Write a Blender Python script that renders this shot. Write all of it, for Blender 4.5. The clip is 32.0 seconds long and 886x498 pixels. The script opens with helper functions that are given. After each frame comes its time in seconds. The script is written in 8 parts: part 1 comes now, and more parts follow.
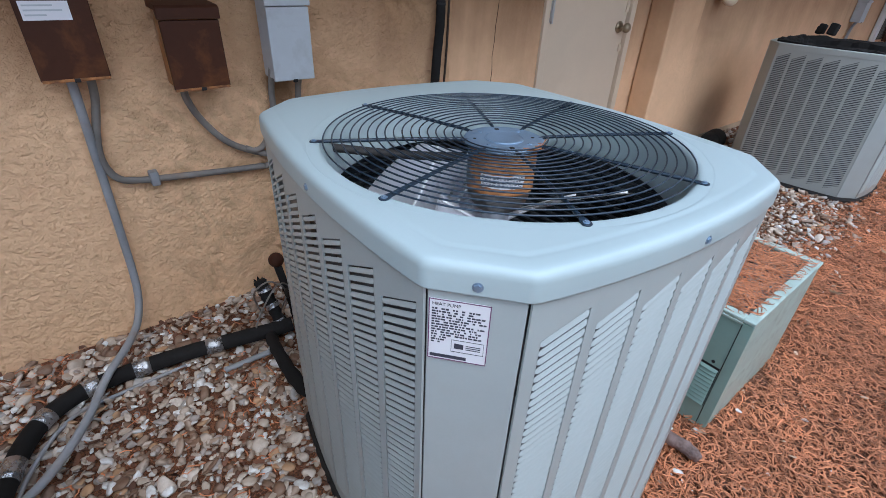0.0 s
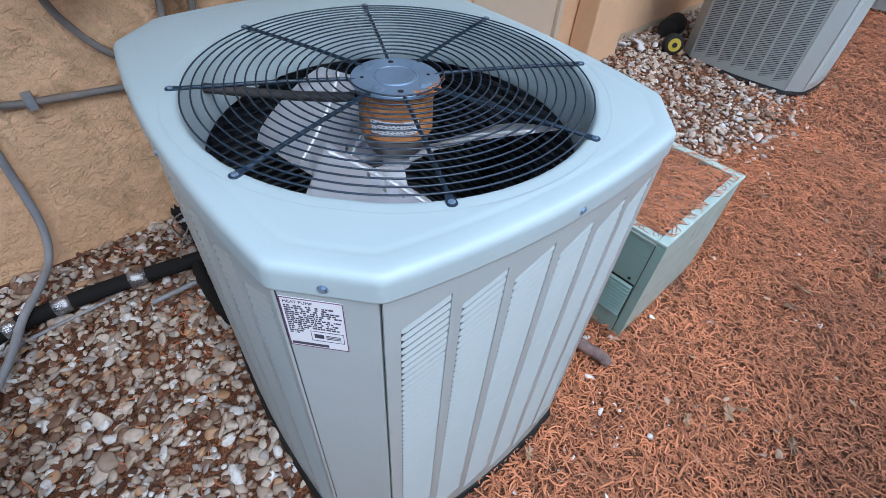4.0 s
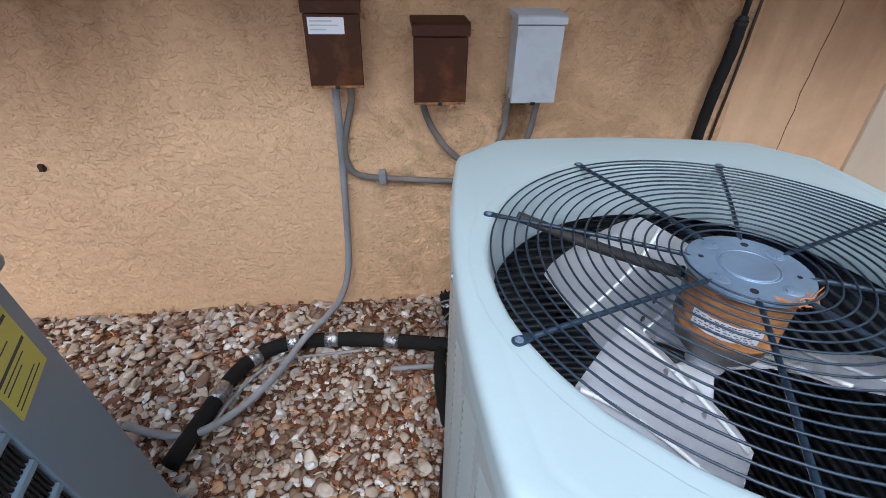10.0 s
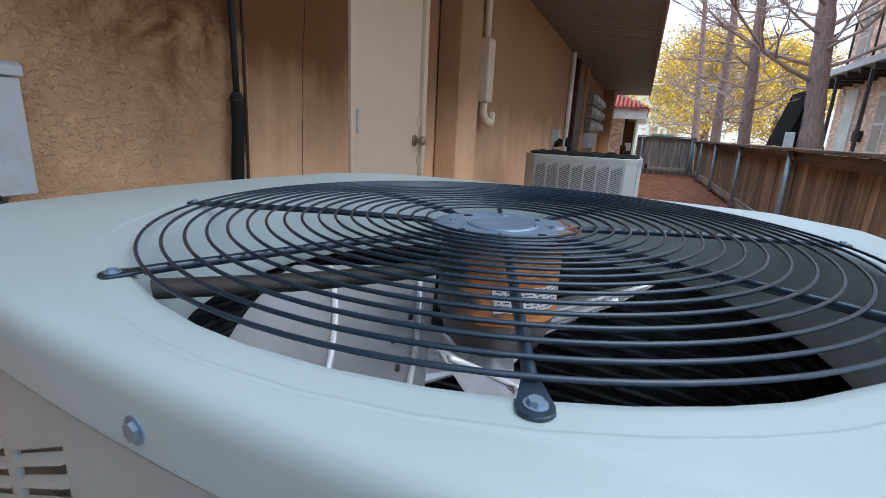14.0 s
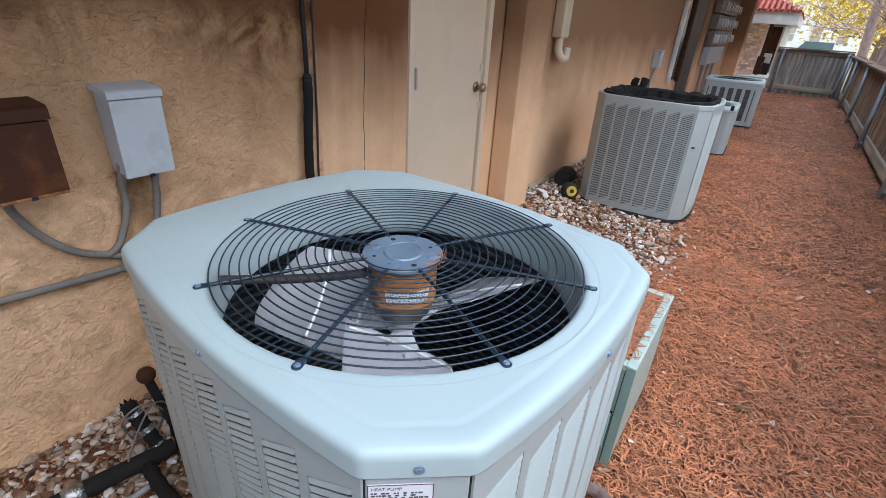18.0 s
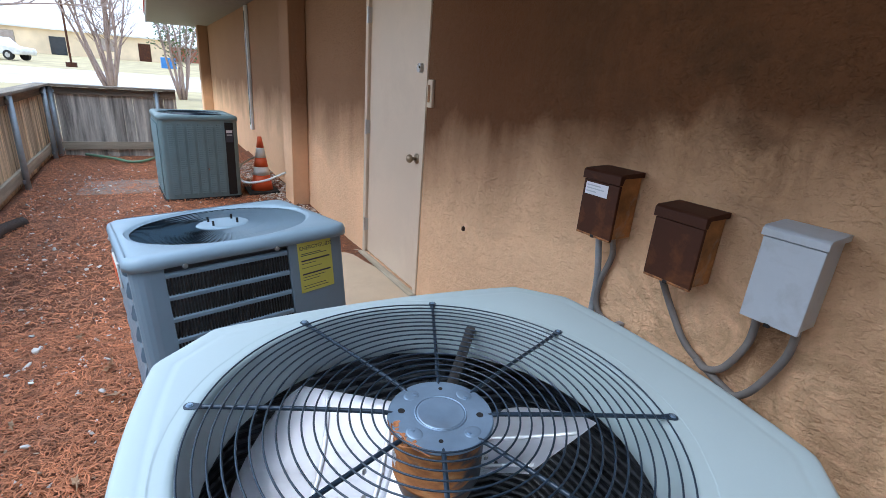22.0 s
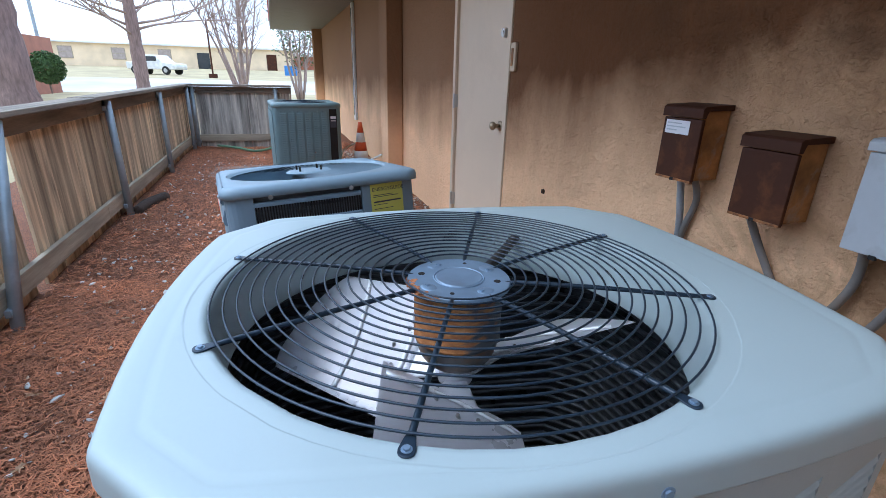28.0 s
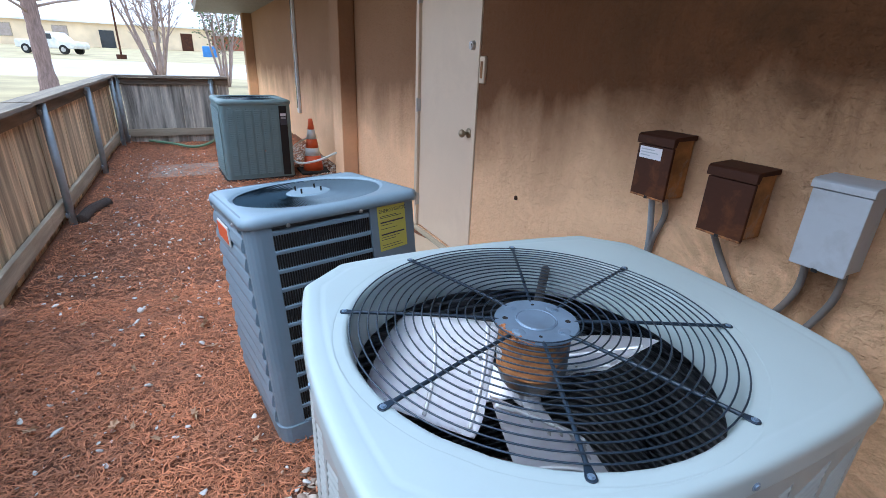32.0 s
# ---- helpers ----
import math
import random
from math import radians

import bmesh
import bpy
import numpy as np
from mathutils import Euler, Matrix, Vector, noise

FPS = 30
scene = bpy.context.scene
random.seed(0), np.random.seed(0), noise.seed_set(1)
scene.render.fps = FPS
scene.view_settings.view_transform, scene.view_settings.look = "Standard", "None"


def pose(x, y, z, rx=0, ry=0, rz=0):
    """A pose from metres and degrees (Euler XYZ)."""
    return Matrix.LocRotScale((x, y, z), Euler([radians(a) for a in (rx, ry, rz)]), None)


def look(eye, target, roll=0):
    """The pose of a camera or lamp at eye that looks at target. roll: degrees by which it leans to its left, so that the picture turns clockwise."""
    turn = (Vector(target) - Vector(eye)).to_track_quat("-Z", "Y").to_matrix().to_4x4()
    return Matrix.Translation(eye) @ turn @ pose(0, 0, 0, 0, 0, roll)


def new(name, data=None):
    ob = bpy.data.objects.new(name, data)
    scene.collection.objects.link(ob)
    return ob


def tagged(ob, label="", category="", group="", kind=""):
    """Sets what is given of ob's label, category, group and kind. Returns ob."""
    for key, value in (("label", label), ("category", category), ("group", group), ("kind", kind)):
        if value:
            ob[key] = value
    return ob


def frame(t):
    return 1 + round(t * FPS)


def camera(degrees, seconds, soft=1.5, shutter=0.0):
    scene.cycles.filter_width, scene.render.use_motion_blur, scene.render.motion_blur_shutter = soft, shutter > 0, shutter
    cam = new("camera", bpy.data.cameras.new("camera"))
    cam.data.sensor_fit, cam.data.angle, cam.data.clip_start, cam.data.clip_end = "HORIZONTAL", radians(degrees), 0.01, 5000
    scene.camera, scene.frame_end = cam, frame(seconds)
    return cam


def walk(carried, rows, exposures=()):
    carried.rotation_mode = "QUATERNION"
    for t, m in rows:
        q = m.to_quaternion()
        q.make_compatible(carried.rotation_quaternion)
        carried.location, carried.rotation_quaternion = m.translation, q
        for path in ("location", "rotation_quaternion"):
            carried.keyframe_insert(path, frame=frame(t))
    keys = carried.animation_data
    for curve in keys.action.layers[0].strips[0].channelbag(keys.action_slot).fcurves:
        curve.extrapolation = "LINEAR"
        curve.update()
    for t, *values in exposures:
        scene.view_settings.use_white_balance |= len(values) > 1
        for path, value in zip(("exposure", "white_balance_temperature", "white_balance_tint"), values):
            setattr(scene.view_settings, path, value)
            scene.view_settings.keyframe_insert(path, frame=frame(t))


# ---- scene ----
cam = camera(86.9, 32.0, soft=0.55)
METRES, EYE, TILT, LEAN, TURN = 8.0, 1.5, 0.0, 0.0, 0.0
PATH = [
    (0, (-0.675, -0.635, 1.287), (0.422, 0.681, 0.254), 2.6),
    (0.5, (-0.668, -0.637, 1.333), (0.448, 0.55, 0.174), 3.8),
    (1, (-0.695, -0.698, 1.348), (0.421, 0.395, 0.1), 4.5),
    (1.5, (-0.72, -0.788, 1.358), (0.377, 0.248, 0.045), 4.6),
    (2, (-0.73, -0.831, 1.369), (0.358, 0.188, 0.036), 4.5),
    (2.5, (-0.727, -0.811, 1.357), (0.344, 0.195, -0.001), 4.7),
    (3, (-0.678, -0.703, 1.358), (0.375, 0.28, -0.031), 5.4),
    (3.5, (-0.609, -0.633, 1.367), (0.449, 0.322, -0.036), 5.6),
    (4, (-0.506, -0.644, 1.371), (0.518, 0.349, -0.032), 4.6),
    (4.5, (-0.433, -0.635, 1.37), (0.51, 0.441, -0.027), 4.2),
    (6.5, (-0.41, -0.555, 1.37), (0.457, 0.605, -0.009), 4.3),
    (7, (-0.306, -0.6, 1.36), (0.51, 0.63, 0.011), 4.6),
    (7.5, (-0.167, -0.54, 1.348), (0.552, 0.806, 0.056), 4.0),
    (8, (-0.119, -0.526, 1.349), (0.401, 0.965, 0.122), 3.8),
    (8.5, (-0.025, -0.579, 1.357), (0.221, 1.01, 0.167), 2.9),
    (9, (-0.03, -0.615, 1.36), (0.031, 0.995, 0.176), 3.0),
    (9.5, (-0.284, -0.59, 1.362), (-0.262, 1.045, 0.21), 3.2),
    (10, (-0.486, -0.466, 1.36), (-0.261, 1.19, 0.261), 1.5),
    (10.5, (-0.577, -0.308, 1.37), (0.067, 1.287, 0.35), 0.9),
    (11, (-0.554, -0.188, 1.312), (0.493, 1.25, 0.399), -0.3),
    (11.5, (-0.528, -0.18, 1.238), (0.777, 1.075, 0.389), 0.7),
    (12, (-0.576, -0.262, 1.19), (0.898, 0.836, 0.403), 1.9),
    (12.5, (-0.584, -0.267, 1.175), (1.002, 0.734, 0.481), 2.8),
    (13, (-0.529, -0.173, 1.138), (1.152, 0.734, 0.545), 2.7),
    (13.5, (-0.51, -0.13, 1.111), (1.238, 0.672, 0.565), 2.6),
    (15.5, (-0.538, -0.158, 1.097), (1.32, 0.445, 0.666), 4.1),
    (16, (-0.491, -0.125, 1.182), (1.345, 0.505, 0.702), 3.8),
    (16.5, (-0.515, -0.201, 1.31), (1.248, 0.528, 0.71), 3.7),
    (17, (-0.605, -0.411, 1.379), (1.056, 0.415, 0.632), 3.1),
    (17.5, (-0.652, -0.512, 1.421), (0.915, 0.415, 0.592), 2.7),
    (18, (-0.649, -0.531, 1.427), (0.837, 0.465, 0.532), 3.5),
    (18.5, (-0.663, -0.543, 1.43), (0.768, 0.514, 0.516), 3.9),
    (19, (-0.613, -0.565, 1.424), (0.706, 0.613, 0.489), 3.4),
    (19.5, (-0.369, -0.642, 1.395), (0.742, 0.725, 0.448), 3.4),
    (20, (-0.118, -0.633, 1.359), (0.574, 0.989, 0.416), 3.5),
    (20.5, (0.115, -0.53, 1.372), (0.156, 1.222, 0.407), 4.0),
    (21, (0.362, -0.474, 1.369), (-0.44, 1.081, 0.399), 1.4),
    (21.5, (0.439, -0.36, 1.403), (-0.886, 0.894, 0.584), 1.6),
    (22, (0.491, -0.328, 1.47), (-1.105, 0.678, 0.807), 4.4),
    (22.5, (0.57, -0.341, 1.482), (-1.158, 0.455, 0.865), 5.1),
    (23, (0.611, -0.343, 1.45), (-1.133, 0.351, 0.76), 4.7),
    (23.5, (0.631, -0.337, 1.406), (-1.065, 0.369, 0.615), 3.4),
    (24, (0.619, -0.334, 1.382), (-1.057, 0.405, 0.579), 2.8),
    (24.5, (0.56, -0.285, 1.346), (-1.178, 0.403, 0.636), 2.7),
    (25, (0.557, -0.264, 1.358), (-1.255, 0.334, 0.757), 3.2),
    (25.5, (0.578, -0.25, 1.363), (-1.267, 0.306, 0.828), 3.8),
    (27.5, (0.616, -0.252, 1.314), (-1.183, 0.355, 0.684), 2.6),
    (28, (0.625, -0.248, 1.293), (-1.144, 0.376, 0.6), 1.5),
    (28.5, (0.625, -0.251, 1.295), (-1.127, 0.381, 0.566), 0.7),
    (29, (0.627, -0.257, 1.309), (-1.128, 0.378, 0.591), 0.4),
    (29.5, (0.635, -0.278, 1.349), (-1.125, 0.362, 0.646), 0.3),
    (30, (0.645, -0.303, 1.421), (-1.123, 0.361, 0.764), 0.9),
    (30.5, (0.646, -0.329, 1.461), (-1.129, 0.36, 0.849), 2.0),
    (31, (0.632, -0.387, 1.471), (-1.124, 0.322, 0.828), 2.5),
    (31.5, (0.607, -0.476, 1.459), (-1.095, 0.309, 0.762), 2.9),
    (32, (0.609, -0.53, 1.452), (-1.033, 0.336, 0.707), 2.3),
]
EXPOSURES = [(0.0, 0.0, 6200, 10), (1.0, 0.07, 6050, 10), (2.0, 0.11, 6050, 10), (4.0, 0.10, 6080, 10), (7.0, 0.02, 5950, 10), (8.0, 0.05, 6050, 10), (9.0, 0.06, 6300, 10), (10.0, 0.26, 6450, 10), (11.0, 0.22, 6100, 10), (12.0, 0.08, 6200, 10), (13.0, -0.02, 6250, 10), (16.0, 0.08, 7000, 10), (17.0, 0.30, 6700, 10), (18.5, 0.18, 6450, 10), (20.0, 0.14, 5800, 10), (22.0, 0.15, 6200, 10), (23.0, 0.10, 6000, 10), (25.0, 0.10, 5900, 10), (28.0, 0.02, 5900, 10), (30.0, 0.06, 5950, 10), (32.0, 0.18, 5950, 10)]
walk(cam, [(t, look(eye, target, roll)) for t, eye, target, roll in PATH], EXPOSURES)


# ---------- world, sun ----------
world = bpy.data.worlds.new("sky")
world.use_nodes = True
scene.world = world
wn, wl = world.node_tree.nodes, world.node_tree.links
SUN_EL, SUN_AZ = 57.0, 190.0
sky = wn.new("ShaderNodeTexSky")
sky.sky_type = 'NISHITA'
sky.sun_disc = False
sky.sun_elevation = radians(SUN_EL)
sky.sun_rotation = radians(SUN_AZ)
sky.air_density, sky.dust_density, sky.ozone_density = 1.0, 4.0, 1.0
# an overcast veil, brighter overhead than at the horizon
where = wn.new("ShaderNodeTexCoord")
split = wn.new("ShaderNodeSeparateXYZ")
wl.new(where.outputs["Generated"], split.inputs[0])
rise = wn.new("ShaderNodeMapRange")
for key, v in zip(("From Min", "From Max", "To Min", "To Max"), (0.0, 1.0, 0.0, 1.0)):
    rise.inputs[key].default_value = v
wl.new(split.outputs[2], rise.inputs["Value"])
cloud = wn.new("ShaderNodeMix")
cloud.data_type = 'RGBA'
cloud.inputs[6].default_value = (7.6, 8.3, 9.3, 1)
cloud.inputs[7].default_value = (15.5, 20.0, 26.5, 1)
wl.new(rise.outputs[0], cloud.inputs[0])
veil = wn.new("ShaderNodeMix")
veil.data_type = 'RGBA'
veil.inputs[0].default_value = 0.85
wl.new(sky.outputs[0], veil.inputs[6])
wl.new(cloud.outputs[2], veil.inputs[7])
wl.new(veil.outputs[2], wn["Background"].inputs[0])
wn["Background"].inputs[1].default_value = 0.15
sun = new("sun", bpy.data.lights.new("sun", 'SUN'))
sun.data.energy, sun.data.angle, sun.data.color = 1.25, radians(30), (1.0, 0.98, 0.95)
_az = radians(SUN_AZ)
sun.matrix_world = look(Vector((math.sin(_az), math.cos(_az), math.tan(radians(SUN_EL)))) * 20, (0, 0, 0))


# ---------- mesh helpers ----------
def part(name, bm, material, parent=None, label="", smooth=False, bevel=0.0, segs=2):
    """Links a bmesh as one mesh object under a thing or a part."""
    bmesh.ops.recalc_face_normals(bm, faces=bm.faces)
    me = bpy.data.meshes.new(name)
    if smooth:
        for f in bm.faces:
            f.smooth = True
    bm.to_mesh(me)
    bm.free()
    return from_mesh(name, me, material, parent, label, bevel, segs)


def from_mesh(name, me, material, parent=None, label="", bevel=0.0, segs=2):
    if material is not None and not me.materials:
        me.materials.append(material)
    ob = new(name, me)
    if parent is not None:
        ob.parent = parent
    if label:
        ob["label"] = label
    if bevel:
        mod = ob.modifiers.new("bevel", 'BEVEL')
        mod.width, mod.segments, mod.limit_method, mod.angle_limit = bevel, segs, 'ANGLE', radians(40)
        for p in me.polygons:
            p.use_smooth = True
        wn_mod = ob.modifiers.new("normals", 'WEIGHTED_NORMAL')
        wn_mod.keep_sharp = False
    return ob


def empty(name, m=None):
    ob = new(name)
    ob.empty_display_size = 0.1
    if m is not None:
        ob.matrix_world = m
    return ob


def box(bm, lo, hi, m=None):
    c = [(a + b) / 2 for a, b in zip(lo, hi)]
    s = [b - a for a, b in zip(lo, hi)]
    mm = Matrix.Translation(c) @ Matrix.Diagonal((*s, 1))
    return bmesh.ops.create_cube(bm, size=1, matrix=(m @ mm) if m is not None else mm)["verts"]


def boxed(lo, hi, m=None):
    bm = bmesh.new()
    box(bm, lo, hi, m)
    return bm


def cyl(bm, p, q, r, r2=None, segs=16, caps=True):
    p, q = Vector(p), Vector(q)
    d = q - p
    m = Matrix.Translation((p + q) / 2) @ d.to_track_quat('Z', 'Y').to_matrix().to_4x4()
    return bmesh.ops.create_cone(bm, cap_ends=caps, segments=segs, radius1=r, radius2=r if r2 is None else r2, depth=d.length, matrix=m)["verts"]


def smooth_path(pts, n=6):
    """Catmull-Rom through the given points."""
    P = [Vector(p) for p in pts]
    P = [P[0] * 2 - P[1]] + P + [P[-1] * 2 - P[-2]]
    out = []
    for i in range(1, len(P) - 2):
        a, b, c, d = P[i - 1:i + 3]
        for k in range(n):
            t = k / n
            out.append(0.5 * ((2 * b) + (c - a) * t + (2 * a - 5 * b + 4 * c - d) * t * t + (3 * b - a - 3 * c + d) * t ** 3))
    out.append(P[-2])
    return out


def tube(bm, pts, r, segs=8, closed=False, radii=None, flat=1.0):
    """A swept round bar along the points."""
    P = [Vector(p) for p in pts]
    n = len(P)
    rings = []
    up = None
    for i in range(n):
        if closed:
            d = P[(i + 1) % n] - P[i - 1]
        else:
            d = P[min(i + 1, n - 1)] - P[max(i - 1, 0)]
        d.normalize()
        if up is None:
            up = Vector((0, 0, 1)) if abs(d.z) < 0.9 else Vector((1, 0, 0))
        side = d.cross(up).normalized()
        up = side.cross(d).normalized()
        rr = radii[i] if radii else r
        rings.append([bm.verts.new(P[i] + side * math.cos(2 * math.pi * k / segs) * rr + up * math.sin(2 * math.pi * k / segs) * rr * flat) for k in range(segs)])
    for i in range(n if closed else n - 1):
        a, b = rings[i], rings[(i + 1) % n]
        for k in range(segs):
            bm.faces.new((a[k], a[(k + 1) % segs], b[(k + 1) % segs], b[k]))
    if not closed:
        bm.faces.new(rings[0][::-1])
        bm.faces.new(rings[-1])
    return bm


def loft(bm, loops, close_bottom=False, close_top=False):
    """Skin between closed loops of the same count."""
    R = [[bm.verts.new(p) for p in loop] for loop in loops]
    for a, b in zip(R, R[1:]):
        n = len(a)
        for k in range(n):
            bm.faces.new((a[k], a[(k + 1) % n], b[(k + 1) % n], b[k]))
    if close_bottom:
        bm.faces.new(R[0][::-1])
    if close_top:
        bm.faces.new(R[-1])
    return bm


def stuff_mesh(name, V, F, material, label, category, smooth=False):
    me = bpy.data.meshes.new(name)
    V = np.asarray(V, dtype=np.float32)
    F = np.asarray(F, dtype=np.int32)
    k = F.shape[1]
    me.vertices.add(len(V))
    me.vertices.foreach_set("co", V.ravel())
    me.loops.add(F.size)
    me.loops.foreach_set("vertex_index", F.ravel())
    me.polygons.add(len(F))
    me.polygons.foreach_set("loop_start", np.arange(0, F.size, k, dtype=np.int32))
    me.polygons.foreach_set("loop_total", np.full(len(F), k, dtype=np.int32))
    if smooth:
        me.polygons.foreach_set("use_smooth", np.ones(len(F), dtype=bool))
    me.update(calc_edges=True)
    me.validate()
    me.materials.append(material)
    return tagged(new(name, me), label, category, kind="stuff")


# ---------- materials ----------
def nodes_of(m):
    m.use_nodes = True
    nt = m.node_tree
    return nt.nodes, nt.links, nt.nodes["Principled BSDF"]


def ramp(n, stops):
    r = n.new("ShaderNodeValToRGB")
    el = r.color_ramp.elements
    while len(el) < len(stops):
        el.new(0.5)
    for e, (p, c) in zip(el, stops):
        e.position = p
        e.color = (*c, 1) if len(c) == 3 else c
    return r


def mix(n, l, fac, a, b, kind='MIX'):
    x = n.new("ShaderNodeMix")
    x.data_type, x.blend_type = 'RGBA', kind
    for sock, v in ((x.inputs[0], fac), (x.inputs[6], a), (x.inputs[7], b)):
        if isinstance(v, (int, float)):
            sock.default_value = v
        elif isinstance(v, tuple):
            sock.default_value = (*v, 1) if len(v) == 3 else v
        else:
            l.new(v, sock)
    return x.outputs[2]


def noise_tex(n, l, vec, scale, detail=4, rough=0.55, distort=0.0):
    t = n.new("ShaderNodeTexNoise")
    t.inputs["Scale"].default_value = scale
    t.inputs["Detail"].default_value = detail
    t.inputs["Roughness"].default_value = rough
    t.inputs["Distortion"].default_value = distort
    l.new(vec, t.inputs["Vector"])
    return t.outputs["Fac"]


def scaled(n, l, vec, s):
    m = n.new("ShaderNodeMapping")
    m.inputs["Scale"].default_value = s
    l.new(vec, m.inputs["Vector"])
    return m.outputs[0]


def remap(n, l, v, a, b, c=0.0, d=1.0):
    m = n.new("ShaderNodeMapRange")
    for k, x in zip(("From Min", "From Max", "To Min", "To Max"), (a, b, c, d)):
        m.inputs[k].default_value = x
    l.new(v, m.inputs["Value"])
    return m.outputs[0]


def material(name, base, rough=0.5, metal=0.0, dark=0.75, light=1.12, coarse=3.0, fine=60.0, bump=0.15, bump_dist=0.002, spread=0.0,
             dirt=None, dirt_scale=2.0, dirt_amount=0.35, stretch=(1, 1, 1), spec=0.5, island=False):
    """A painted, cast or natural surface: two scales of tone, blotches of dirt, fine relief."""
    m = bpy.data.materials.new(name)
    n, l, p = nodes_of(m)
    co = n.new("ShaderNodeTexCoord").outputs["Object"]
    vec = scaled(n, l, co, stretch)
    a = noise_tex(n, l, vec, coarse, 5)
    b = noise_tex(n, l, vec, fine, 4, 0.6)
    ca = ramp(n, [(0.3, tuple(c * dark for c in base)), (0.7, tuple(min(1, c * light) for c in base))])
    l.new(a, ca.inputs[0])
    col = mix(n, l, remap(n, l, b, 0.3, 0.7, 0.0, 0.35), ca.outputs[0], tuple(c * dark for c in base))
    if dirt:
        d = noise_tex(n, l, vec, dirt_scale, 6, 0.65, 0.4)
        col = mix(n, l, remap(n, l, d, 0.52, 0.72, 0.0, dirt_amount), col, dirt)
    if spread:
        if island:
            rnd = n.new("ShaderNodeNewGeometry").outputs["Random Per Island"]
        else:
            rnd = n.new("ShaderNodeObjectInfo").outputs["Random"]
        hs = n.new("ShaderNodeHueSaturation")
        l.new(remap(n, l, rnd, 0, 1, 1 - spread, 1 + spread), hs.inputs["Value"])
        l.new(col, hs.inputs["Color"])
        col = hs.outputs[0]
    l.new(col, p.inputs["Base Color"])
    p.inputs["Metallic"].default_value = metal
    p.inputs["Specular IOR Level"].default_value = spec
    l.new(remap(n, l, a, 0.3, 0.7, max(0.03, rough - 0.08), min(1, rough + 0.1)), p.inputs["Roughness"])
    if bump:
        bp = n.new("ShaderNodeBump")
        bp.inputs["Strength"].default_value = bump
        bp.inputs["Distance"].default_value = bump_dist
        l.new(b, bp.inputs["Height"])
        l.new(bp.outputs[0], p.inputs["Normal"])
    return m


def math_node(n, l, op, a, b):
    m = n.new("ShaderNodeMath")
    m.operation = op
    for sock, v in zip(m.inputs, (a, b)):
        if isinstance(v, (int, float)):
            sock.default_value = v
        else:
            l.new(v, sock)
    return m.outputs[0]


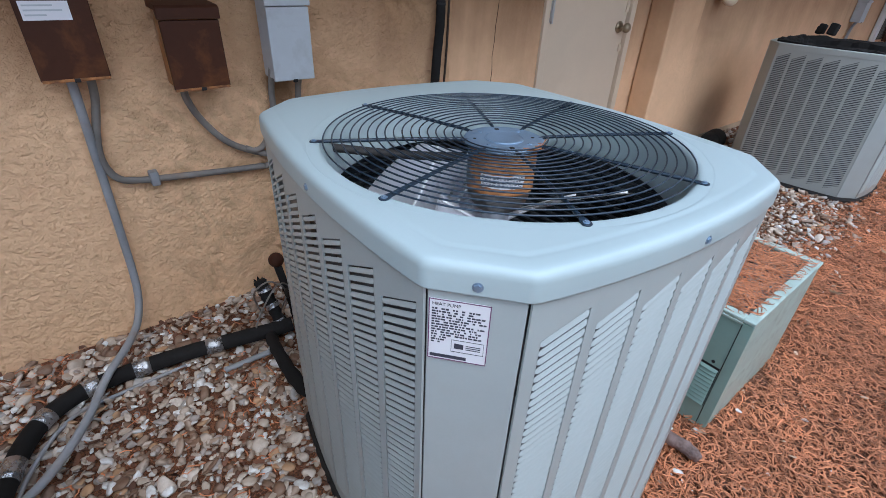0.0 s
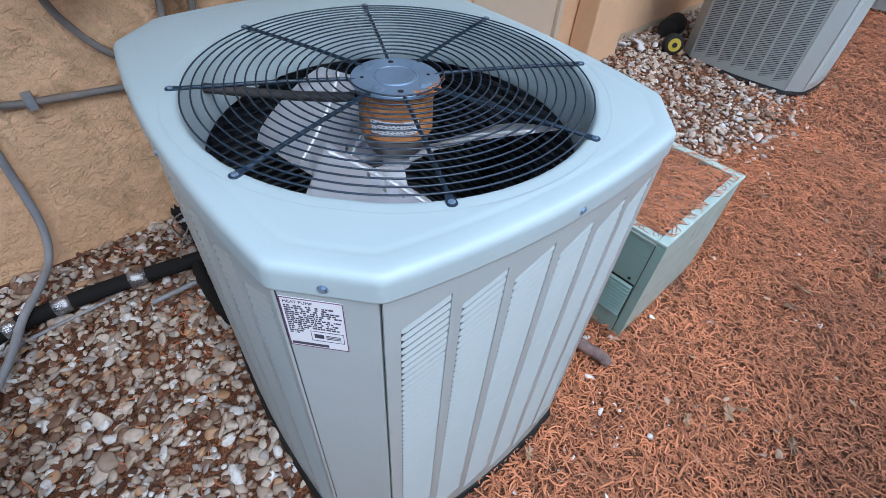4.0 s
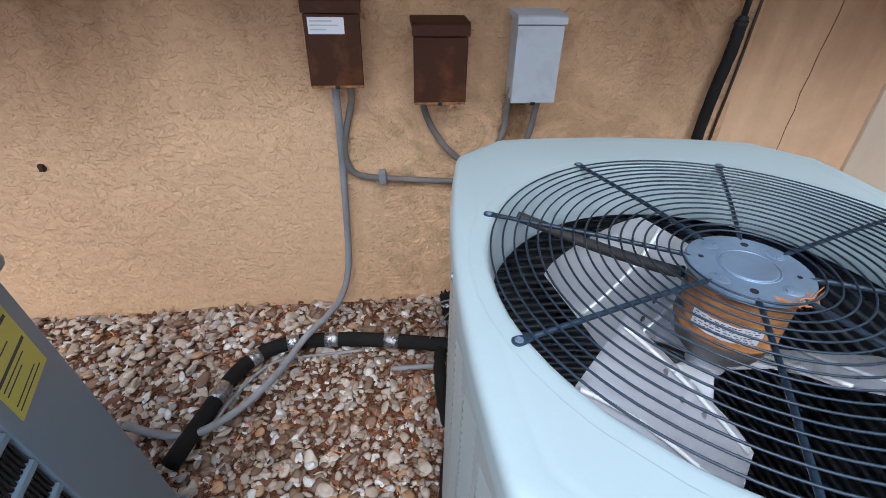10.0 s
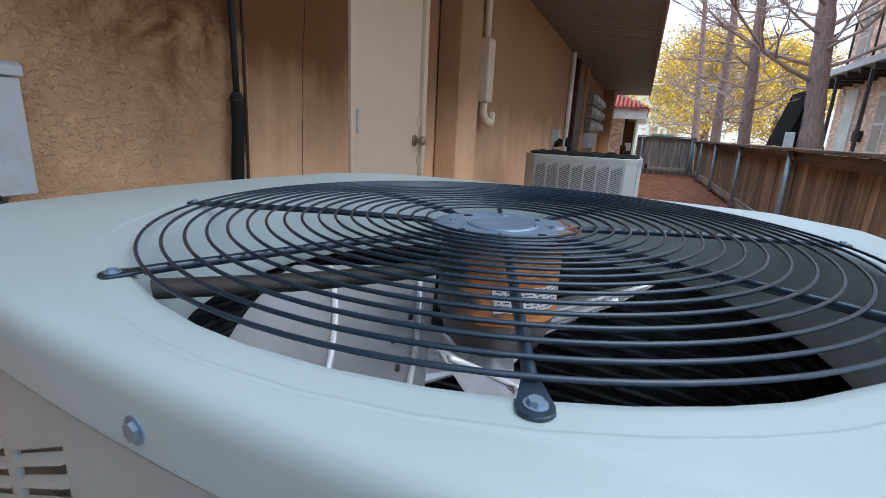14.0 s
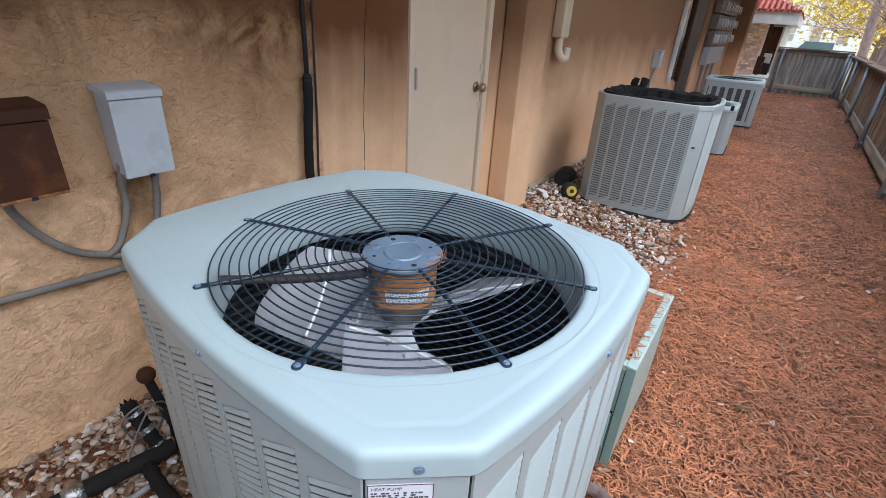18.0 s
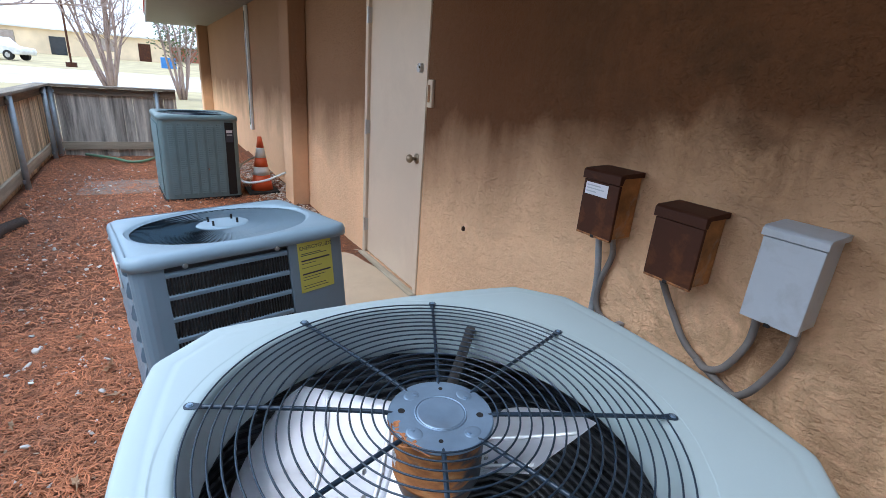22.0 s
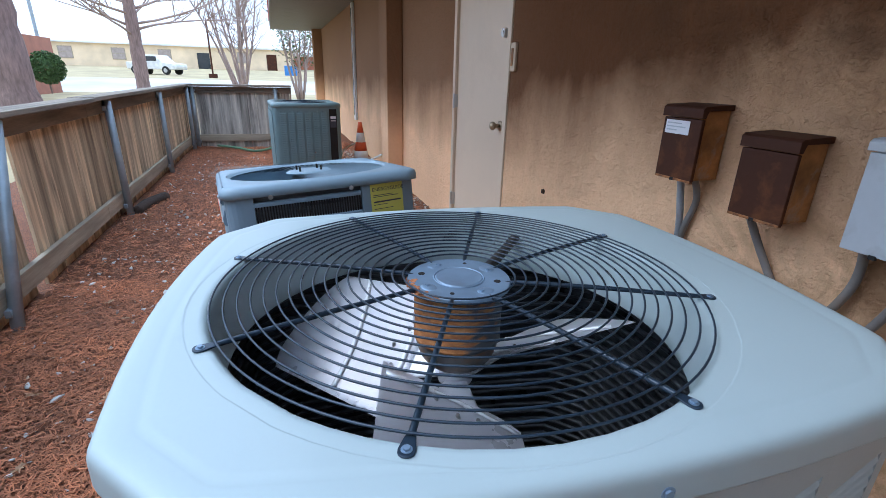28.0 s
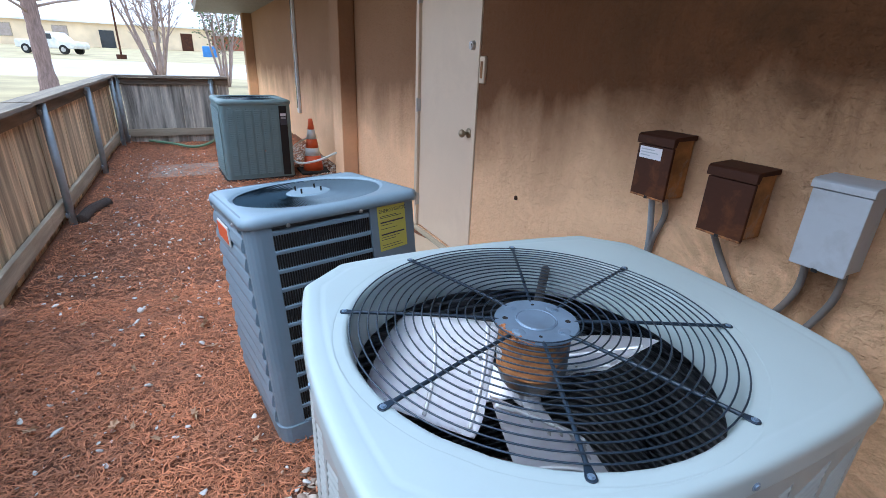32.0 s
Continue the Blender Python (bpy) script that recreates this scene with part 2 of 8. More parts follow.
def stucco_material(name="stucco", base=(0.92, 0.58, 0.345), relief=1.0):
    """Tan painted stucco with trowelled relief, sooty runs, mildew blotches and eave shade put into the colour."""
    m = bpy.data.materials.new(name)
    n, l, p = nodes_of(m)
    co = n.new("ShaderNodeTexCoord").outputs["Object"]
    a = noise_tex(n, l, co, 1.1, 6, 0.6)
    b = noise_tex(n, l, co, 24, 6, 0.62)
    c = noise_tex(n, l, co, 95, 3, 0.6)
    flakes = noise_tex(n, l, scaled(n, l, co, (1.0, 1.0, 1.5)), 42, 3, 0.5, 0.6)
    col = ramp(n, [(0.28, tuple(x * 0.90 for x in base)), (0.5, base), (0.75, tuple(min(1, x * 1.1) for x in base))])
    l.new(a, col.inputs[0])
    out = mix(n, l, remap(n, l, b, 0.35, 0.75, 0.0, 0.12), col.outputs[0], (0.46, 0.27, 0.14))
    sep = n.new("ShaderNodeSeparateXYZ")
    l.new(co, sep.inputs[0])
    px, pz = sep.outputs[0], sep.outputs[2]
    # soft sooty tongues of uneven length run from the eave, its shade painted in
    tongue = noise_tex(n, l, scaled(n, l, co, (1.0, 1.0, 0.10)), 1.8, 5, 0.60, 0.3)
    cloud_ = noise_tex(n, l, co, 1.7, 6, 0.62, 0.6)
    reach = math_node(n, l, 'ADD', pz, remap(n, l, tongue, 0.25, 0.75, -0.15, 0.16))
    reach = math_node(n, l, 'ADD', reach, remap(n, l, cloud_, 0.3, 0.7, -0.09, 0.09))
    # the painted darkening reaches lower towards both ends of the wall
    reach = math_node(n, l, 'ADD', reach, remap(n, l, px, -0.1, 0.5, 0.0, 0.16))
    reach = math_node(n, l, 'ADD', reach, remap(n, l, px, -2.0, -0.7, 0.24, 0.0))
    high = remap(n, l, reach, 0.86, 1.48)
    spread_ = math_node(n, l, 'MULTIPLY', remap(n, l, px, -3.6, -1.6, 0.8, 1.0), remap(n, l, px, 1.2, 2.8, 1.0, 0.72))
    soot_and_shade = math_node(n, l, 'MULTIPLY', high, spread_)
    out = mix(n, l, soot_and_shade, out, (0.135, 0.055, 0.021))
    if relief > 0.5:
        # mildew: dark blotches above the boxes, with a bleached patch among them
        blot = noise_tex(n, l, scaled(n, l, co, (1.0, 1.0, 0.8)), 3.1, 7, 0.68, 0.7)
        near_box = math_node(n, l, 'MULTIPLY', math_node(n, l, 'MULTIPLY', remap(n, l, px, -1.5, -0.5), remap(n, l, px, -0.1, 0.3, 1.0, 0.3)), remap(n, l, pz, 1.16, 1.55))
        out = mix(n, l, math_node(n, l, 'MULTIPLY', remap(n, l, blot, 0.40, 0.60, 0.0, 0.85), near_box), out, (0.070, 0.034, 0.014))
        pale = noise_tex(n, l, co, 4.2, 6, 0.7, 1.0)
        patch_ = math_node(n, l, 'MULTIPLY', remap(n, l, px, -0.66, -0.40), remap(n, l, pz, 1.46, 1.34))
        patch_ = math_node(n, l, 'MULTIPLY', patch_, remap(n, l, pale, 0.42, 0.60, 0.0, 0.7))
        out = mix(n, l, patch_, out, (0.52, 0.31, 0.17))
        # rust-brown bare patch between the conduits under the grey box
        wob = math_node(n, l, 'ADD', px, remap(n, l, pale, 0.3, 0.7, -0.03, 0.03))
        bare = math_node(n, l, 'MULTIPLY', remap(n, l, wob, -0.075, -0.045), remap(n, l, wob, 0.045, 0.015))
        bare = math_node(n, l, 'MULTIPLY', bare, math_node(n, l, 'MULTIPLY', remap(n, l, pz, 0.66, 0.80), remap(n, l, pz, 0.95, 0.92)))
        out = mix(n, l, math_node(n, l, 'MULTIPLY', bare, 0.75), out, (0.22, 0.105, 0.045))
    l.new(out, p.inputs["Base Color"])
    p.inputs["Roughness"].default_value = 0.9
    p.inputs["Specular IOR Level"].default_value = 0.25
    body = math_node(n, l, 'ADD', math_node(n, l, 'MULTIPLY', c, 0.30), math_node(n, l, 'MULTIPLY', remap(n, l, b, 0.38, 0.60), 0.7))
    body = math_node(n, l, 'ADD', body, math_node(n, l, 'MULTIPLY', remap(n, l, flakes, 0.54, 0.60), 0.55))
    bp = n.new("ShaderNodeBump")
    bp.inputs["Strength"].default_value = 0.75 * relief
    bp.inputs["Distance"].default_value = 0.010
    l.new(body, bp.inputs["Height"])
    l.new(bp.outputs[0], p.inputs["Normal"])
    return m


def rusty_motor_material():
    """Dark enamel with wide orange rust stains on the weather side."""
    m = bpy.data.materials.new("rusty_motor")
    n, l, p = nodes_of(m)
    co = n.new("ShaderNodeTexCoord").outputs["Object"]
    sep = n.new("ShaderNodeSeparateXYZ")
    l.new(co, sep.inputs[0])
    big = noise_tex(n, l, scaled(n, l, co, (1, 1, 2.2)), 16, 5, 0.6, 0.5)
    side = remap(n, l, sep.outputs[1], 0.06, -0.045, -0.16, 0.22)
    rust = remap(n, l, math_node(n, l, 'ADD', big, side), 0.46, 0.60)
    tone = ramp(n, [(0.3, (0.24, 0.085, 0.030)), (0.55, (0.46, 0.18, 0.055)), (0.75, (0.52, 0.30, 0.13))])
    l.new(noise_tex(n, l, scaled(n, l, co, (1, 1, 3)), 30, 5, 0.65), tone.inputs[0])
    l.new(mix(n, l, rust, (0.060, 0.062, 0.070), tone.outputs[0]), p.inputs["Base Color"])
    l.new(remap(n, l, rust, 0, 1, 0.38, 0.8), p.inputs["Roughness"])
    bp = n.new("ShaderNodeBump")
    bp.inputs["Strength"].default_value = 0.3
    bp.inputs["Distance"].default_value = 0.002
    l.new(noise_tex(n, l, co, 120, 4, 0.6), bp.inputs["Height"])
    l.new(bp.outputs[0], p.inputs["Normal"])
    return m


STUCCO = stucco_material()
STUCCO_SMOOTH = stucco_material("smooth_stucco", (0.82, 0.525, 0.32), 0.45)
SOFFIT = material("soffit_metal", (0.20, 0.185, 0.165), 0.6, dark=0.8, dirt=(0.1, 0.09, 0.07), dirt_amount=0.4)
DOOR_PAINT = material("door_paint", (0.66, 0.53, 0.40), 0.45, dark=0.93, light=1.05, coarse=2, bump=0.05, dirt=(0.35, 0.25, 0.17), dirt_amount=0.15)
COVER_PAINT = material("pale_grey_paint", (0.40, 0.480, 0.490), 0.37, dark=0.95, light=1.03, coarse=3.7, fine=213, bump=0.0, spec=0.45)
PANEL_PAINT = material("grey_panel_paint", (0.385, 0.425, 0.42), 0.38, dark=0.92, light=1.04, coarse=4, fine=220, bump=0.04, dirt=(0.3, 0.29, 0.25), dirt_scale=4, dirt_amount=0.2)
BLACK = material("black_plastic", (0.018, 0.017, 0.017), 0.6, dark=0.7, light=1.5, spec=0.25)
WIRE = material("blue_black_wire", (0.020, 0.036, 0.058), 0.30, dark=0.75, light=1.3, metal=0.15)
HUB = material("galvanised_hub", (0.26, 0.36, 0.48), 0.42, metal=0.55, dark=0.8, light=1.12, coarse=14, dirt=(0.2, 0.2, 0.2), dirt_scale=12)
STEEL = material("bright_steel", (0.55, 0.55, 0.55), 0.3, metal=0.9)
MOTOR = rusty_motor_material()
MOTOR_BELL = material("grey_motor_bell", (0.20, 0.18, 0.17), 0.42, metal=0.3, dark=0.6, light=1.3, coarse=12, dirt=(0.38, 0.17, 0.07), dirt_scale=14, dirt_amount=0.9)
SLEEVE = material("brown_grey_sleeve", (0.040, 0.036, 0.034), 0.6, dark=0.7, light=1.5, spec=0.3)
BLADE = material("aluminium_blade", (0.84, 0.83, 0.87), 0.33, metal=0.30, dark=0.93, light=1.04, coarse=6, dirt=(0.5, 0.48, 0.46), dirt_scale=9, dirt_amount=0.3)
# blade aluminium made lighter: the glint on the pressed ribs put into colour
RIB_GLINT = material("rib_glint_aluminium", (0.93, 0.93, 0.94), 0.28, metal=0.25, dark=0.95, light=1.03, coarse=6)
COIL = material("black_coil", (0.060, 0.066, 0.074), 0.32, dark=0.6, light=1.7, coarse=20)
BROWN_PAINT = material("brown_enamel", (0.062, 0.022, 0.012), 0.65, dark=0.75, light=1.25, dirt=(0.30, 0.11, 0.03), dirt_scale=7, dirt_amount=0.4, spec=0.2)
RUST = material("rusted_steel", (0.40, 0.18, 0.06), 0.75, dark=0.45, light=1.4, coarse=12, dirt=(0.36, 0.33, 0.28), dirt_scale=9, dirt_amount=0.7)
BOX_GREY = material("grey_enamel", (0.48, 0.51, 0.54), 0.42, dark=0.9, light=1.06, dirt=(0.2, 0.18, 0.16), dirt_scale=9, dirt_amount=0.3)
CONDUIT = material("grey_conduit", (0.29, 0.30, 0.32), 0.5, dark=0.75, light=1.2, coarse=9, dirt=(0.3, 0.2, 0.13), dirt_scale=8)
FOAM = material("black_foam", (0.016, 0.015, 0.015), 0.85, dark=0.7, light=1.6, fine=120, bump=0.5, spec=0.15)
CONDUIT_DARK = material("dirty_dark_conduit", (0.21, 0.19, 0.175), 0.55, dark=0.7, light=1.25, coarse=9, dirt=(0.3, 0.2, 0.13), dirt_scale=8, dirt_amount=0.5)
TAPE = material("silver_tape", (0.42, 0.42, 0.44), 0.26, metal=0.8, dark=0.45, light=1.3, coarse=40, fine=42, bump=1.0, bump_dist=0.008)
WOOD = material("weathered_fence_wood", (0.73, 0.52, 0.335), 0.85, dark=0.45, light=1.5, coarse=5, fine=60, bump=0.6, spread=0.38, dirt=(0.075, 0.06, 0.045), dirt_scale=3.2, dirt_amount=0.7, stretch=(3, 3, 0.25))
# darker copy of the fence wood for boards past the change point
WOOD_DARK = material("dark_brown_fence_wood", (0.33, 0.215, 0.125), 0.85, dark=0.4, light=1.6, coarse=5, fine=60, bump=0.6, spread=0.35, dirt=(0.05, 0.038, 0.028), dirt_scale=3.2, dirt_amount=0.85, stretch=(3, 3, 0.25))
WOOD_GREY = material("grey_fence_wood", (0.58, 0.54, 0.47), 0.88, dark=0.4, light=1.45, coarse=5, fine=60, bump=0.6, spread=0.3, dirt=(0.06, 0.055, 0.05), dirt_scale=2.8, dirt_amount=0.9, stretch=(3, 3, 0.25))
CAP_WOOD = material("cap_board_wood", (0.26, 0.215, 0.165), 0.88, dark=0.5, light=1.35, coarse=5, bump=0.5, stretch=(0.25, 3, 3), dirt=(0.08, 0.07, 0.06), dirt_scale=3, dirt_amount=0.7)
# grey fence wood with the far end's weaker light put into its colour
WOOD_GREY_DIM = material("dimmed_grey_fence_wood", (0.40, 0.35, 0.31), 0.88, dark=0.4, light=1.6, coarse=5, fine=60, bump=0.6, spread=0.3, dirt=(0.06, 0.055, 0.05), dirt_scale=2.8, dirt_amount=0.9, stretch=(3, 3, 0.25))
# darker, straw-brown cap boards past the change point
CAP_DARK = material("dark_cap_board", (0.17, 0.105, 0.07), 0.9, dark=0.5, light=1.4, coarse=5, bump=0.5, stretch=(0.25, 3, 3), dirt=(0.28, 0.11, 0.055), dirt_scale=2.2, dirt_amount=0.9)
RAIL_WOOD = material("pale_rail_wood", (0.46, 0.39, 0.29), 0.88, dark=0.5, light=1.3, coarse=4, bump=0.4, stretch=(0.25, 3, 3), dirt=(0.1, 0.09, 0.07))
POST = material("galvanised_post", (0.36, 0.42, 0.46), 0.45, metal=0.4, dark=0.8, light=1.15, coarse=8)
CONCRETE = material("tan_concrete", (0.56, 0.43, 0.30), 0.85, dark=0.85, light=1.1, fine=90, bump=0.3, dirt=(0.32, 0.22, 0.14), dirt_amount=0.3)
GREEN_BOX = material("faded_green_paint", (0.26, 0.40, 0.35), 0.5, dark=0.85, light=1.1, coarse=5, dirt=(0.40, 0.42, 0.38), dirt_scale=6, dirt_amount=0.5)
def pebble_material(name="river_pebble", gain=1.0):
    """River pebbles: each one white, grey, tan or brown, with a dusty bloom."""
    m = bpy.data.materials.new(name)
    n, l, p = nodes_of(m)
    co = n.new("ShaderNodeTexCoord").outputs["Object"]
    rnd = n.new("ShaderNodeNewGeometry").outputs["Random Per Island"]
    r = ramp(n, [(0.0, (0.13, 0.075, 0.05)), (0.2, (0.24, 0.18, 0.14)), (0.38, (0.34, 0.28, 0.23)), (0.56, (0.42, 0.36, 0.31)), (0.74, (0.27, 0.25, 0.24)), (0.86, (0.62, 0.58, 0.54)), (0.955, (0.34, 0.20, 0.11))])
    for e in r.color_ramp.elements:
        e.color = [min(0.8, c * gain) for c in e.color[:3]] + [1]
    r.color_ramp.interpolation = 'CONSTANT'
    l.new(rnd, r.inputs[0])
    a = noise_tex(n, l, co, 55, 4, 0.6)
    out = mix(n, l, remap(n, l, a, 0.4, 0.7, 0, 0.45), r.outputs[0], (0.30, 0.22, 0.16))
    d = noise_tex(n, l, co, 3.2, 5, 0.6)
    out = mix(n, l, remap(n, l, d, 0.52, 0.72, 0, 0.45), out, (0.22, 0.11, 0.06))
    l.new(out, p.inputs["Base Color"])
    p.inputs["Roughness"].default_value = 0.55
    bp = n.new("ShaderNodeBump")
    bp.inputs["Strength"].default_value = 0.25
    bp.inputs["Distance"].default_value = 0.002
    l.new(noise_tex(n, l, co, 160, 3), bp.inputs["Height"])
    l.new(bp.outputs[0], p.inputs["Normal"])
    return m


def mulch_material():
    """Matted pine straw: tangled thin filaments, red-brown over dark."""
    m = bpy.data.materials.new("pine_straw_bed")
    n, l, p = nodes_of(m)
    co = n.new("ShaderNodeTexCoord").outputs["Object"]
    lines = None
    for k, (sc, shift) in enumerate(((34, 0.0), (47, 7.3), (26, 15.1))):
        mp = n.new("ShaderNodeMapping")
        mp.inputs["Location"].default_value = (shift, shift * 0.7, 0)
        l.new(co, mp.inputs["Vector"])
        v = noise_tex(n, l, mp.outputs[0], sc, 1.5, 0.5, 2.2)
        sub = n.new("ShaderNodeMath")
        sub.operation = 'SUBTRACT'
        l.new(v, sub.inputs[0])
        sub.inputs[1].default_value = 0.5
        ab = n.new("ShaderNodeMath")
        ab.operation = 'ABSOLUTE'
        l.new(sub.outputs[0], ab.inputs[0])
        ridge = remap(n, l, ab.outputs[0], 0.0, 0.06, 1.0 - 0.2 * k, 0.0)
        if lines is None:
            lines = ridge
        else:
            mx = n.new("ShaderNodeMath")
            mx.operation = 'MAXIMUM'
            l.new(lines, mx.inputs[0])
            l.new(ridge, mx.inputs[1])
            lines = mx.outputs[0]
    big = noise_tex(n, l, co, 1.6, 4, 0.6)
    hi = ramp(n, [(0.3, (0.39, 0.150, 0.070)), (0.7, (0.49, 0.195, 0.092))])
    l.new(big, hi.inputs[0])
    out = mix(n, l, lines, (0.095, 0.037, 0.020), hi.outputs[0])
    l.new(out, p.inputs["Base Color"])
    p.inputs["Roughness"].default_value = 0.85
    bp = n.new("ShaderNodeBump")
    bp.inputs["Strength"].default_value = 0.9
    bp.inputs["Distance"].default_value = 0.006
    l.new(lines, bp.inputs["Height"])
    l.new(bp.outputs[0], p.inputs["Normal"])
    return m


PEBBLE = pebble_material(gain=1.5)
PEBBLE_PALE = pebble_material("pale_pebble", 1.7)
TAN_CHIP = material("tan_chip", (0.50, 0.33, 0.22), 0.75, dark=0.8, light=1.15, spread=0.35, island=True)
PALE_STONE = material("white_stone", (0.72, 0.69, 0.65), 0.6, dark=0.85, light=1.1, spread=0.12, island=True)
MULCH = mulch_material()
NEEDLE = material("pine_needle", (0.54, 0.20, 0.092), 0.7, dark=0.75, light=1.2, coarse=3, fine=40, bump=0, spread=0.50, island=True)
LITTER = material("leaf_litter", (0.17, 0.075, 0.045), 0.85, dark=0.7, light=1.3, coarse=8, bump=0, spread=0.5, island=True)
RUST_WISP = material("rust_wisp", (0.50, 0.19, 0.07), 0.8, dark=0.7, coarse=40, bump=0)
LEAF = material("dry_leaf", (0.60, 0.38, 0.23), 0.8, dark=0.7, light=1.25, coarse=20, spread=0.25)
C_PAINT = material("slate_blue_paint", (0.19, 0.265, 0.325), 0.4, dark=0.9, light=1.08, coarse=4, bump=0.05, dirt=(0.1, 0.1, 0.1), dirt_amount=0.2)
C_TOP = material("blue_grey_top_paint", (0.235, 0.33, 0.40), 0.4, dark=0.92, light=1.06, coarse=4, bump=0.05)
D_PAINT = material("dark_teal_paint", (0.155, 0.235, 0.25), 0.42, dark=0.9, light=1.1, coarse=5)
REEL_YELLOW = material("reel_yellow", (0.62, 0.46, 0.05), 0.5, dark=0.85)
YELLOW = material("yellow_label", (0.62, 0.58, 0.12), 0.55, dark=0.92, light=1.04, bump=0)
WHITE_LABEL = material("white_label", (0.74, 0.73, 0.76), 0.45, dark=0.94, light=1.03, bump=0)
INK = material("label_ink", (0.05, 0.05, 0.07), 0.6, bump=0)
ORANGE = material("cone_orange", (0.72, 0.11, 0.03), 0.5, dark=0.9, light=1.1)
WHITE_BAND = material("reflective_white", (0.75, 0.75, 0.72), 0.4)
BRASS = material("aged_brass", (0.33, 0.26, 0.18), 0.35, metal=0.85, dark=0.7)
PVC = material("cream_pvc", (0.62, 0.50, 0.37), 0.5, dark=0.9)
DARK_GAP = material("dark_joint", (0.05, 0.025, 0.012), 0.9)
BARK = material("grey_brown_bark", (0.29, 0.20, 0.18), 0.9, dark=0.55, light=1.3, coarse=6, fine=40, bump=0.8, bump_dist=0.01, stretch=(4, 4, 0.7))
TWIG = material("pale_twig", (0.40, 0.30, 0.265), 0.85, dark=0.7, light=1.2)
YELLOW_LEAF = material("yellow_leaf", (0.80, 0.58, 0.12), 0.7, dark=0.8, light=1.2, spread=0.35, island=True, bump=0)
GREEN_LEAF = material("green_leaf", (0.07, 0.13, 0.04), 0.7, dark=0.7, light=1.3, spread=0.3, island=True, bump=0)
ROAD = material("pale_concrete_road", (0.52, 0.51, 0.49), 0.9, coarse=0.3, fine=30)
GRASS = material("winter_grass", (0.42, 0.34, 0.19), 0.95, dark=0.7, light=1.2, coarse=0.5, fine=20, bump=0.3, dirt=(0.28, 0.2, 0.11), dirt_scale=0.6, dirt_amount=0.6)
FAR_WALL = material("far_tan_wall", (0.84, 0.66, 0.45), 0.9, coarse=0.4)
FAR_ROOF = material("far_white_roof", (0.8, 0.8, 0.79), 0.8, coarse=0.5)
RED_TILE = material("red_roof_tile", (0.42, 0.09, 0.06), 0.8, coarse=2, spread=0.1)
BRICK_TAN = material("tan_brick", (0.90, 0.63, 0.50), 0.9, coarse=3, fine=30, bump=0.4, spread=0.28, island=True)
BRICK_ROSE = material("rose_brick", (0.78, 0.54, 0.43), 0.9, dark=0.7, light=1.4, coarse=8, fine=30, bump=0.4, spread=0.40, island=True)
MORTAR = material("sandy_mortar", (0.62, 0.50, 0.42), 0.95, coarse=3, fine=60, bump=0.3)
RAIL_DARK = material("dark_brown_steel", (0.035, 0.026, 0.026), 0.5)
FAR_GLASS = material("far_window_glass", (0.42, 0.34, 0.30), 0.4, bump=0, spec=0.6)
GLASS = material("window_glass", (0.03, 0.035, 0.04), 0.08, bump=0, spec=0.6)
WHITE_PAINT = material("white_paint", (0.72, 0.72, 0.70), 0.5)
RUBBER = material("black_rubber", (0.015, 0.015, 0.015), 0.8)


# ---------- ground ----------
WALL_Y, FENCE_Y = 1.135, -1.64
FENCE_W, FENCE_E = -8.64, 15.6


def smooth01(v, a, b):
    t = np.clip((v - a) / (b - a), 0, 1)
    return t * t * (3 - 2 * t)


def wave(x, y):
    return (np.sin(2.1 * x + 0.7 * y) * np.cos(1.7 * y - 0.6 * x) + 0.5 * np.sin(5.3 * x - 2.9 * y + 1.0) + 0.35 * np.sin(9.1 * y + 4.7 * x + 2.0)) / 1.85


def gravel_amount(x, y):
    """1 where pebbles lie thick, 0 in the pine straw."""
    edge = 0.02 + 0.16 * wave(x * 1.3 + 3, y * 1.1) + 0.1 * np.sin(1.7 * x)
    near_a = smooth01(-(x + 0.36 + 0.1 * wave(2 * x, 2 * y)), -0.06, 0.08) * smooth01(y - 0.36 * smooth01(-x, 0.62, 0.95), -0.62 + 0.1 * np.sin(7 * x), -0.42) * smooth01(x, -1.08, -0.98)
    strip = smooth01(y, edge + 0.3 * (x < -1.05), edge + 0.18 + 0.3 * (x < -1.05)) * smooth01(x, -2.35, -2.0) * smooth01(-x, -4.9, -4.2)
    by_b = smooth01(y, -0.32 + 0.1 * np.sin(4 * x), 0.0) * smooth01(x, 1.9, 2.2) * smooth01(-x, -3.9, -3.5)
    west = smooth01(y, 0.55, 0.8) * smooth01(x, -8.0, -7.2) * smooth01(-x, 3.5, 4.2)
    return np.maximum.reduce([near_a, strip, by_b, west])


def ground_z(x, y):
    inside = smooth01(y, -1.6, -1.4)
    return 0.012 * wave(x * 1.2, y * 1.5) * inside + 0.045 * smooth01(y, 0.35, 1.05) + 0.03 * smooth01(-y, 0.9, 1.6)


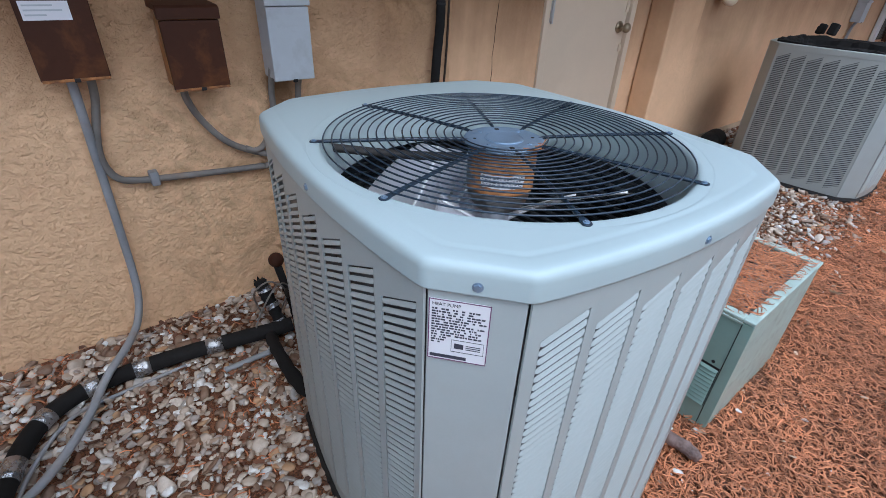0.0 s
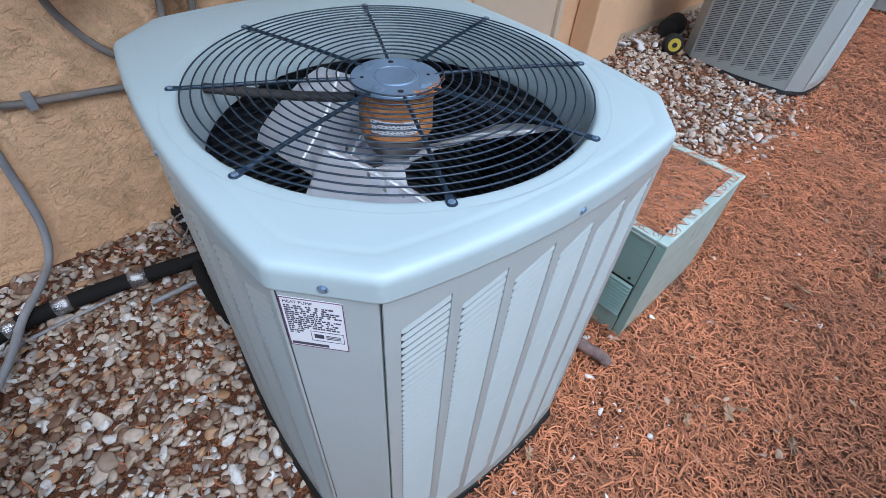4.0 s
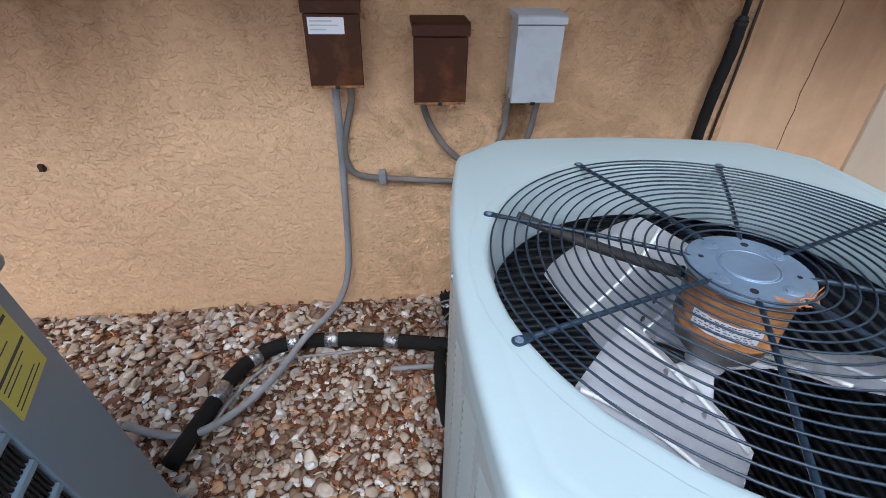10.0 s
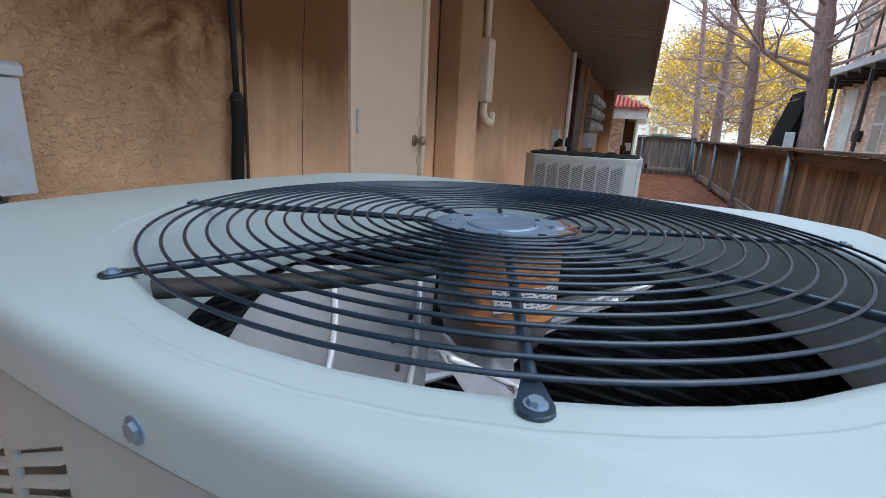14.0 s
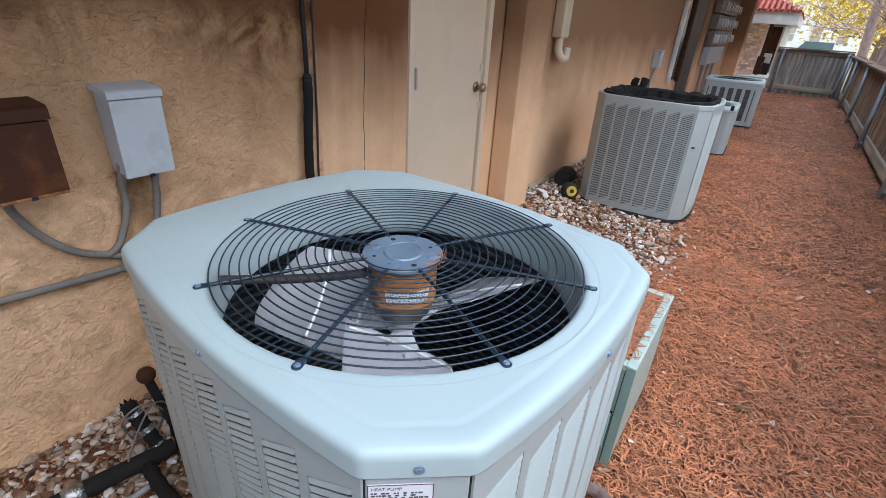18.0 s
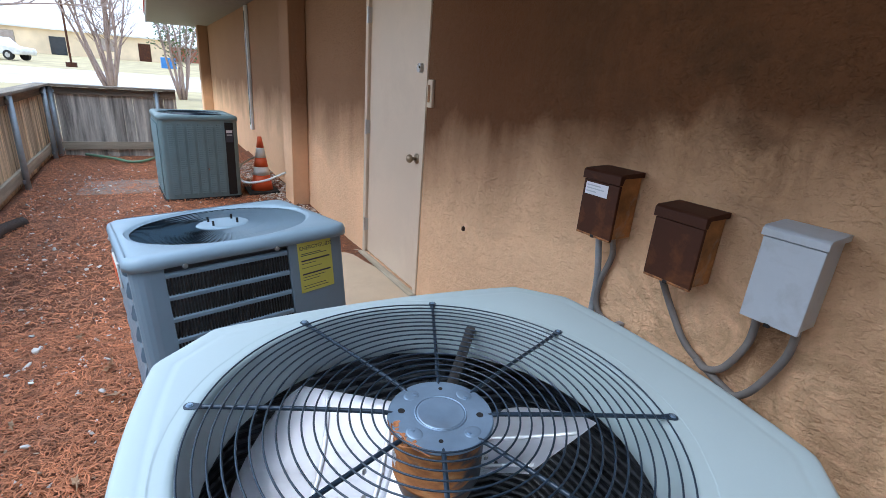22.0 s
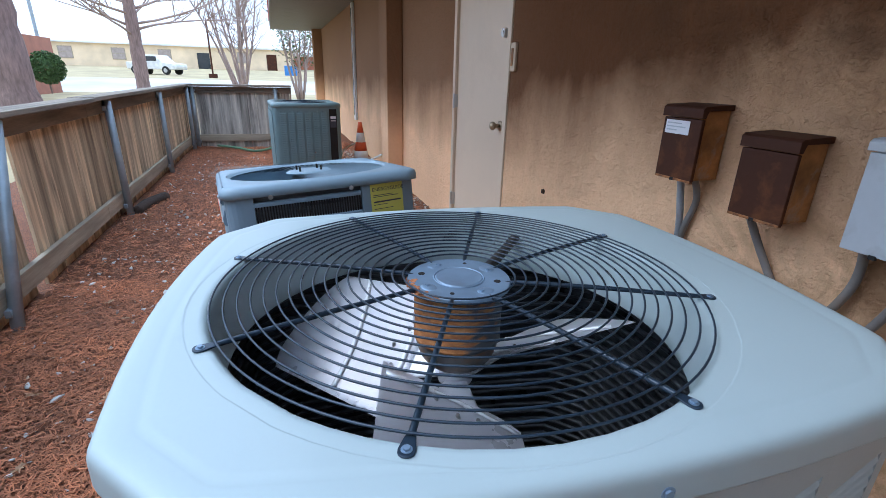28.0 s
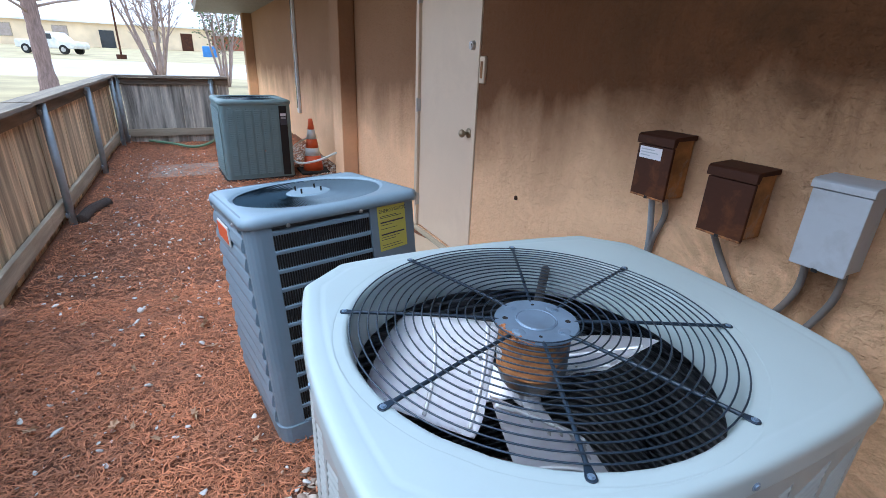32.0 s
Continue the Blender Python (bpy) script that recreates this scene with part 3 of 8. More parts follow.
def make_ground():
    xs = np.unique(np.concatenate([-np.array([10.5, 14, 20, 26, 31, 40, 47, 55, 70, 97, 120, 250, 900.0]), np.arange(-9.6, -3.2, 0.16), np.arange(-3.2, 3.6, 0.06), np.arange(3.6, 17, 0.2), np.geomspace(18, 900, 12)]))
    ys = np.unique(np.concatenate([-np.geomspace(3.2, 900, 14), np.arange(-2.2, 1.3, 0.06), np.geomspace(1.6, 900, 12)]))
    X, Y = np.meshgrid(xs, ys)
    Z = ground_z(X, Y)
    far = (Y < -1.75) | (Y > 1.3) | (X < FENCE_W - 0.2) | (X > FENCE_E + 0.2)
    Z = np.where(far, 0.02 + np.interp(-X, [31, 40, 55, 97, 900], [0, 0.6, 0.72, 2.0, 2.2]), Z)
    nx, ny = len(xs), len(ys)
    V = np.stack([X, Y, Z], -1).reshape(-1, 3)
    i = np.arange(nx - 1)[None, :] + nx * np.arange(ny - 1)[:, None]
    F = np.stack([i, i + 1, i + nx + 1, i + nx], -1).reshape(-1, 4)
    me = bpy.data.meshes.new("ground")
    me.from_pydata(V.tolist(), [], F.tolist())
    me.materials.append(MULCH)
    me.materials.append(GRASS)
    c = V[F].mean(1)
    out = (c[:, 1] < FENCE_Y - 0.1) | (c[:, 0] < FENCE_W - 0.1) | (c[:, 0] > FENCE_E + 0.1)
    me.materials.append(ROAD)
    road = (c[:, 0] < -31) & (c[:, 0] > -40)
    out &= (c[:, 1] < -3.2) | (c[:, 0] < FENCE_W - 2) | (c[:, 0] > FENCE_E + 1)
    me.polygons.foreach_set("material_index", np.where(road, 2, out).astype(np.int32))
    me.polygons.foreach_set("use_smooth", np.ones(len(F), dtype=bool))
    return tagged(new("ground", me), "reddish-brown pine straw bed with grass beyond the fence", "ground", kind="structure")


make_ground()


# ---------- building ----------
SOFFIT_Z = 2.42
BLD_W, BLD_E = -14.2, 16.5


def structure(name, bm, mat, label, bevel=0.0, category="wall"):
    return tagged(part(name, bm, mat, None, "", bevel=bevel), label, category, kind="structure")


def wall_run(name, x0, x1, holes, mat, label, y=WALL_Y, top=SOFFIT_Z, thick=0.2):
    """A wall along x with openings (x0, x1, z0, z1)."""
    bm = bmesh.new()
    x = x0
    for a, b, z0, z1 in sorted(holes):
        if a > x:
            box(bm, (x, y, -0.3), (a, y + thick, top))
        if z0 > -0.3:
            box(bm, (a, y, -0.3), (b, y + thick, z0))
        box(bm, (a, y, z1), (b, y + thick, top))
        x = b
    if x < x1:
        box(bm, (x, y, -0.3), (x1, y + thick, top))
    return structure(name, bm, mat, label)


D1, D2 = (1.40, 2.235, 0.06, 2.10), (-3.13, -2.14, 0.06, 2.10)
wall_run("wall_north", BLD_W, 0.788, [D2], STUCCO, "tan stucco wall with sooty stains and painted-in eave shade near the top")
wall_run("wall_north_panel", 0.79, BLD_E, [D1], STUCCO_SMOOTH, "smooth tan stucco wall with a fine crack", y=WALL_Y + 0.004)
structure("wall_joint", boxed((0.788, WALL_Y + 0.03, -0.2), (0.79, WALL_Y + 0.15, SOFFIT_Z)), DARK_GAP, "dark vertical joint in the stucco wall")
structure("wall_west", boxed((BLD_W, WALL_Y + 0.2, -0.3), (BLD_W + 0.2, 9, SOFFIT_Z)), STUCCO, "tan stucco end wall")
structure("wall_east", boxed((BLD_E - 0.2, WALL_Y + 0.21, -0.3), (BLD_E, 9, SOFFIT_Z)), STUCCO, "tan stucco end wall of the building")
structure("wall_back", boxed((BLD_W, 9.0, -0.3), (BLD_E, 9.2, SOFFIT_Z)), STUCCO, "tan stucco rear wall")


def pilaster(x0, x1, y0, label):
    structure("pilaster", boxed((x0, y0, -0.2), (x1, WALL_Y - 0.002, SOFFIT_Z)), STUCCO_SMOOTH, label, bevel=0.012)


pilaster(2.40, 2.79, 0.975, "tan stucco pilaster beside the door")
pilaster(-5.16, -4.79, 0.95, "tan stucco pilaster beside a traffic cone")
pilaster(-14.2, -13.8, 0.90, "tan stucco corner pilaster")
pilaster(15.0, 15.6, 0.80, "tan stucco pilaster near the meters")
structure("foundation", boxed((2.80, WALL_Y - 0.012, -0.2), (14.99, WALL_Y + 0.002, 0.09)), CONCRETE, "pale concrete foundation strip below the stucco", bevel=0.004, category="foundation")


def make_eave():
    y0 = -0.16
    bm = bmesh.new()
    x = BLD_W - 0.5
    # narrow pressed ribs across the eave
    w = 0.085
    for k in range(int((BLD_E + 0.4 - x) / w)):
        box(bm, (x + k * w + 0.005, y0, SOFFIT_Z), (x + (k + 1) * w - 0.005, WALL_Y + 0.2, SOFFIT_Z + 0.02))
    box(bm, (x, y0, SOFFIT_Z + 0.012), (BLD_E + 0.4, WALL_Y + 0.2, SOFFIT_Z + 0.03))
    tagged(part("ceiling", bm, SOFFIT), "grey-brown grooved metal soffit under the eave", "soffit", kind="structure")
    structure("fascia", boxed((x - 0.02, y0 - 0.03, SOFFIT_Z - 0.02), (BLD_E + 0.42, y0, SOFFIT_Z + 0.2)), SOFFIT, "weathered grey fascia board along the eave", bevel=0.004, category="fascia")
    bm = bmesh.new()
    v = [bm.verts.new(p) for p in ((x, y0 - 0.05, SOFFIT_Z + 0.2), (BLD_E + 0.4, y0 - 0.05, SOFFIT_Z + 0.2), (BLD_E + 0.4, 4.5, SOFFIT_Z + 1.6), (x, 4.5, SOFFIT_Z + 1.6), (x, 9.6, SOFFIT_Z + 0.2), (BLD_E + 0.4, 9.6, SOFFIT_Z + 0.2))]
    bm.faces.new((v[0], v[1], v[2], v[3]))
    bm.faces.new((v[3], v[2], v[5], v[4]))
    bmesh.ops.solidify(bm, geom=bm.faces[:], thickness=0.06)
    structure("roof", bm, RED_TILE, "low pitched red roof", category="roof")


make_eave()


def door(name, x0, x1, z0, z1, label, knob_side, knob_z, hinges, bolt_z=None):
    y = WALL_Y
    fr = 0.05
    d = empty(name, Matrix.Translation((x0, y, z0)))
    tagged(d, label, "door", kind="structure")
    w, h = x1 - x0, z1 - z0
    bm = bmesh.new()
    box(bm, (0, -0.012, 0), (fr, 0.12, h))
    box(bm, (w - fr, -0.012, 0), (w, 0.12, h))
    box(bm, (fr, -0.012, h - fr), (w - fr, 0.12, h))
    part("frame", bm, DOOR_PAINT, d, bevel=0.004)
    part("leaf", boxed((fr + 0.004, 0.012, 0.012), (w - fr - 0.004, 0.055, h - fr - 0.004)), DOOR_PAINT, d, "cream painted flush door leaf", bevel=0.003)
    part("threshold", boxed((0.0, -0.05, -0.03), (w, 0.12, 0.0)), RAIL_WOOD, d, "worn grey threshold", bevel=0.004)
    kx = w - fr - 0.065 if knob_side > 0 else fr + 0.065
    bm = bmesh.new()
    cyl(bm, (kx, 0.012, knob_z), (kx, 0.004, knob_z), 0.033, segs=24)
    cyl(bm, (kx, 0.006, knob_z), (kx, -0.03, knob_z), 0.012, segs=16)
    bmesh.ops.create_uvsphere(bm, u_segments=20, v_segments=12, radius=0.028, matrix=Matrix.Translation((kx, -0.045, knob_z)) @ Matrix.Diagonal((1, 0.8, 1, 1)))
    part("door_knob", bm, BRASS, d, "tarnished metal door knob", smooth=True)
    if bolt_z:
        bm = bmesh.new()
        cyl(bm, (kx, 0.012, bolt_z), (kx, -0.012, bolt_z), 0.03, 0.026, segs=24)
        cyl(bm, (kx, -0.012, bolt_z), (kx, -0.016, bolt_z), 0.014, segs=16)
        part("deadbolt", bm, STEEL, d, "steel deadbolt cylinder")
    bm = bmesh.new()
    if knob_side:
        sx = w - fr - 0.022 if knob_side > 0 else fr + 0.004
        box(bm, (sx - 0.006, 0.006, knob_z - 0.14), (sx + 0.02, 0.013, knob_z - 0.10))
        box(bm, (sx - 0.006, 0.006, knob_z + 0.08), (sx + 0.02, 0.013, knob_z + 0.14))
    part("latch_guard", bm, DOOR_PAINT, d, "painted latch plate")
    for hz in hinges:
        bm = bmesh.new()
        hx = fr + 0.002 if knob_side > 0 else w - fr - 0.002
        cyl(bm, (hx, -0.016, hz - 0.055), (hx, -0.016, hz + 0.055), 0.008, segs=10)
        box(bm, (hx - 0.014, -0.014, hz - 0.05), (hx + 0.014, 0.0115, hz + 0.05))
        part("hinge", bm, STEEL, d, "worn metal hinge")
    return d


door("door_1", *D1[:2], D1[2], D1[3], "closed cream metal door with a round knob", 1, 0.955, (0.25, 1.05, 1.8))
door("door_2", *D2[:2], D2[2], D2[3], "closed cream metal door with deadbolt and knob", 1, 0.935, (0.25, 1.05, 1.85), bolt_z=1.495)

# door step
bm = boxed((1.44, 0.17, -0.1), (2.16, 1.12, 0.052))
tagged(part("door_step", bm, CONCRETE, bevel=0.01), "tan concrete slab in front of the door", "slab", kind="structure")
bm = boxed((-3.2, 0.62, -0.1), (-2.05, 1.12, 0.045))
tagged(part("door_step", bm, CONCRETE, bevel=0.01), "tan concrete slab before the second door", "slab", kind="structure")


# ---------- heat pump with louvred sides ----------
HX, HY, CUT, BOW, CY = 0.372, 0.436, 0.092, 0.0265, 0.041     # half width, half depth, cut corner, bow of the sides, offset of the fan
UA = pose(0, 0, 0, 0, 0, -5)


def side_point(k, t, grow=0.0):
    """A point of side k (south, east, north, west), t from -1 to 1, in the unit's plan."""
    h, run = ((HY, HX), (HX, HY))[k % 2]
    x, y = t * (run - CUT + grow * 0.41), -(h + BOW * (1 - t * t) + grow)
    c, s = (1, 0, -1, 0)[k], (0, 1, 0, -1)[k]
    return (x * c - y * s, x * s + y * c + CY)


def outline(grow=0.0, n=14):
    """Closed plan of the cabinet: four bowed sides and four cut corners."""
    return [side_point(k, -1 + 2 * i / n, grow) for k in range(4) for i in range(n + 1)]


def rounded_plan(grow, n=14, r=0.02):
    """The plan with its eight corners eased."""
    P = [Vector(p) for p in outline(grow, n)]
    out = []
    m = n + 1
    for i, p in enumerate(P):
        k = i % m
        if k in (0, n):
            a, b = P[i - 1], P[(i + 1) % len(P)]
            da, db = (a - p).normalized(), (b - p).normalized()
            for t in (0.0, 0.5, 1.0):
                u = p + da * r * (1 - t)
                v = p + db * r * t
                out.append(tuple((u + v) - p if t in (0.0, 1.0) else p + (da + db) * r * 0.25))
        else:
            out.append(tuple(p))
    return out


def ring_plan(r, like):
    """A circle with its points at the bearings of a plan."""
    return [(r * math.cos(a), r * math.sin(a)) for a in (math.atan2(y, x) for x, y in like)]


ROWS_N, PITCH, Z_LOW, SLANT = 52, 0.0158, 0.085, 0.47      # the slats rise to the right as one faces a side


def slat_mesh(w):
    """One pressed louvre: a slanted hood, open below, that flattens into the sheet at both ends."""
    me = bpy.data.meshes.new("slat")
    prof = [(0.0025, 0.0074), (0.0013, 0.0079), (-0.0011, 0.0035), (-0.0022, 0.0002), (-0.0014, -0.0004), (0.0008, 0.0040)]
    V, F = [], []
    n = len(prof)
    for x, e in ((-w / 2, 0.0), (-w / 2 + 0.003, 0.7), (-w / 2 + 0.007, 1.0), (w / 2 - 0.006, 1.0), (w / 2 - 0.0015, 0.8), (w / 2, 0.25)):
        for (d, z) in prof:
            V.append((x, d * e + 0.0012 * (1 - e), z * (0.55 + 0.45 * e) + 0.002 * (1 - e) + x * SLANT))
    for j in range(5):
        for k in range(n):
            F.append((j * n + k, j * n + (k + 1) % n, (j + 1) * n + (k + 1) % n, (j + 1) * n + k))
    F += [tuple(range(n))[::-1], tuple(range(5 * n, 6 * n))]
    me.from_pydata(V, [], F)
    for p in me.polygons:
        p.use_smooth = False
    return me


COLS = (6, 7, 6, 7)
REACH = (0.955, 0.985, 0.955, 0.985)                          # share of a side that the columns fill
SLAT_WS = tuple(REACH[k] * 2 * ((HX, HY)[k % 2] - CUT) / COLS[k] - 0.017 for k in range(4))
SLAT_MESHES = [slat_mesh(SLAT_WS[0]), slat_mesh(SLAT_WS[1])]


def louvre_side(parent, k, mat, top, single_columns, rows=ROWS_N, label=""):
    """One side of the cabinet: ribs, bands and louvres. Columns named in single_columns get each slat as an object."""
    bm = bmesh.new()
    z0, z1 = 0.03, top
    zl, zh = Z_LOW, Z_LOW + rows * PITCH
    joined_v, joined_f = [], []
    slat, sw = SLAT_MESHES[k % 2], SLAT_WS[k]
    base = [v.co[:] for v in slat.vertices]
    faces = [tuple(p.vertices) for p in slat.polygons]
    frames = []
    n = COLS[k]

    def plate(m, xa, xb, la, lb, ha, hb):
        """A flat piece of sheet with slanting lower and upper edges."""
        loft(bm, [[tuple(m @ Vector((x, y, z))) for x, z in ((xa, la), (xb, lb), (xb, hb), (xa, ha))] for y in (-0.001, 0.003)], True, True)
    for j in range(n):
        t0, t1 = REACH[k] * (-1 + 2 * j / n), REACH[k] * (-1 + 2 * (j + 1) / n)
        a, b = Vector((*side_point(k, t0), 0)), Vector((*side_point(k, t1), 0))
        mid, ang = (a + b) / 2, math.atan2(b.y - a.y, b.x - a.x)
        m = Matrix.Translation(mid) @ Matrix.Rotation(ang, 4, 'Z')
        frames.append(m)
        half = (b - a).length / 2
        inv = m.inverted()
        lo_x = (inv @ Vector((*side_point(k, -1), 0))).x if j == 0 else -half
        hi_x = (inv @ Vector((*side_point(k, 1), 0))).x if j == n - 1 else half
        # ribs beside the column, slanted bands above and below
        plate(m, lo_x, -sw / 2, z0, z0, z1, z1)
        plate(m, sw / 2, hi_x, z0, z0, z1, z1)
        d = sw / 2 * SLANT
        plate(m, -sw / 2, sw / 2, z0, z0, zl - d, zl + d)
        plate(m, -sw / 2, sw / 2, zh - d, zh + d, z1, z1)
    panel = part("side_panel", bm, mat, parent, label)
    for j, m in enumerate(frames):
        for i in range(rows):
            mm = m @ Matrix.Translation((0, 0, Z_LOW + i * PITCH + 0.004))
            if j in single_columns:
                ob = from_mesh("slat", slat, mat, panel)
                ob.matrix_local = mm
            else:
                o = len(joined_v)
                joined_v += [tuple(mm @ Vector(v)) for v in base]
                joined_f += [tuple(o + q for q in f) for f in faces]
    if joined_v:
        me = bpy.data.meshes.new("slats")
        me.from_pydata(joined_v, [], joined_f)
        tagged(from_mesh("slats", me, mat, panel), kind="stuff")
    return panel


def cabinet(parent, mat, top, singles, rows=ROWS_N):
    """Posts, louvred sides, base pan and dark coil of the louvred units."""
    for k in range(4):
        louvre_side(parent, k, mat, top, singles.get(k, ()), rows)
        a, b = Vector(side_point(k, -1)), Vector(side_point(k - 1, 1))
        bm = bmesh.new()
        d = (b - a).normalized()
        nrm = Vector((d.y, -d.x))
        if nrm.dot(a - Vector((0, CY))) < 0:
            nrm = -nrm
        turned_ = [a + d * 0.004, b - d * 0.004, b - d * 0.004 - nrm * 0.02, a + d * 0.004 - nrm * 0.02]
        loft(bm, [[(*p, z) for p in turned_] for z in (0.028, top)], True, True)
        part("corner_post", bm, mat, parent, bevel=0.002)
    bm = bmesh.new()
    loft(bm, [[(x, y, z) for x, y in outline(g)] for g, z in ((-0.01, -0.03), (0.010, -0.03), (0.012, 0.012), (0.004, 0.026), (-0.03, 0.03))], True, True)
    part("base_pan", bm, BLACK, parent, "black plastic base pan")
    bm = bmesh.new()
    inner = outline(-0.028)
    outer = outline(-0.014)
    loft(bm, [[(x, y, 0.03) for x, y in outer], [(x, y, top - 0.01) for x, y in outer], [(x, y, top - 0.01) for x, y in inner], [(x, y, 0.03) for x, y in inner], [(x, y, 0.03) for x, y in outer]])
    part("coil", bm, COIL, parent, "black finned coil")


def screw(bm, p, n, r=0.008):
    p, n = Vector(p), Vector(n).normalized()
    cyl(bm, p - n * 0.002, p + n * 0.0007, r * 1.35, segs=14)
    cyl(bm, p, p + n * max(0.0028, r * 0.55), r * 0.9, segs=6)


def make_heat_pump():
    u = empty("heat_pump", UA)
    tagged(u, "pale grey heat pump unit with louvred sides and top fan grille", "heat pump")
    top = 0.958
    cabinet(u, PANEL_PAINT, top, {0: (0, 1, 2), 3: (5, 6)})
    # cover: lip, rounded shoulder, deck with a shallow step, throat
    prof = [(0.003, 0.9565, 0), (0.0060, 0.958, 0), (0.0064, 0.9602, 0), (0.0060, 0.984, 0), (0.0052, 0.9900, 0), (0.0032, 0.9944, 0), (0.0, 0.9976, 0), (-0.0045, 0.9992, 0),
            (-0.0115, 0.9999, 0.3866), (-0.0235, 1.0001, 0.3862), (-0.0270, 0.9993, 0.3857), (-0.0325, 0.9993, 0.3852), (-0.0365, 1.0001, 0.3846), (-0.041, 1.0001, 0.3840)]

    def at_least(p, r, z):
        """Keeps a loop outside the ring of the fan opening."""
        k = max(1.0, r / math.hypot(*p))
        return (p[0] * k, p[1] * k, z if k < 1.0001 else min(z, 0.9997))
    loops = [[(x, y, 0.958) for x, y in rounded_plan(0.0, r=0.010)]] + [[at_least(p, r, z) for p in rounded_plan(g, r=0.010)] for g, z, r in prof]
    like = rounded_plan(-0.03, r=0.010)
    circ = [(0.3832, 0.9999), (0.3820, 0.9991), (0.3800, 0.9990), (0.3670, 0.9990), (0.3610, 0.9982), (0.3570, 0.9950), (0.3535, 0.9890), (0.3500, 0.9760), (0.3470, 0.95), (0.345, 0.91), (0.345, 0.90), (0.349, 0.885)]
    loops += [[(x, y, z) for x, y in ring_plan(r, like)] for r, z in circ]
    bm = bmesh.new()
    loft(bm, loops)
    cover = part("cover", bm, COVER_PAINT, u, "pale grey pressed metal cover", smooth=True)
    cover.modifiers.new("normals", 'WEIGHTED_NORMAL').keep_sharp = False
    # screws on the lip
    for k in range(4):
        for corner in (False, True):
            if corner:
                p, q = Vector(side_point(k, -1, 0.006)), Vector(side_point(k - 1, 1, 0.006))
                p, n = (p + q) / 2, Vector(((-1, -1), (1, -1), (1, 1), (-1, 1))[k])
            else:
                p, n = Vector(side_point(k, 0.08, 0.006)), Vector(((0, -1), (1, 0), (0, 1), (-1, 0))[k])
            bm = bmesh.new()
            screw(bm, (p.x, p.y, 0.971), (n.x, n.y, 0), 0.0052)
            part("screw", bm, HUB, u, "hex screw")
    # fan grille
    bm = bmesh.new()
    cyl(bm, (0, 0, 0.992), (0, 0, 0.998), 0.082, 0.080, segs=48)
    cyl(bm, (0, 0, 0.998), (0, 0, 1.0005), 0.038, 0.035, segs=40)
    grille = part("grille", bm, HUB, u, "galvanised hub plate with black wire rings", bevel=0.0012)
    for k in range(4):
        a = radians(20 + 90 * k)
        bm = bmesh.new()
        screw(bm, (0.058 * math.cos(a), 0.058 * math.sin(a), 0.998), (0, 0, 1), 0.0045)
        part("bolt", bm, HUB, grille)
        b = radians(20 + 90 * k + 45)
        bm = bmesh.new()
        r, w = 0.060, (0.0055, 0.0035)[k % 2]
        cyl(bm, (r * math.cos(b), r * math.sin(b), 0.9975), (r * math.cos(b), r * math.sin(b), 0.9986), w, segs=12)
        part("hole", bm, BLACK, grille)
    # pressed dimples beside the bolts and a raised ring round the centre
    for k in range(4):
        a = radians(20 + 90 * k)
        bm = bmesh.new()
        bmesh.ops.create_uvsphere(bm, u_segments=16, v_segments=8, radius=1, matrix=Matrix.Translation((0.060 * math.cos(a + 0.10), 0.060 * math.sin(a + 0.10), 0.9972)) @ Matrix.Rotation(a, 4, 'Z') @ Matrix.Diagonal((0.012, 0.015, 0.0022, 1)))
        part("dimple", bm, HUB, grille, smooth=True)
    bm = bmesh.new()
    tube(bm, [(0.039 * math.cos(2 * math.pi * q / 48), 0.039 * math.sin(2 * math.pi * q / 48), 0.9985) for q in range(48)], 0.0014, 6, closed=True)
    part("pressed_ring", bm, HUB, grille, smooth=True)
    # flaking rust on the rim of the plate
    rh = random.Random(12)
    for q in range(16):
        a, r = radians(rh.uniform(266, 322)), rh.uniform(0.069, 0.083)
        bm = bmesh.new()
        w = rh.uniform(0.0018, 0.0052)
        flake = [(r * math.cos(a) + w * rh.uniform(0.6, 1.2) * math.cos(b), r * math.sin(a) + 1.5 * w * rh.uniform(0.5, 1.1) * math.sin(b)) for b in (radians(45 * e) for e in range(8))]
        z = 0.9984 if r < 0.079 else 0.9968
        loft(bm, [[(x, y, z - 0.0012) for x, y in flake], [(x, y, z) for x, y in flake]], False, True)
        part("rust_flake", bm, RUST_WISP, grille, "orange rust flake")
    for r0, a0, a1, z in ((0.082, 262, 326, 0.9990), (0.086, 285, 325, 0.996), (0.079, 268, 300, 0.9995)):
        bm = bmesh.new()
        tube(bm, smooth_path([(r_ * math.cos(radians(a_)), r_ * math.sin(radians(a_)), z) for r_, a_ in ((r0, a0), (r0 + 0.004, a0 * 0.7 + a1 * 0.3), (r0 - 0.003, a0 * 0.4 + a1 * 0.6), (r0 + 0.003, a1))]), 0.0010, 4)
        part("rust_strand", bm, RUST_WISP, grille, "thin rust-coloured strand")
    rings = 17
    for i in range(rings):
        r = 0.087 + (0.353 - 0.087) * i / (rings - 1)
        bm = bmesh.new()
        n = 72 if r < 0.2 else 108
        z = 1.0035 + 0.004 * math.sin(math.pi * i / rings)
        tube(bm, [(r * math.cos(2 * math.pi * q / n), r * math.sin(2 * math.pi * q / n), z) for q in range(n)], 0.0015, 6, closed=True)
        part("ring", bm, WIRE, grille, smooth=True)
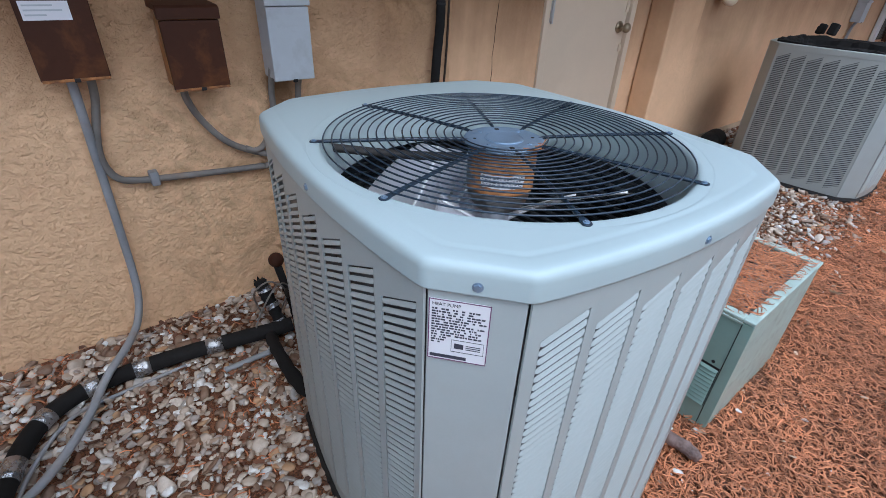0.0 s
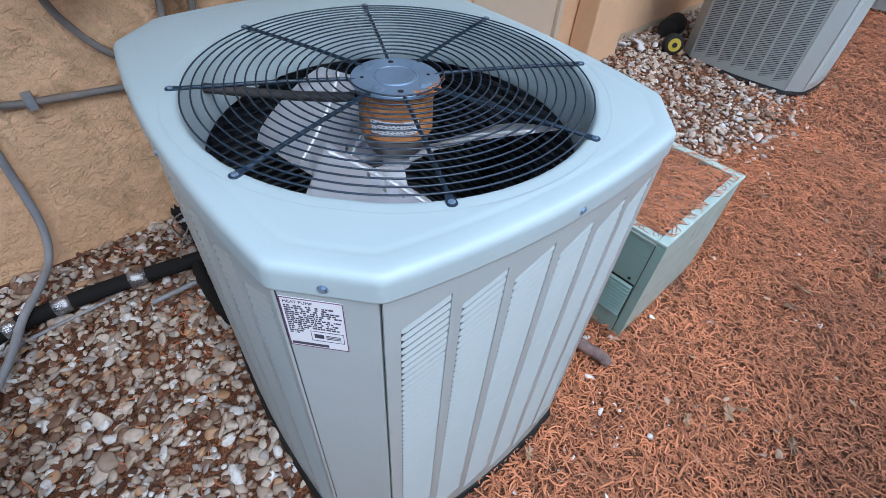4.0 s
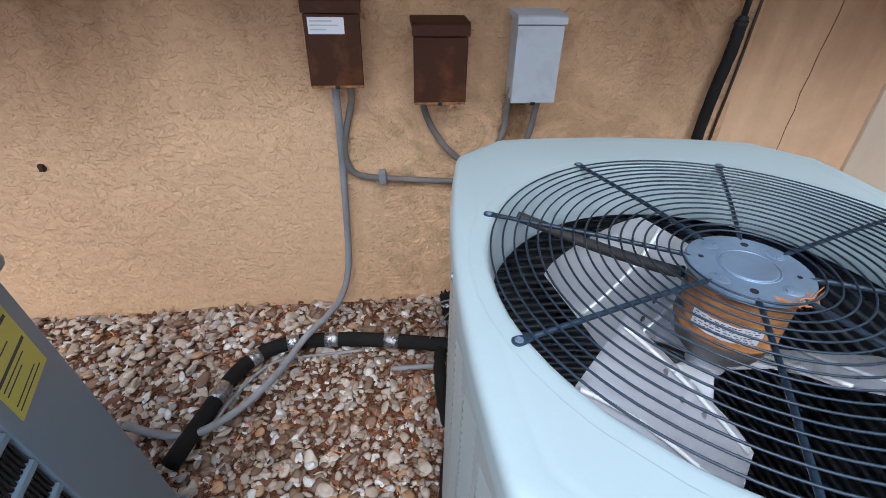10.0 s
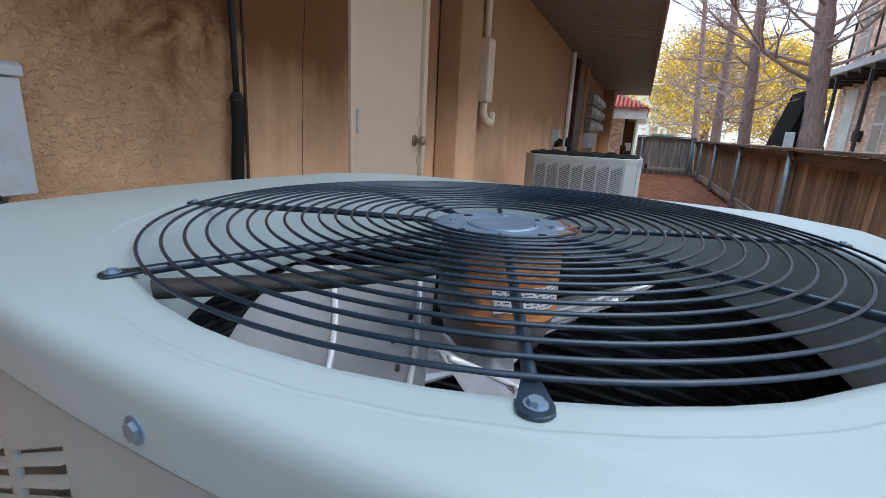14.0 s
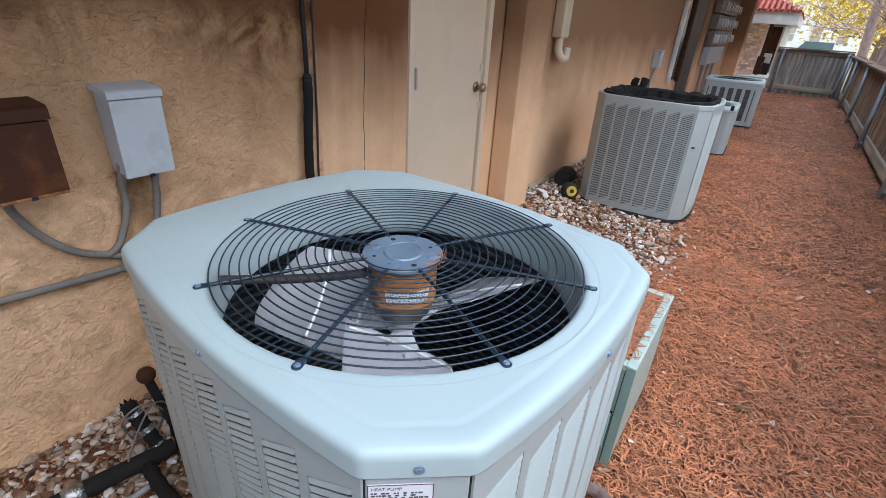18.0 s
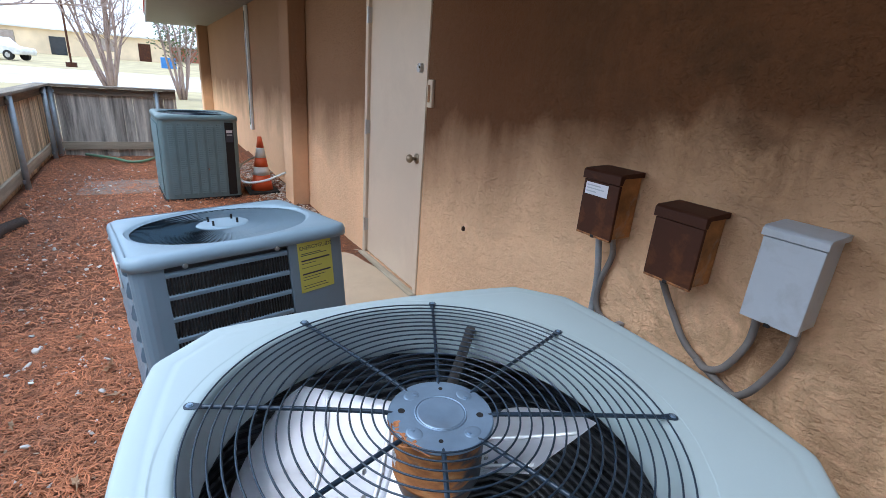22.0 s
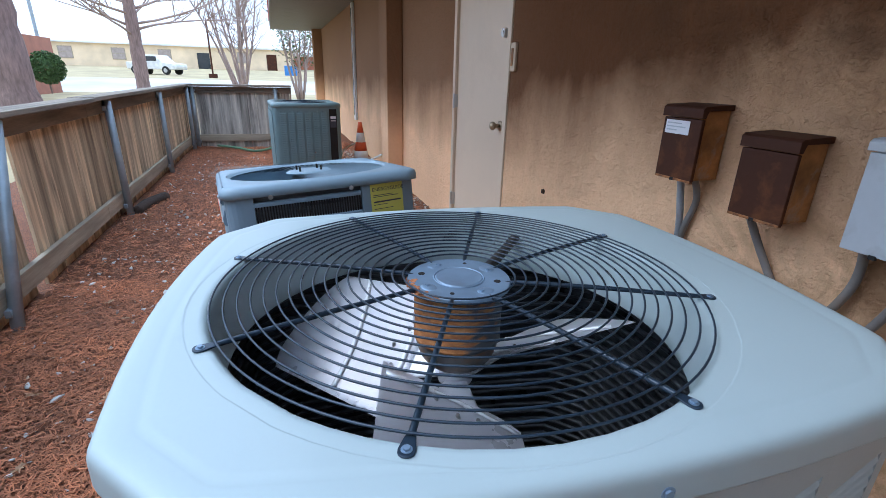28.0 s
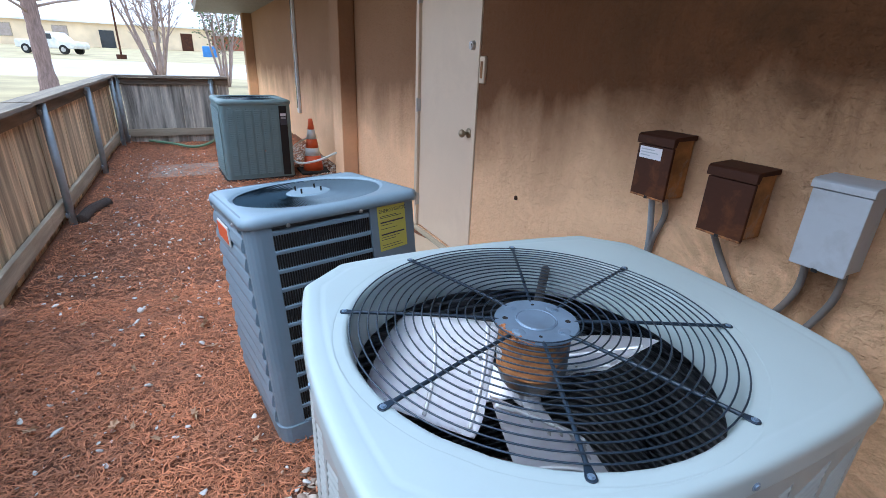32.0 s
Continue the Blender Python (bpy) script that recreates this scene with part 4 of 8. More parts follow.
    for k in range(8):
        a = radians(22.5 + 45 * k)
        ca, sa = math.cos(a), math.sin(a)
        bm = bmesh.new()
        tube(bm, [(r * ca, r * sa, z) for r, z in ((0.07, 0.994), (0.09, 0.998), (0.2, 1.0005), (0.34, 1.0000), (0.352, 0.9998))], 0.0037, 8)
        rot = Matrix.Rotation(a, 4, 'Z')
        # pressed flat end with a rounded tip
        tip = [(0.346, -0.0036), (0.357, -0.0058), (0.368, -0.0078)] + [(0.369 + 0.0085 * math.cos(radians(w_)), 0.0085 * math.sin(radians(w_))) for w_ in range(-60, 61, 20)] + [(0.368, 0.0078), (0.357, 0.0058), (0.346, 0.0036)]
        loft(bm, [[tuple(rot @ Vector((x_, y_, z_))) for x_, y_ in tip] for z_ in (0.9990, 1.0014)], True, True)
        sp = part("spoke", bm, WIRE, grille, "dark wire spoke with a flattened end", smooth=False, bevel=0.0006, segs=1)
        bm = bmesh.new()
        screw(bm, (0.369 * ca, 0.369 * sa, 1.0012), (0, 0, 1), 0.0038)
        part("bolt", bm, HUB, sp)
    # motor, fan, lead
    bm = bmesh.new()
    prof = [(0.062, 0.99), (0.069, 0.984), (0.070, 0.965), (0.070, 0.905), (0.0705, 0.9045), (0.0705, 0.9005), (0.068, 0.90)]
    loft(bm, [[(r * math.cos(2 * math.pi * q / 40), r * math.sin(2 * math.pi * q / 40), z) for q in range(40)] for r, z in prof], True, True)
    motor = part("motor", bm, MOTOR, u, "dark fan motor stained with orange rust", smooth=True)
    bm = bmesh.new()
    prof = [(0.068, 0.8999), (0.0665, 0.888), (0.060, 0.868), (0.050, 0.855), (0.034, 0.848), (0.016, 0.846), (0.015, 0.835)]
    loft(bm, [[(r * math.cos(2 * math.pi * q / 40), r * math.sin(2 * math.pi * q / 40), z) for q in range(40)] for r, z in prof], False, True)
    part("end_bell", bm, MOTOR_BELL, motor, "tapered grey end bell with rust", smooth=True)
    rm_ = random.Random(6)
    for z0, z1, a0, a1 in ((0.929, 0.944, 196, 272), (0.917, 0.930, 198, 270)):
        rr = 0.0706
        bm = bmesh.new()
        aa = [radians(a0 + (a1 - a0) * q / 14) for q in range(15)]
        lo = [bm.verts.new((rr * math.cos(a), rr * math.sin(a), z0 + rm_.uniform(-0.0016, 0.0016))) for a in aa]
        hi = [bm.verts.new((rr * math.cos(a), rr * math.sin(a), z1 + rm_.uniform(-0.0010, 0.0010))) for a in aa]
        for q in range(14):
            bm.faces.new((lo[q], lo[q + 1], hi[q + 1], hi[q]))
        ml = part("motor_label", bm, WHITE_LABEL, motor, "torn white paper label")
        bm = bmesh.new()
        for row in range(3):
            zz = z0 + 0.0035 + row * 0.0038
            a = a0 + 3
            while a < a1 - 6:
                w = rm_.uniform(1.5, 5)
                q4 = [bm.verts.new(((rr + 0.0004) * math.cos(radians(b)), (rr + 0.0004) * math.sin(radians(b)), z_)) for b, z_ in ((a, zz), (a + w, zz), (a + w, zz + 0.0014), (a, zz + 0.0014))]
                bm.faces.new(q4)
                a += w + rm_.uniform(1, 4)
        part("label_bar", bm, INK, ml)
    # fan: hub spider below the motor and three pitched blades
    bm = bmesh.new()
    cyl(bm, (0, 0, 0.812), (0, 0, 0.846), 0.030, 0.024, segs=32)
    fan = part("fan", bm, BLADE, u, "three-bladed aluminium fan", bevel=0.002)
    for k in range(3):
        rot = Matrix.Rotation(radians(348 + 120 * k), 4, 'Z')

        def sheet(ru, v):
            """Height of the pitched blade at a place along and across it."""
            return 0.836 - (0.66 - 0.85 * max(0.0, ru - 0.10)) * (v + 0.005)
        bm = bmesh.new()
        grid = []
        nu, nv = 26, 16
        for i in range(nu + 1):
            s = i / nu
            row = []
            for j in range(nv + 1):
                q = -1 + 2 * j / nv
                v = -0.005 + 0.107 * q
                root = 0.080 - 0.012 * q + 0.06 * max(0.0, q - 0.6) ** 1.8
                end = math.sqrt(0.341 ** 2 - v * v) - 0.06 * max(0.0, abs(q) - 0.70) ** 1.6
                ru = root + (end - root) * s
                row.append(bm.verts.new(rot @ Vector((ru, v, sheet(ru, v)))))
            grid.append(row)
        for r0, r1 in zip(grid, grid[1:]):
            for q in range(nv):
                bm.faces.new((r0[q], r0[q + 1], r1[q + 1], r1[q]))
        bmesh.ops.solidify(bm, geom=bm.faces[:], thickness=0.0018)
        flat_faces = set(bm.faces)
        for ribs_u in (lambda v: 0.205 - 0.30 * v + 1.5 * v * v, lambda v: 0.096 - 0.11 * v + 0.9 * v * v):
            tube(bm, [rot @ Vector((ribs_u(v), v, sheet(ribs_u(v), v) + 0.0035)) for v in (-0.105 + 0.0125 * q for q in range(17))], 0.0042, 8, flat=0.7)
        for f in bm.faces:
            f.material_index = 0 if f in flat_faces else 1
        blade = part("blade", bm, BLADE, fan, "dusty aluminium fan blade with pressed ribs", smooth=True)
        blade.data.materials.append(RIB_GLINT)
        bm = bmesh.new()
        arm = [(0.022, -0.018), (0.075, -0.030), (0.125, -0.052), (0.130, 0.040), (0.075, 0.034), (0.022, 0.018)]
        loft(bm, [[tuple(rot @ Vector((x, y, (0.826 if x < 0.05 else sheet(x, y)) + dz))) for x, y in arm] for dz in (-0.008, -0.0045)], True, True)
        part("blade_arm", bm, BLADE, blade, "bright metal blade bracket")
        for ru, v in ((0.112, -0.036), (0.112, 0.028), (0.126, -0.004)):
            z = sheet(ru, v)
            bm = bmesh.new()
            cyl(bm, rot @ Vector((ru, v, z - 0.004)), rot @ Vector((ru, v, z + 0.0045)), 0.0048, 0.003, segs=10)
            part("rivet", bm, STEEL, blade)
    bm = bmesh.new()
    tube(bm, smooth_path([(-0.345, 0.262, 0.965), (-0.29, 0.22, 0.958), (-0.17, 0.125, 0.952), (-0.08, 0.055, 0.955), (-0.06, 0.04, 0.96)]), 0.011, 10, flat=0.8)
    part("motor_lead", bm, SLEEVE, u, "black sleeved motor lead", smooth=True)
    # coil tubes seen inside
    for z in np.arange(0.10, 0.90, 0.026):
        bm = bmesh.new()
        tube(bm, [(x, y, float(z)) for x, y in outline(-0.036, 6)], 0.0055, 6, closed=True)
        part("coil_tube", bm, COIL, u, smooth=True)
    bm = bmesh.new()
    cyl(bm, (-0.06, -0.02, 0.03), (-0.06, -0.02, 0.42), 0.165, segs=36)
    bmesh.ops.create_uvsphere(bm, u_segments=36, v_segments=14, radius=0.165, matrix=Matrix.Translation((-0.06, -0.02, 0.42)) @ Matrix.Diagonal((1, 1, 0.45, 1)))
    part("compressor", bm, material("red_brown_enamel", (0.20, 0.05, 0.035), 0.5), u, "red-brown compressor shell", smooth=True)
    bm = boxed((-0.34, -0.36, 0.03), (0.34, 0.44, 0.036))
    part("floor_pan", bm, COIL, u)
    # rating label on the cut corner
    m = Matrix.Translation((-0.3406, -0.3356, 0.0)) @ Matrix.Rotation(radians(-45), 4, 'Z')
    w, z0, z1 = 0.0385, 0.846, 0.943
    lab = part("rating_label", boxed((-w, -0.0012, z0), (w, 0.0, z1), m), WHITE_LABEL, u, "white printed rating label")
    rows = [(0.9285 - 0.0041 * q, (0.95, 0.8, 0.98, 0.9, 0.98, 0.7, 0.95, 0.85, 0.98, 0.9, 0.98, 0.36, 0.34, 0.30)[q]) for q in range(14)]
    rnd = random.Random(3)
    for z, fill in rows:
        x = -w + 0.004
        bm = bmesh.new()
        while x < -w + 2 * w * fill - 0.006:
            L = rnd.uniform(0.0015, 0.006)
            box(bm, (x, -0.0017, z - 0.0011), (min(x + L, w - 0.004), -0.0012, z + 0.0011), m)
            x += L + rnd.choice((0.0009, 0.0012, 0.0016, 0.0050))
        part("print_line", bm, INK, lab)
    bm = bmesh.new()
    box(bm, (-0.008, -0.0017, 0.862), (0.034, -0.0012, 0.8625), m)
    box(bm, (-0.008, -0.0017, 0.8815), (0.034, -0.0012, 0.882), m)
    box(bm, (-0.008, -0.0017, 0.862), (-0.0075, -0.0012, 0.882), m)
    box(bm, (0.0335, -0.0017, 0.862), (0.034, -0.0012, 0.882), m)
    box(bm, (-0.004, -0.0017, 0.868), (0.008, -0.0012, 0.876), m)
    for q in range(3):
        box(bm, (0.011, -0.0017, 0.868 + 0.003 * q), (0.03, -0.0012, 0.869 + 0.003 * q), m)
    part("print_block", bm, INK, lab)
    bm = bmesh.new()
    for lo, hi in (((-w, z1 - 0.0012), (w, z1)), ((-w, z0), (w, z0 + 0.0012)), ((-w, z0), (-w + 0.0012, z1)), ((w - 0.0012, z0), (w, z1))):
        box(bm, (lo[0], -0.0016, lo[1]), (hi[0], -0.0012, hi[1]), m)
    part("label_border", bm, material("purple_ink", (0.16, 0.05, 0.13), 0.6, bump=0), lab, "thin purple border")
    bm = boxed((-w + 0.003, -0.0017, 0.8495), (w - 0.026, -0.0012, 0.8545), m)
    part("print_line", bm, INK, lab)
    cu = bpy.data.curves.new("heading", 'FONT')
    cu.body, cu.size, cu.extrude = "HEAT PUMP", 0.0068, 0.0002
    cu.materials.append(INK)
    tx = new("heading", cu)
    tx.parent = lab
    tx.matrix_local = m @ pose(-w + 0.004, -0.0014, 0.9335, 90)
    return u


make_heat_pump()


# ---------- boxes and pipes on the wall ----------
CABLE_BROWN = material("brown_cable_sheath", (0.050, 0.028, 0.018), 0.7, dark=0.6, light=1.5)
RUST_EDGE = material("flaking_rust", (0.42, 0.17, 0.06), 0.8, dark=0.4, light=1.5, coarse=40, dirt=(0.06, 0.025, 0.015), dirt_scale=22, dirt_amount=1.0)


def wall_box(name, x0, x1, z0, z1, depth, shell, side, label, sticker=False, lid=0.04):
    """A shallow steel electrical box with a hooded lid."""
    b = tagged(empty(name, Matrix.Translation(((x0 + x1) / 2, WALL_Y, z0))), label, "electrical box")
    w, h = x1 - x0, z1 - z0
    part("body", boxed((-w / 2 + 0.006, -depth + 0.012, 0.004), (w / 2 - 0.006, -0.004, h - 0.012)), side, b, "weathered steel box sides", bevel=0.003)
    part("front", boxed((-w / 2, -depth, 0.0), (w / 2, -depth + 0.014, h - lid)), shell, b, bevel=0.003)
    if side is RUST:
        part("rusted_edge", boxed((-w / 2 + 0.002, -depth - 0.0012, -0.004), (w / 2 - 0.002, -depth + 0.013, 0.004)), RUST_EDGE, b, "bright flaking rust along the lower edge", bevel=0.001)
    bm = bmesh.new()
    prof = [(-depth - 0.004, h - lid + 0.003), (-depth - 0.004, h - 0.008), (-depth + 0.006, h), (0.0, h + 0.006), (0.0, h - 0.012), (-depth + 0.02, h - 0.014), (-depth + 0.012, h - lid + 0.003)]
    loft(bm, [[(x, y - 0.003, z) for y, z in prof] for x in (-w / 2 - 0.004, w / 2 + 0.004)], True, True)
    part("hood", bm, shell, b, bevel=0.0015)
    bm = bmesh.new()
    box(bm, (-0.007, -depth - 0.003, -0.006), (0.007, -depth + 0.006, 0.004))
    part("hasp", bm, BLACK, b)
    if sticker:
        st = part("sticker", boxed((-w / 2 + 0.012, -depth - 0.0016, h - lid - 0.052), (w / 2 - 0.045, -depth - 0.0004, h - lid - 0.008)), WHITE_LABEL, b, "small white sticker", bevel=0.0004)
        bm = bmesh.new()
        for q, f in enumerate((0.7, 0.9, 0.5)):
            box(bm, (-w / 2 + 0.018, -depth - 0.0021, h - lid - 0.02 - 0.011 * q), (-w / 2 + 0.018 + (w - 0.07) * f, -depth - 0.0016, h - lid - 0.016 - 0.011 * q))
        part("print_line", bm, BOX_GREY, st)
    return b


wall_box("disconnect_box", -0.698, -0.540, 0.985, 1.224, 0.122, BROWN_PAINT, RUST, "dark brown rusted electrical disconnect box with a white sticker", True)
wall_box("disconnect_box", -0.388, -0.224, 0.930, 1.164, 0.118, BROWN_PAINT, RUST, "dark brown electrical disconnect box with rusty sides")
wall_box("disconnect_box", -0.075, 0.071, 0.925, 1.186, 0.112, BOX_GREY, BOX_GREY, "light grey electrical disconnect box", lid=0.03)


def conduit(name, pts, r, mat, label, smooth_n=6, category="conduit"):
    bm = bmesh.new()
    tube(bm, smooth_path(pts, smooth_n), r, 12)
    return tagged(part(name, bm, mat, None, "", smooth=True), label, category)


Yc = WALL_Y - 0.022
# from the first box down to the ground and away to the west unit
conduit("conduit", [(-0.635, 1.06, 1.01), (-0.633, 1.08, 0.93), (-0.637, Yc, 0.75), (-0.645, Yc, 0.45), (-0.655, Yc - 0.02, 0.26), (-0.685, 1.04, 0.165), (-0.735, 0.945, 0.145), (-0.815, 0.835, 0.13), (-0.89, 0.72, 0.095), (-0.972, 0.605, 0.085), (-1.05, 0.53, 0.085), (-1.13, 0.492, 0.09), (-1.23, 0.506, 0.10), (-1.31, 0.53, 0.12)], 0.0125, CONDUIT, "grey flexible conduit running down the wall to the ground")
conduit("conduit", [(-0.585, 1.07, 1.01), (-0.590, Yc, 0.91), (-0.618, Yc, 0.80), (-0.625, Yc, 0.72), (-0.60, Yc, 0.66), (-0.54, Yc, 0.64), (-0.42, Yc, 0.628), (-0.27, Yc, 0.615), (-0.13, Yc, 0.605), (-0.03, Yc, 0.59), (0.06, Yc - 0.06, 0.52), (0.10, Yc - 0.3, 0.42), (0.12, 0.47, 0.40)], 0.0115, CONDUIT_DARK, "grey flexible conduit looping along the wall")
conduit("conduit", [(-0.355, 1.05, 0.96), (-0.350, 1.09, 0.89), (-0.31, Yc, 0.80), (-0.24, Yc, 0.715), (-0.14, Yc, 0.66), (-0.03, Yc - 0.02, 0.63), (0.09, Yc - 0.08, 0.58), (0.14, 0.8, 0.5), (0.16, 0.47, 0.44)], 0.0115, CONDUIT_DARK, "grey flexible conduit from the brown box to the heat pump")
conduit("conduit", [(-0.062, 1.08, 0.96), (-0.062, Yc, 0.88), (-0.068, Yc, 0.80), (-0.11, Yc - 0.002, 0.70), (-0.155, Yc - 0.012, 0.675), (-0.19, Yc - 0.008, 0.688)], 0.0112, CONDUIT_DARK, "grey conduit below the light grey box")
conduit("conduit", [(0.043, 1.08, 0.96), (0.040, Yc, 0.88), (0.03, Yc, 0.80), (-0.015, Yc - 0.02, 0.68), (-0.075, Yc - 0.02, 0.625), (-0.13, Yc - 0.008, 0.607)], 0.0112, CONDUIT_DARK, "grey conduit curving below the light grey box")
for x, z in ((-0.5, 0.634),):
    bm = boxed((x - 0.014, WALL_Y - 0.04, z - 0.02), (x + 0.014, WALL_Y - 0.002, z + 0.03))
    tagged(part("conduit_strap", bm, CONDUIT, bevel=0.006), "grey conduit strap screwed to the wall", "strap")

# insulated refrigerant line on the ground
line = tagged(empty("refrigerant_line", Matrix.Translation((-0.6, 0.9, 0.05))), "black foam insulated pipe with taped joints lying on gravel", "pipe")
off = Vector((0.6, -0.9, -0.05))
path = smooth_path([(-0.23, 0.775, 0.10), (-0.32, 0.795, 0.095), (-0.47, 0.832, 0.09), (-0.61, 0.855, 0.09), (-0.745, 0.866, 0.09), (-0.87, 0.862, 0.09), (-0.975, 0.815, 0.088), (-1.045, 0.72, 0.085), (-1.10, 0.56, 0.08), (-1.14, 0.40, 0.09)], 8)
bm = bmesh.new()
tube(bm, [p + off for p in path], 0.027, 16)
foam = part("foam_sleeve", bm, FOAM, line, smooth=True)
for k in (16, 29, 38, 48, 58):
    bm = bmesh.new()
    tube(bm, [p + off for p in path[k:k + 4]], 0.0287, 16)
    part("tape_wrap", bm, TAPE, line, "crinkled silver tape", smooth=True)
# vertical stub and service fitting by the wall
fit_ = tagged(empty("refrigerant_pipe", Matrix.Translation((-0.25, 0.84, 0.05))), "black insulated pipes rising behind the heat pump", "pipe")
for pts, r in (([(-0.01, -0.05, 0.03), (-0.02, 0.0, 0.10), (-0.03, 0.035, 0.16), (-0.038, 0.055, 0.205)], 0.023), ([(-0.06, -0.02, 0.03), (-0.085, -0.2, 0.06), (-0.08, -0.38, 0.05), (-0.03, -0.48, 0.06)], 0.022), ([(0.05, -0.06, 0.0), (0.05, -0.02, 0.14), (0.02, -0.15, 0.24), (0.1, -0.35, 0.25)], 0.02)):
    bm = bmesh.new()
    sp_ = smooth_path(pts)
    tube(bm, sp_, r, 14, radii=[r * (1 + 0.10 * math.sin(2.7 * q) + 0.06 * math.sin(5.9 * q)) for q in range(len(sp_))])
    part("pipe", bm, FOAM, fit_, smooth=True)
bm = bmesh.new()
bmesh.ops.create_uvsphere(bm, u_segments=20, v_segments=12, radius=0.029, matrix=Matrix.Translation((0.045, 0.085, 0.25)))
part("end_cap", bm, BROWN_PAINT, fit_, "round rusty brown ball cap", smooth=True)
bm = bmesh.new()
cyl(bm, (0.045, 0.085, 0.235), (0.055, 0.0, 0.08), 0.015, segs=12)
part("pipe_stub", bm, FOAM, fit_, smooth=True)
bm = bmesh.new()
rt = random.Random(17)
for q in range(9):
    a_ = 2 * math.pi * q / 9
    v_ = [bm.verts.new((-0.038 + r_ * math.cos(a_ + e_), 0.055 + r_ * math.sin(a_ + e_), z_)) for r_, e_, z_ in ((0.021, -0.3, 0.195), (0.021, 0.3, 0.195), (0.020 + 0.006 * rt.random(), 0.1, 0.206 + 0.008 * rt.random()))]
    bm.faces.new(v_)
bmesh.ops.solidify(bm, geom=bm.faces[:], thickness=0.002)
part("torn_end", bm, FOAM, fit_, "torn foam edge")
for q in range(3):
    bm = bmesh.new()
    tube(bm, [(-0.012 - 0.008 * q, -0.035 + 0.035 * q, 0.05 + 0.055 * q), (-0.015 - 0.008 * q, -0.025 + 0.035 * q, 0.065 + 0.055 * q)], 0.0265, 14)
    part("tape_wrap", bm, TAPE, fit_, "silver tape")
conduit("thin_cable", [(-0.60, 0.828, 0.058), (-0.78, 0.822, 0.056), (-0.93, 0.80, 0.056), (-1.03, 0.67, 0.055), (-1.09, 0.5, 0.055)], 0.006, CONDUIT, "thin grey cable lying on gravel", category="cable")
conduit("drain_pipe", [(-0.50, 0.728, 0.056), (-0.42, 0.725, 0.058), (-0.34, 0.722, 0.06)], 0.010, CONDUIT, "short grey pipe stub on gravel", category="pipe")

# black downpipe by the wall joint
dp = tagged(empty("downpipe", Matrix.Translation((0.70, WALL_Y - 0.035, 0.0))), "black insulated pipe rising along the wall", "pipe")
bm = bmesh.new()
sleeve = smooth_path([(-0.11, -0.72, 0.10), (-0.072, -0.58, 0.075), (-0.066, -0.45, 0.066), (-0.068, -0.36, 0.066), (-0.066, -0.20, 0.068), (-0.064, -0.10, 0.085), (-0.067, -0.045, 0.13), (-0.071, -0.018, 0.20), (-0.074, -0.01, 0.31), (-0.060, -0.010, 0.42), (-0.043, -0.010, 0.56), (-0.031, -0.010, 0.69), (-0.030, -0.010, 0.81), (-0.022, -0.010, 0.95), (-0.006, -0.005, 1.07), (0.0, 0, 1.165)])
tube(bm, sleeve, 0.020, 14, radii=[0.020 * (1 + 0.05 * math.sin(1.9 * q) + 0.03 * math.sin(4.3 * q)) for q in range(len(sleeve))])
part("lower_sleeve", bm, FOAM, dp, "thick black sleeve", smooth=True)
bm = bmesh.new()
tube(bm, [(0.0, 0, 1.15), (0.004, 0.005, 1.32), (0.004, 0.005, 1.6), (0.002, 0.005, SOFFIT_Z)], 0.0105, 12)
part("upper_pipe", bm, BLACK, dp, smooth=True)
bm = bmesh.new()
cyl(bm, (-0.001, 0, 1.150), (0.001, 0, 1.178), 0.0225, 0.015, segs=16)
part("collar", bm, BLACK, dp, "dark crimped collar")
bm = bmesh.new()
tube(bm, [(-0.0605, -0.010, 0.417), (-0.0583, -0.010, 0.436)], 0.0222, 14)
part("tape_wrap", bm, TAPE, dp, "ring of worn silver tape", smooth=True)
conduit("thin_cable", [(0.772, WALL_Y - 0.006, SOFFIT_Z), (0.774, WALL_Y - 0.006, 1.5), (0.768, WALL_Y - 0.006, 1.2), (0.762, WALL_Y - 0.007, 0.963), (0.751, WALL_Y - 0.008, 0.74), (0.765, WALL_Y - 0.008, 0.55), (0.763, WALL_Y - 0.010, 0.313), (0.775, WALL_Y - 0.016, 0.085), (0.761, 1.043, 0.045), (0.719, 0.863, 0.045), (0.698, 0.701, 0.045), (0.66, 0.52, 0.06)], 0.0050, CABLE_BROWN, "thin dark brown cable running down the stucco wall", category="cable")
# crack in the smooth panel
rc = random.Random(5)
pts = []
for q in range(34):
    z = 0.17 + q * 0.068
    pts.append((1.115 - 0.055 * math.sin(0.9 + z * 1.25) + 0.006 * rc.uniform(-1, 1), WALL_Y + 0.0035, z))
bm = bmesh.new()
tube(bm, pts, 0.0024, 4, flat=0.3)
tagged(part("crack", bm, DARK_GAP), "thin dark crack in the stucco", "crack", kind="structure")
bm = bmesh.new()
cyl(bm, (-1.625, WALL_Y + 0.001, 0.70), (-1.625, WALL_Y - 0.004, 0.70), 0.016, 0.012, segs=9)
box(bm, (-1.63, WALL_Y - 0.012, 0.69), (-1.615, WALL_Y, 0.712))
tagged(part("wall_hole", bm, DARK_GAP), "small dark hole broken into the stucco", "hole", kind="structure")
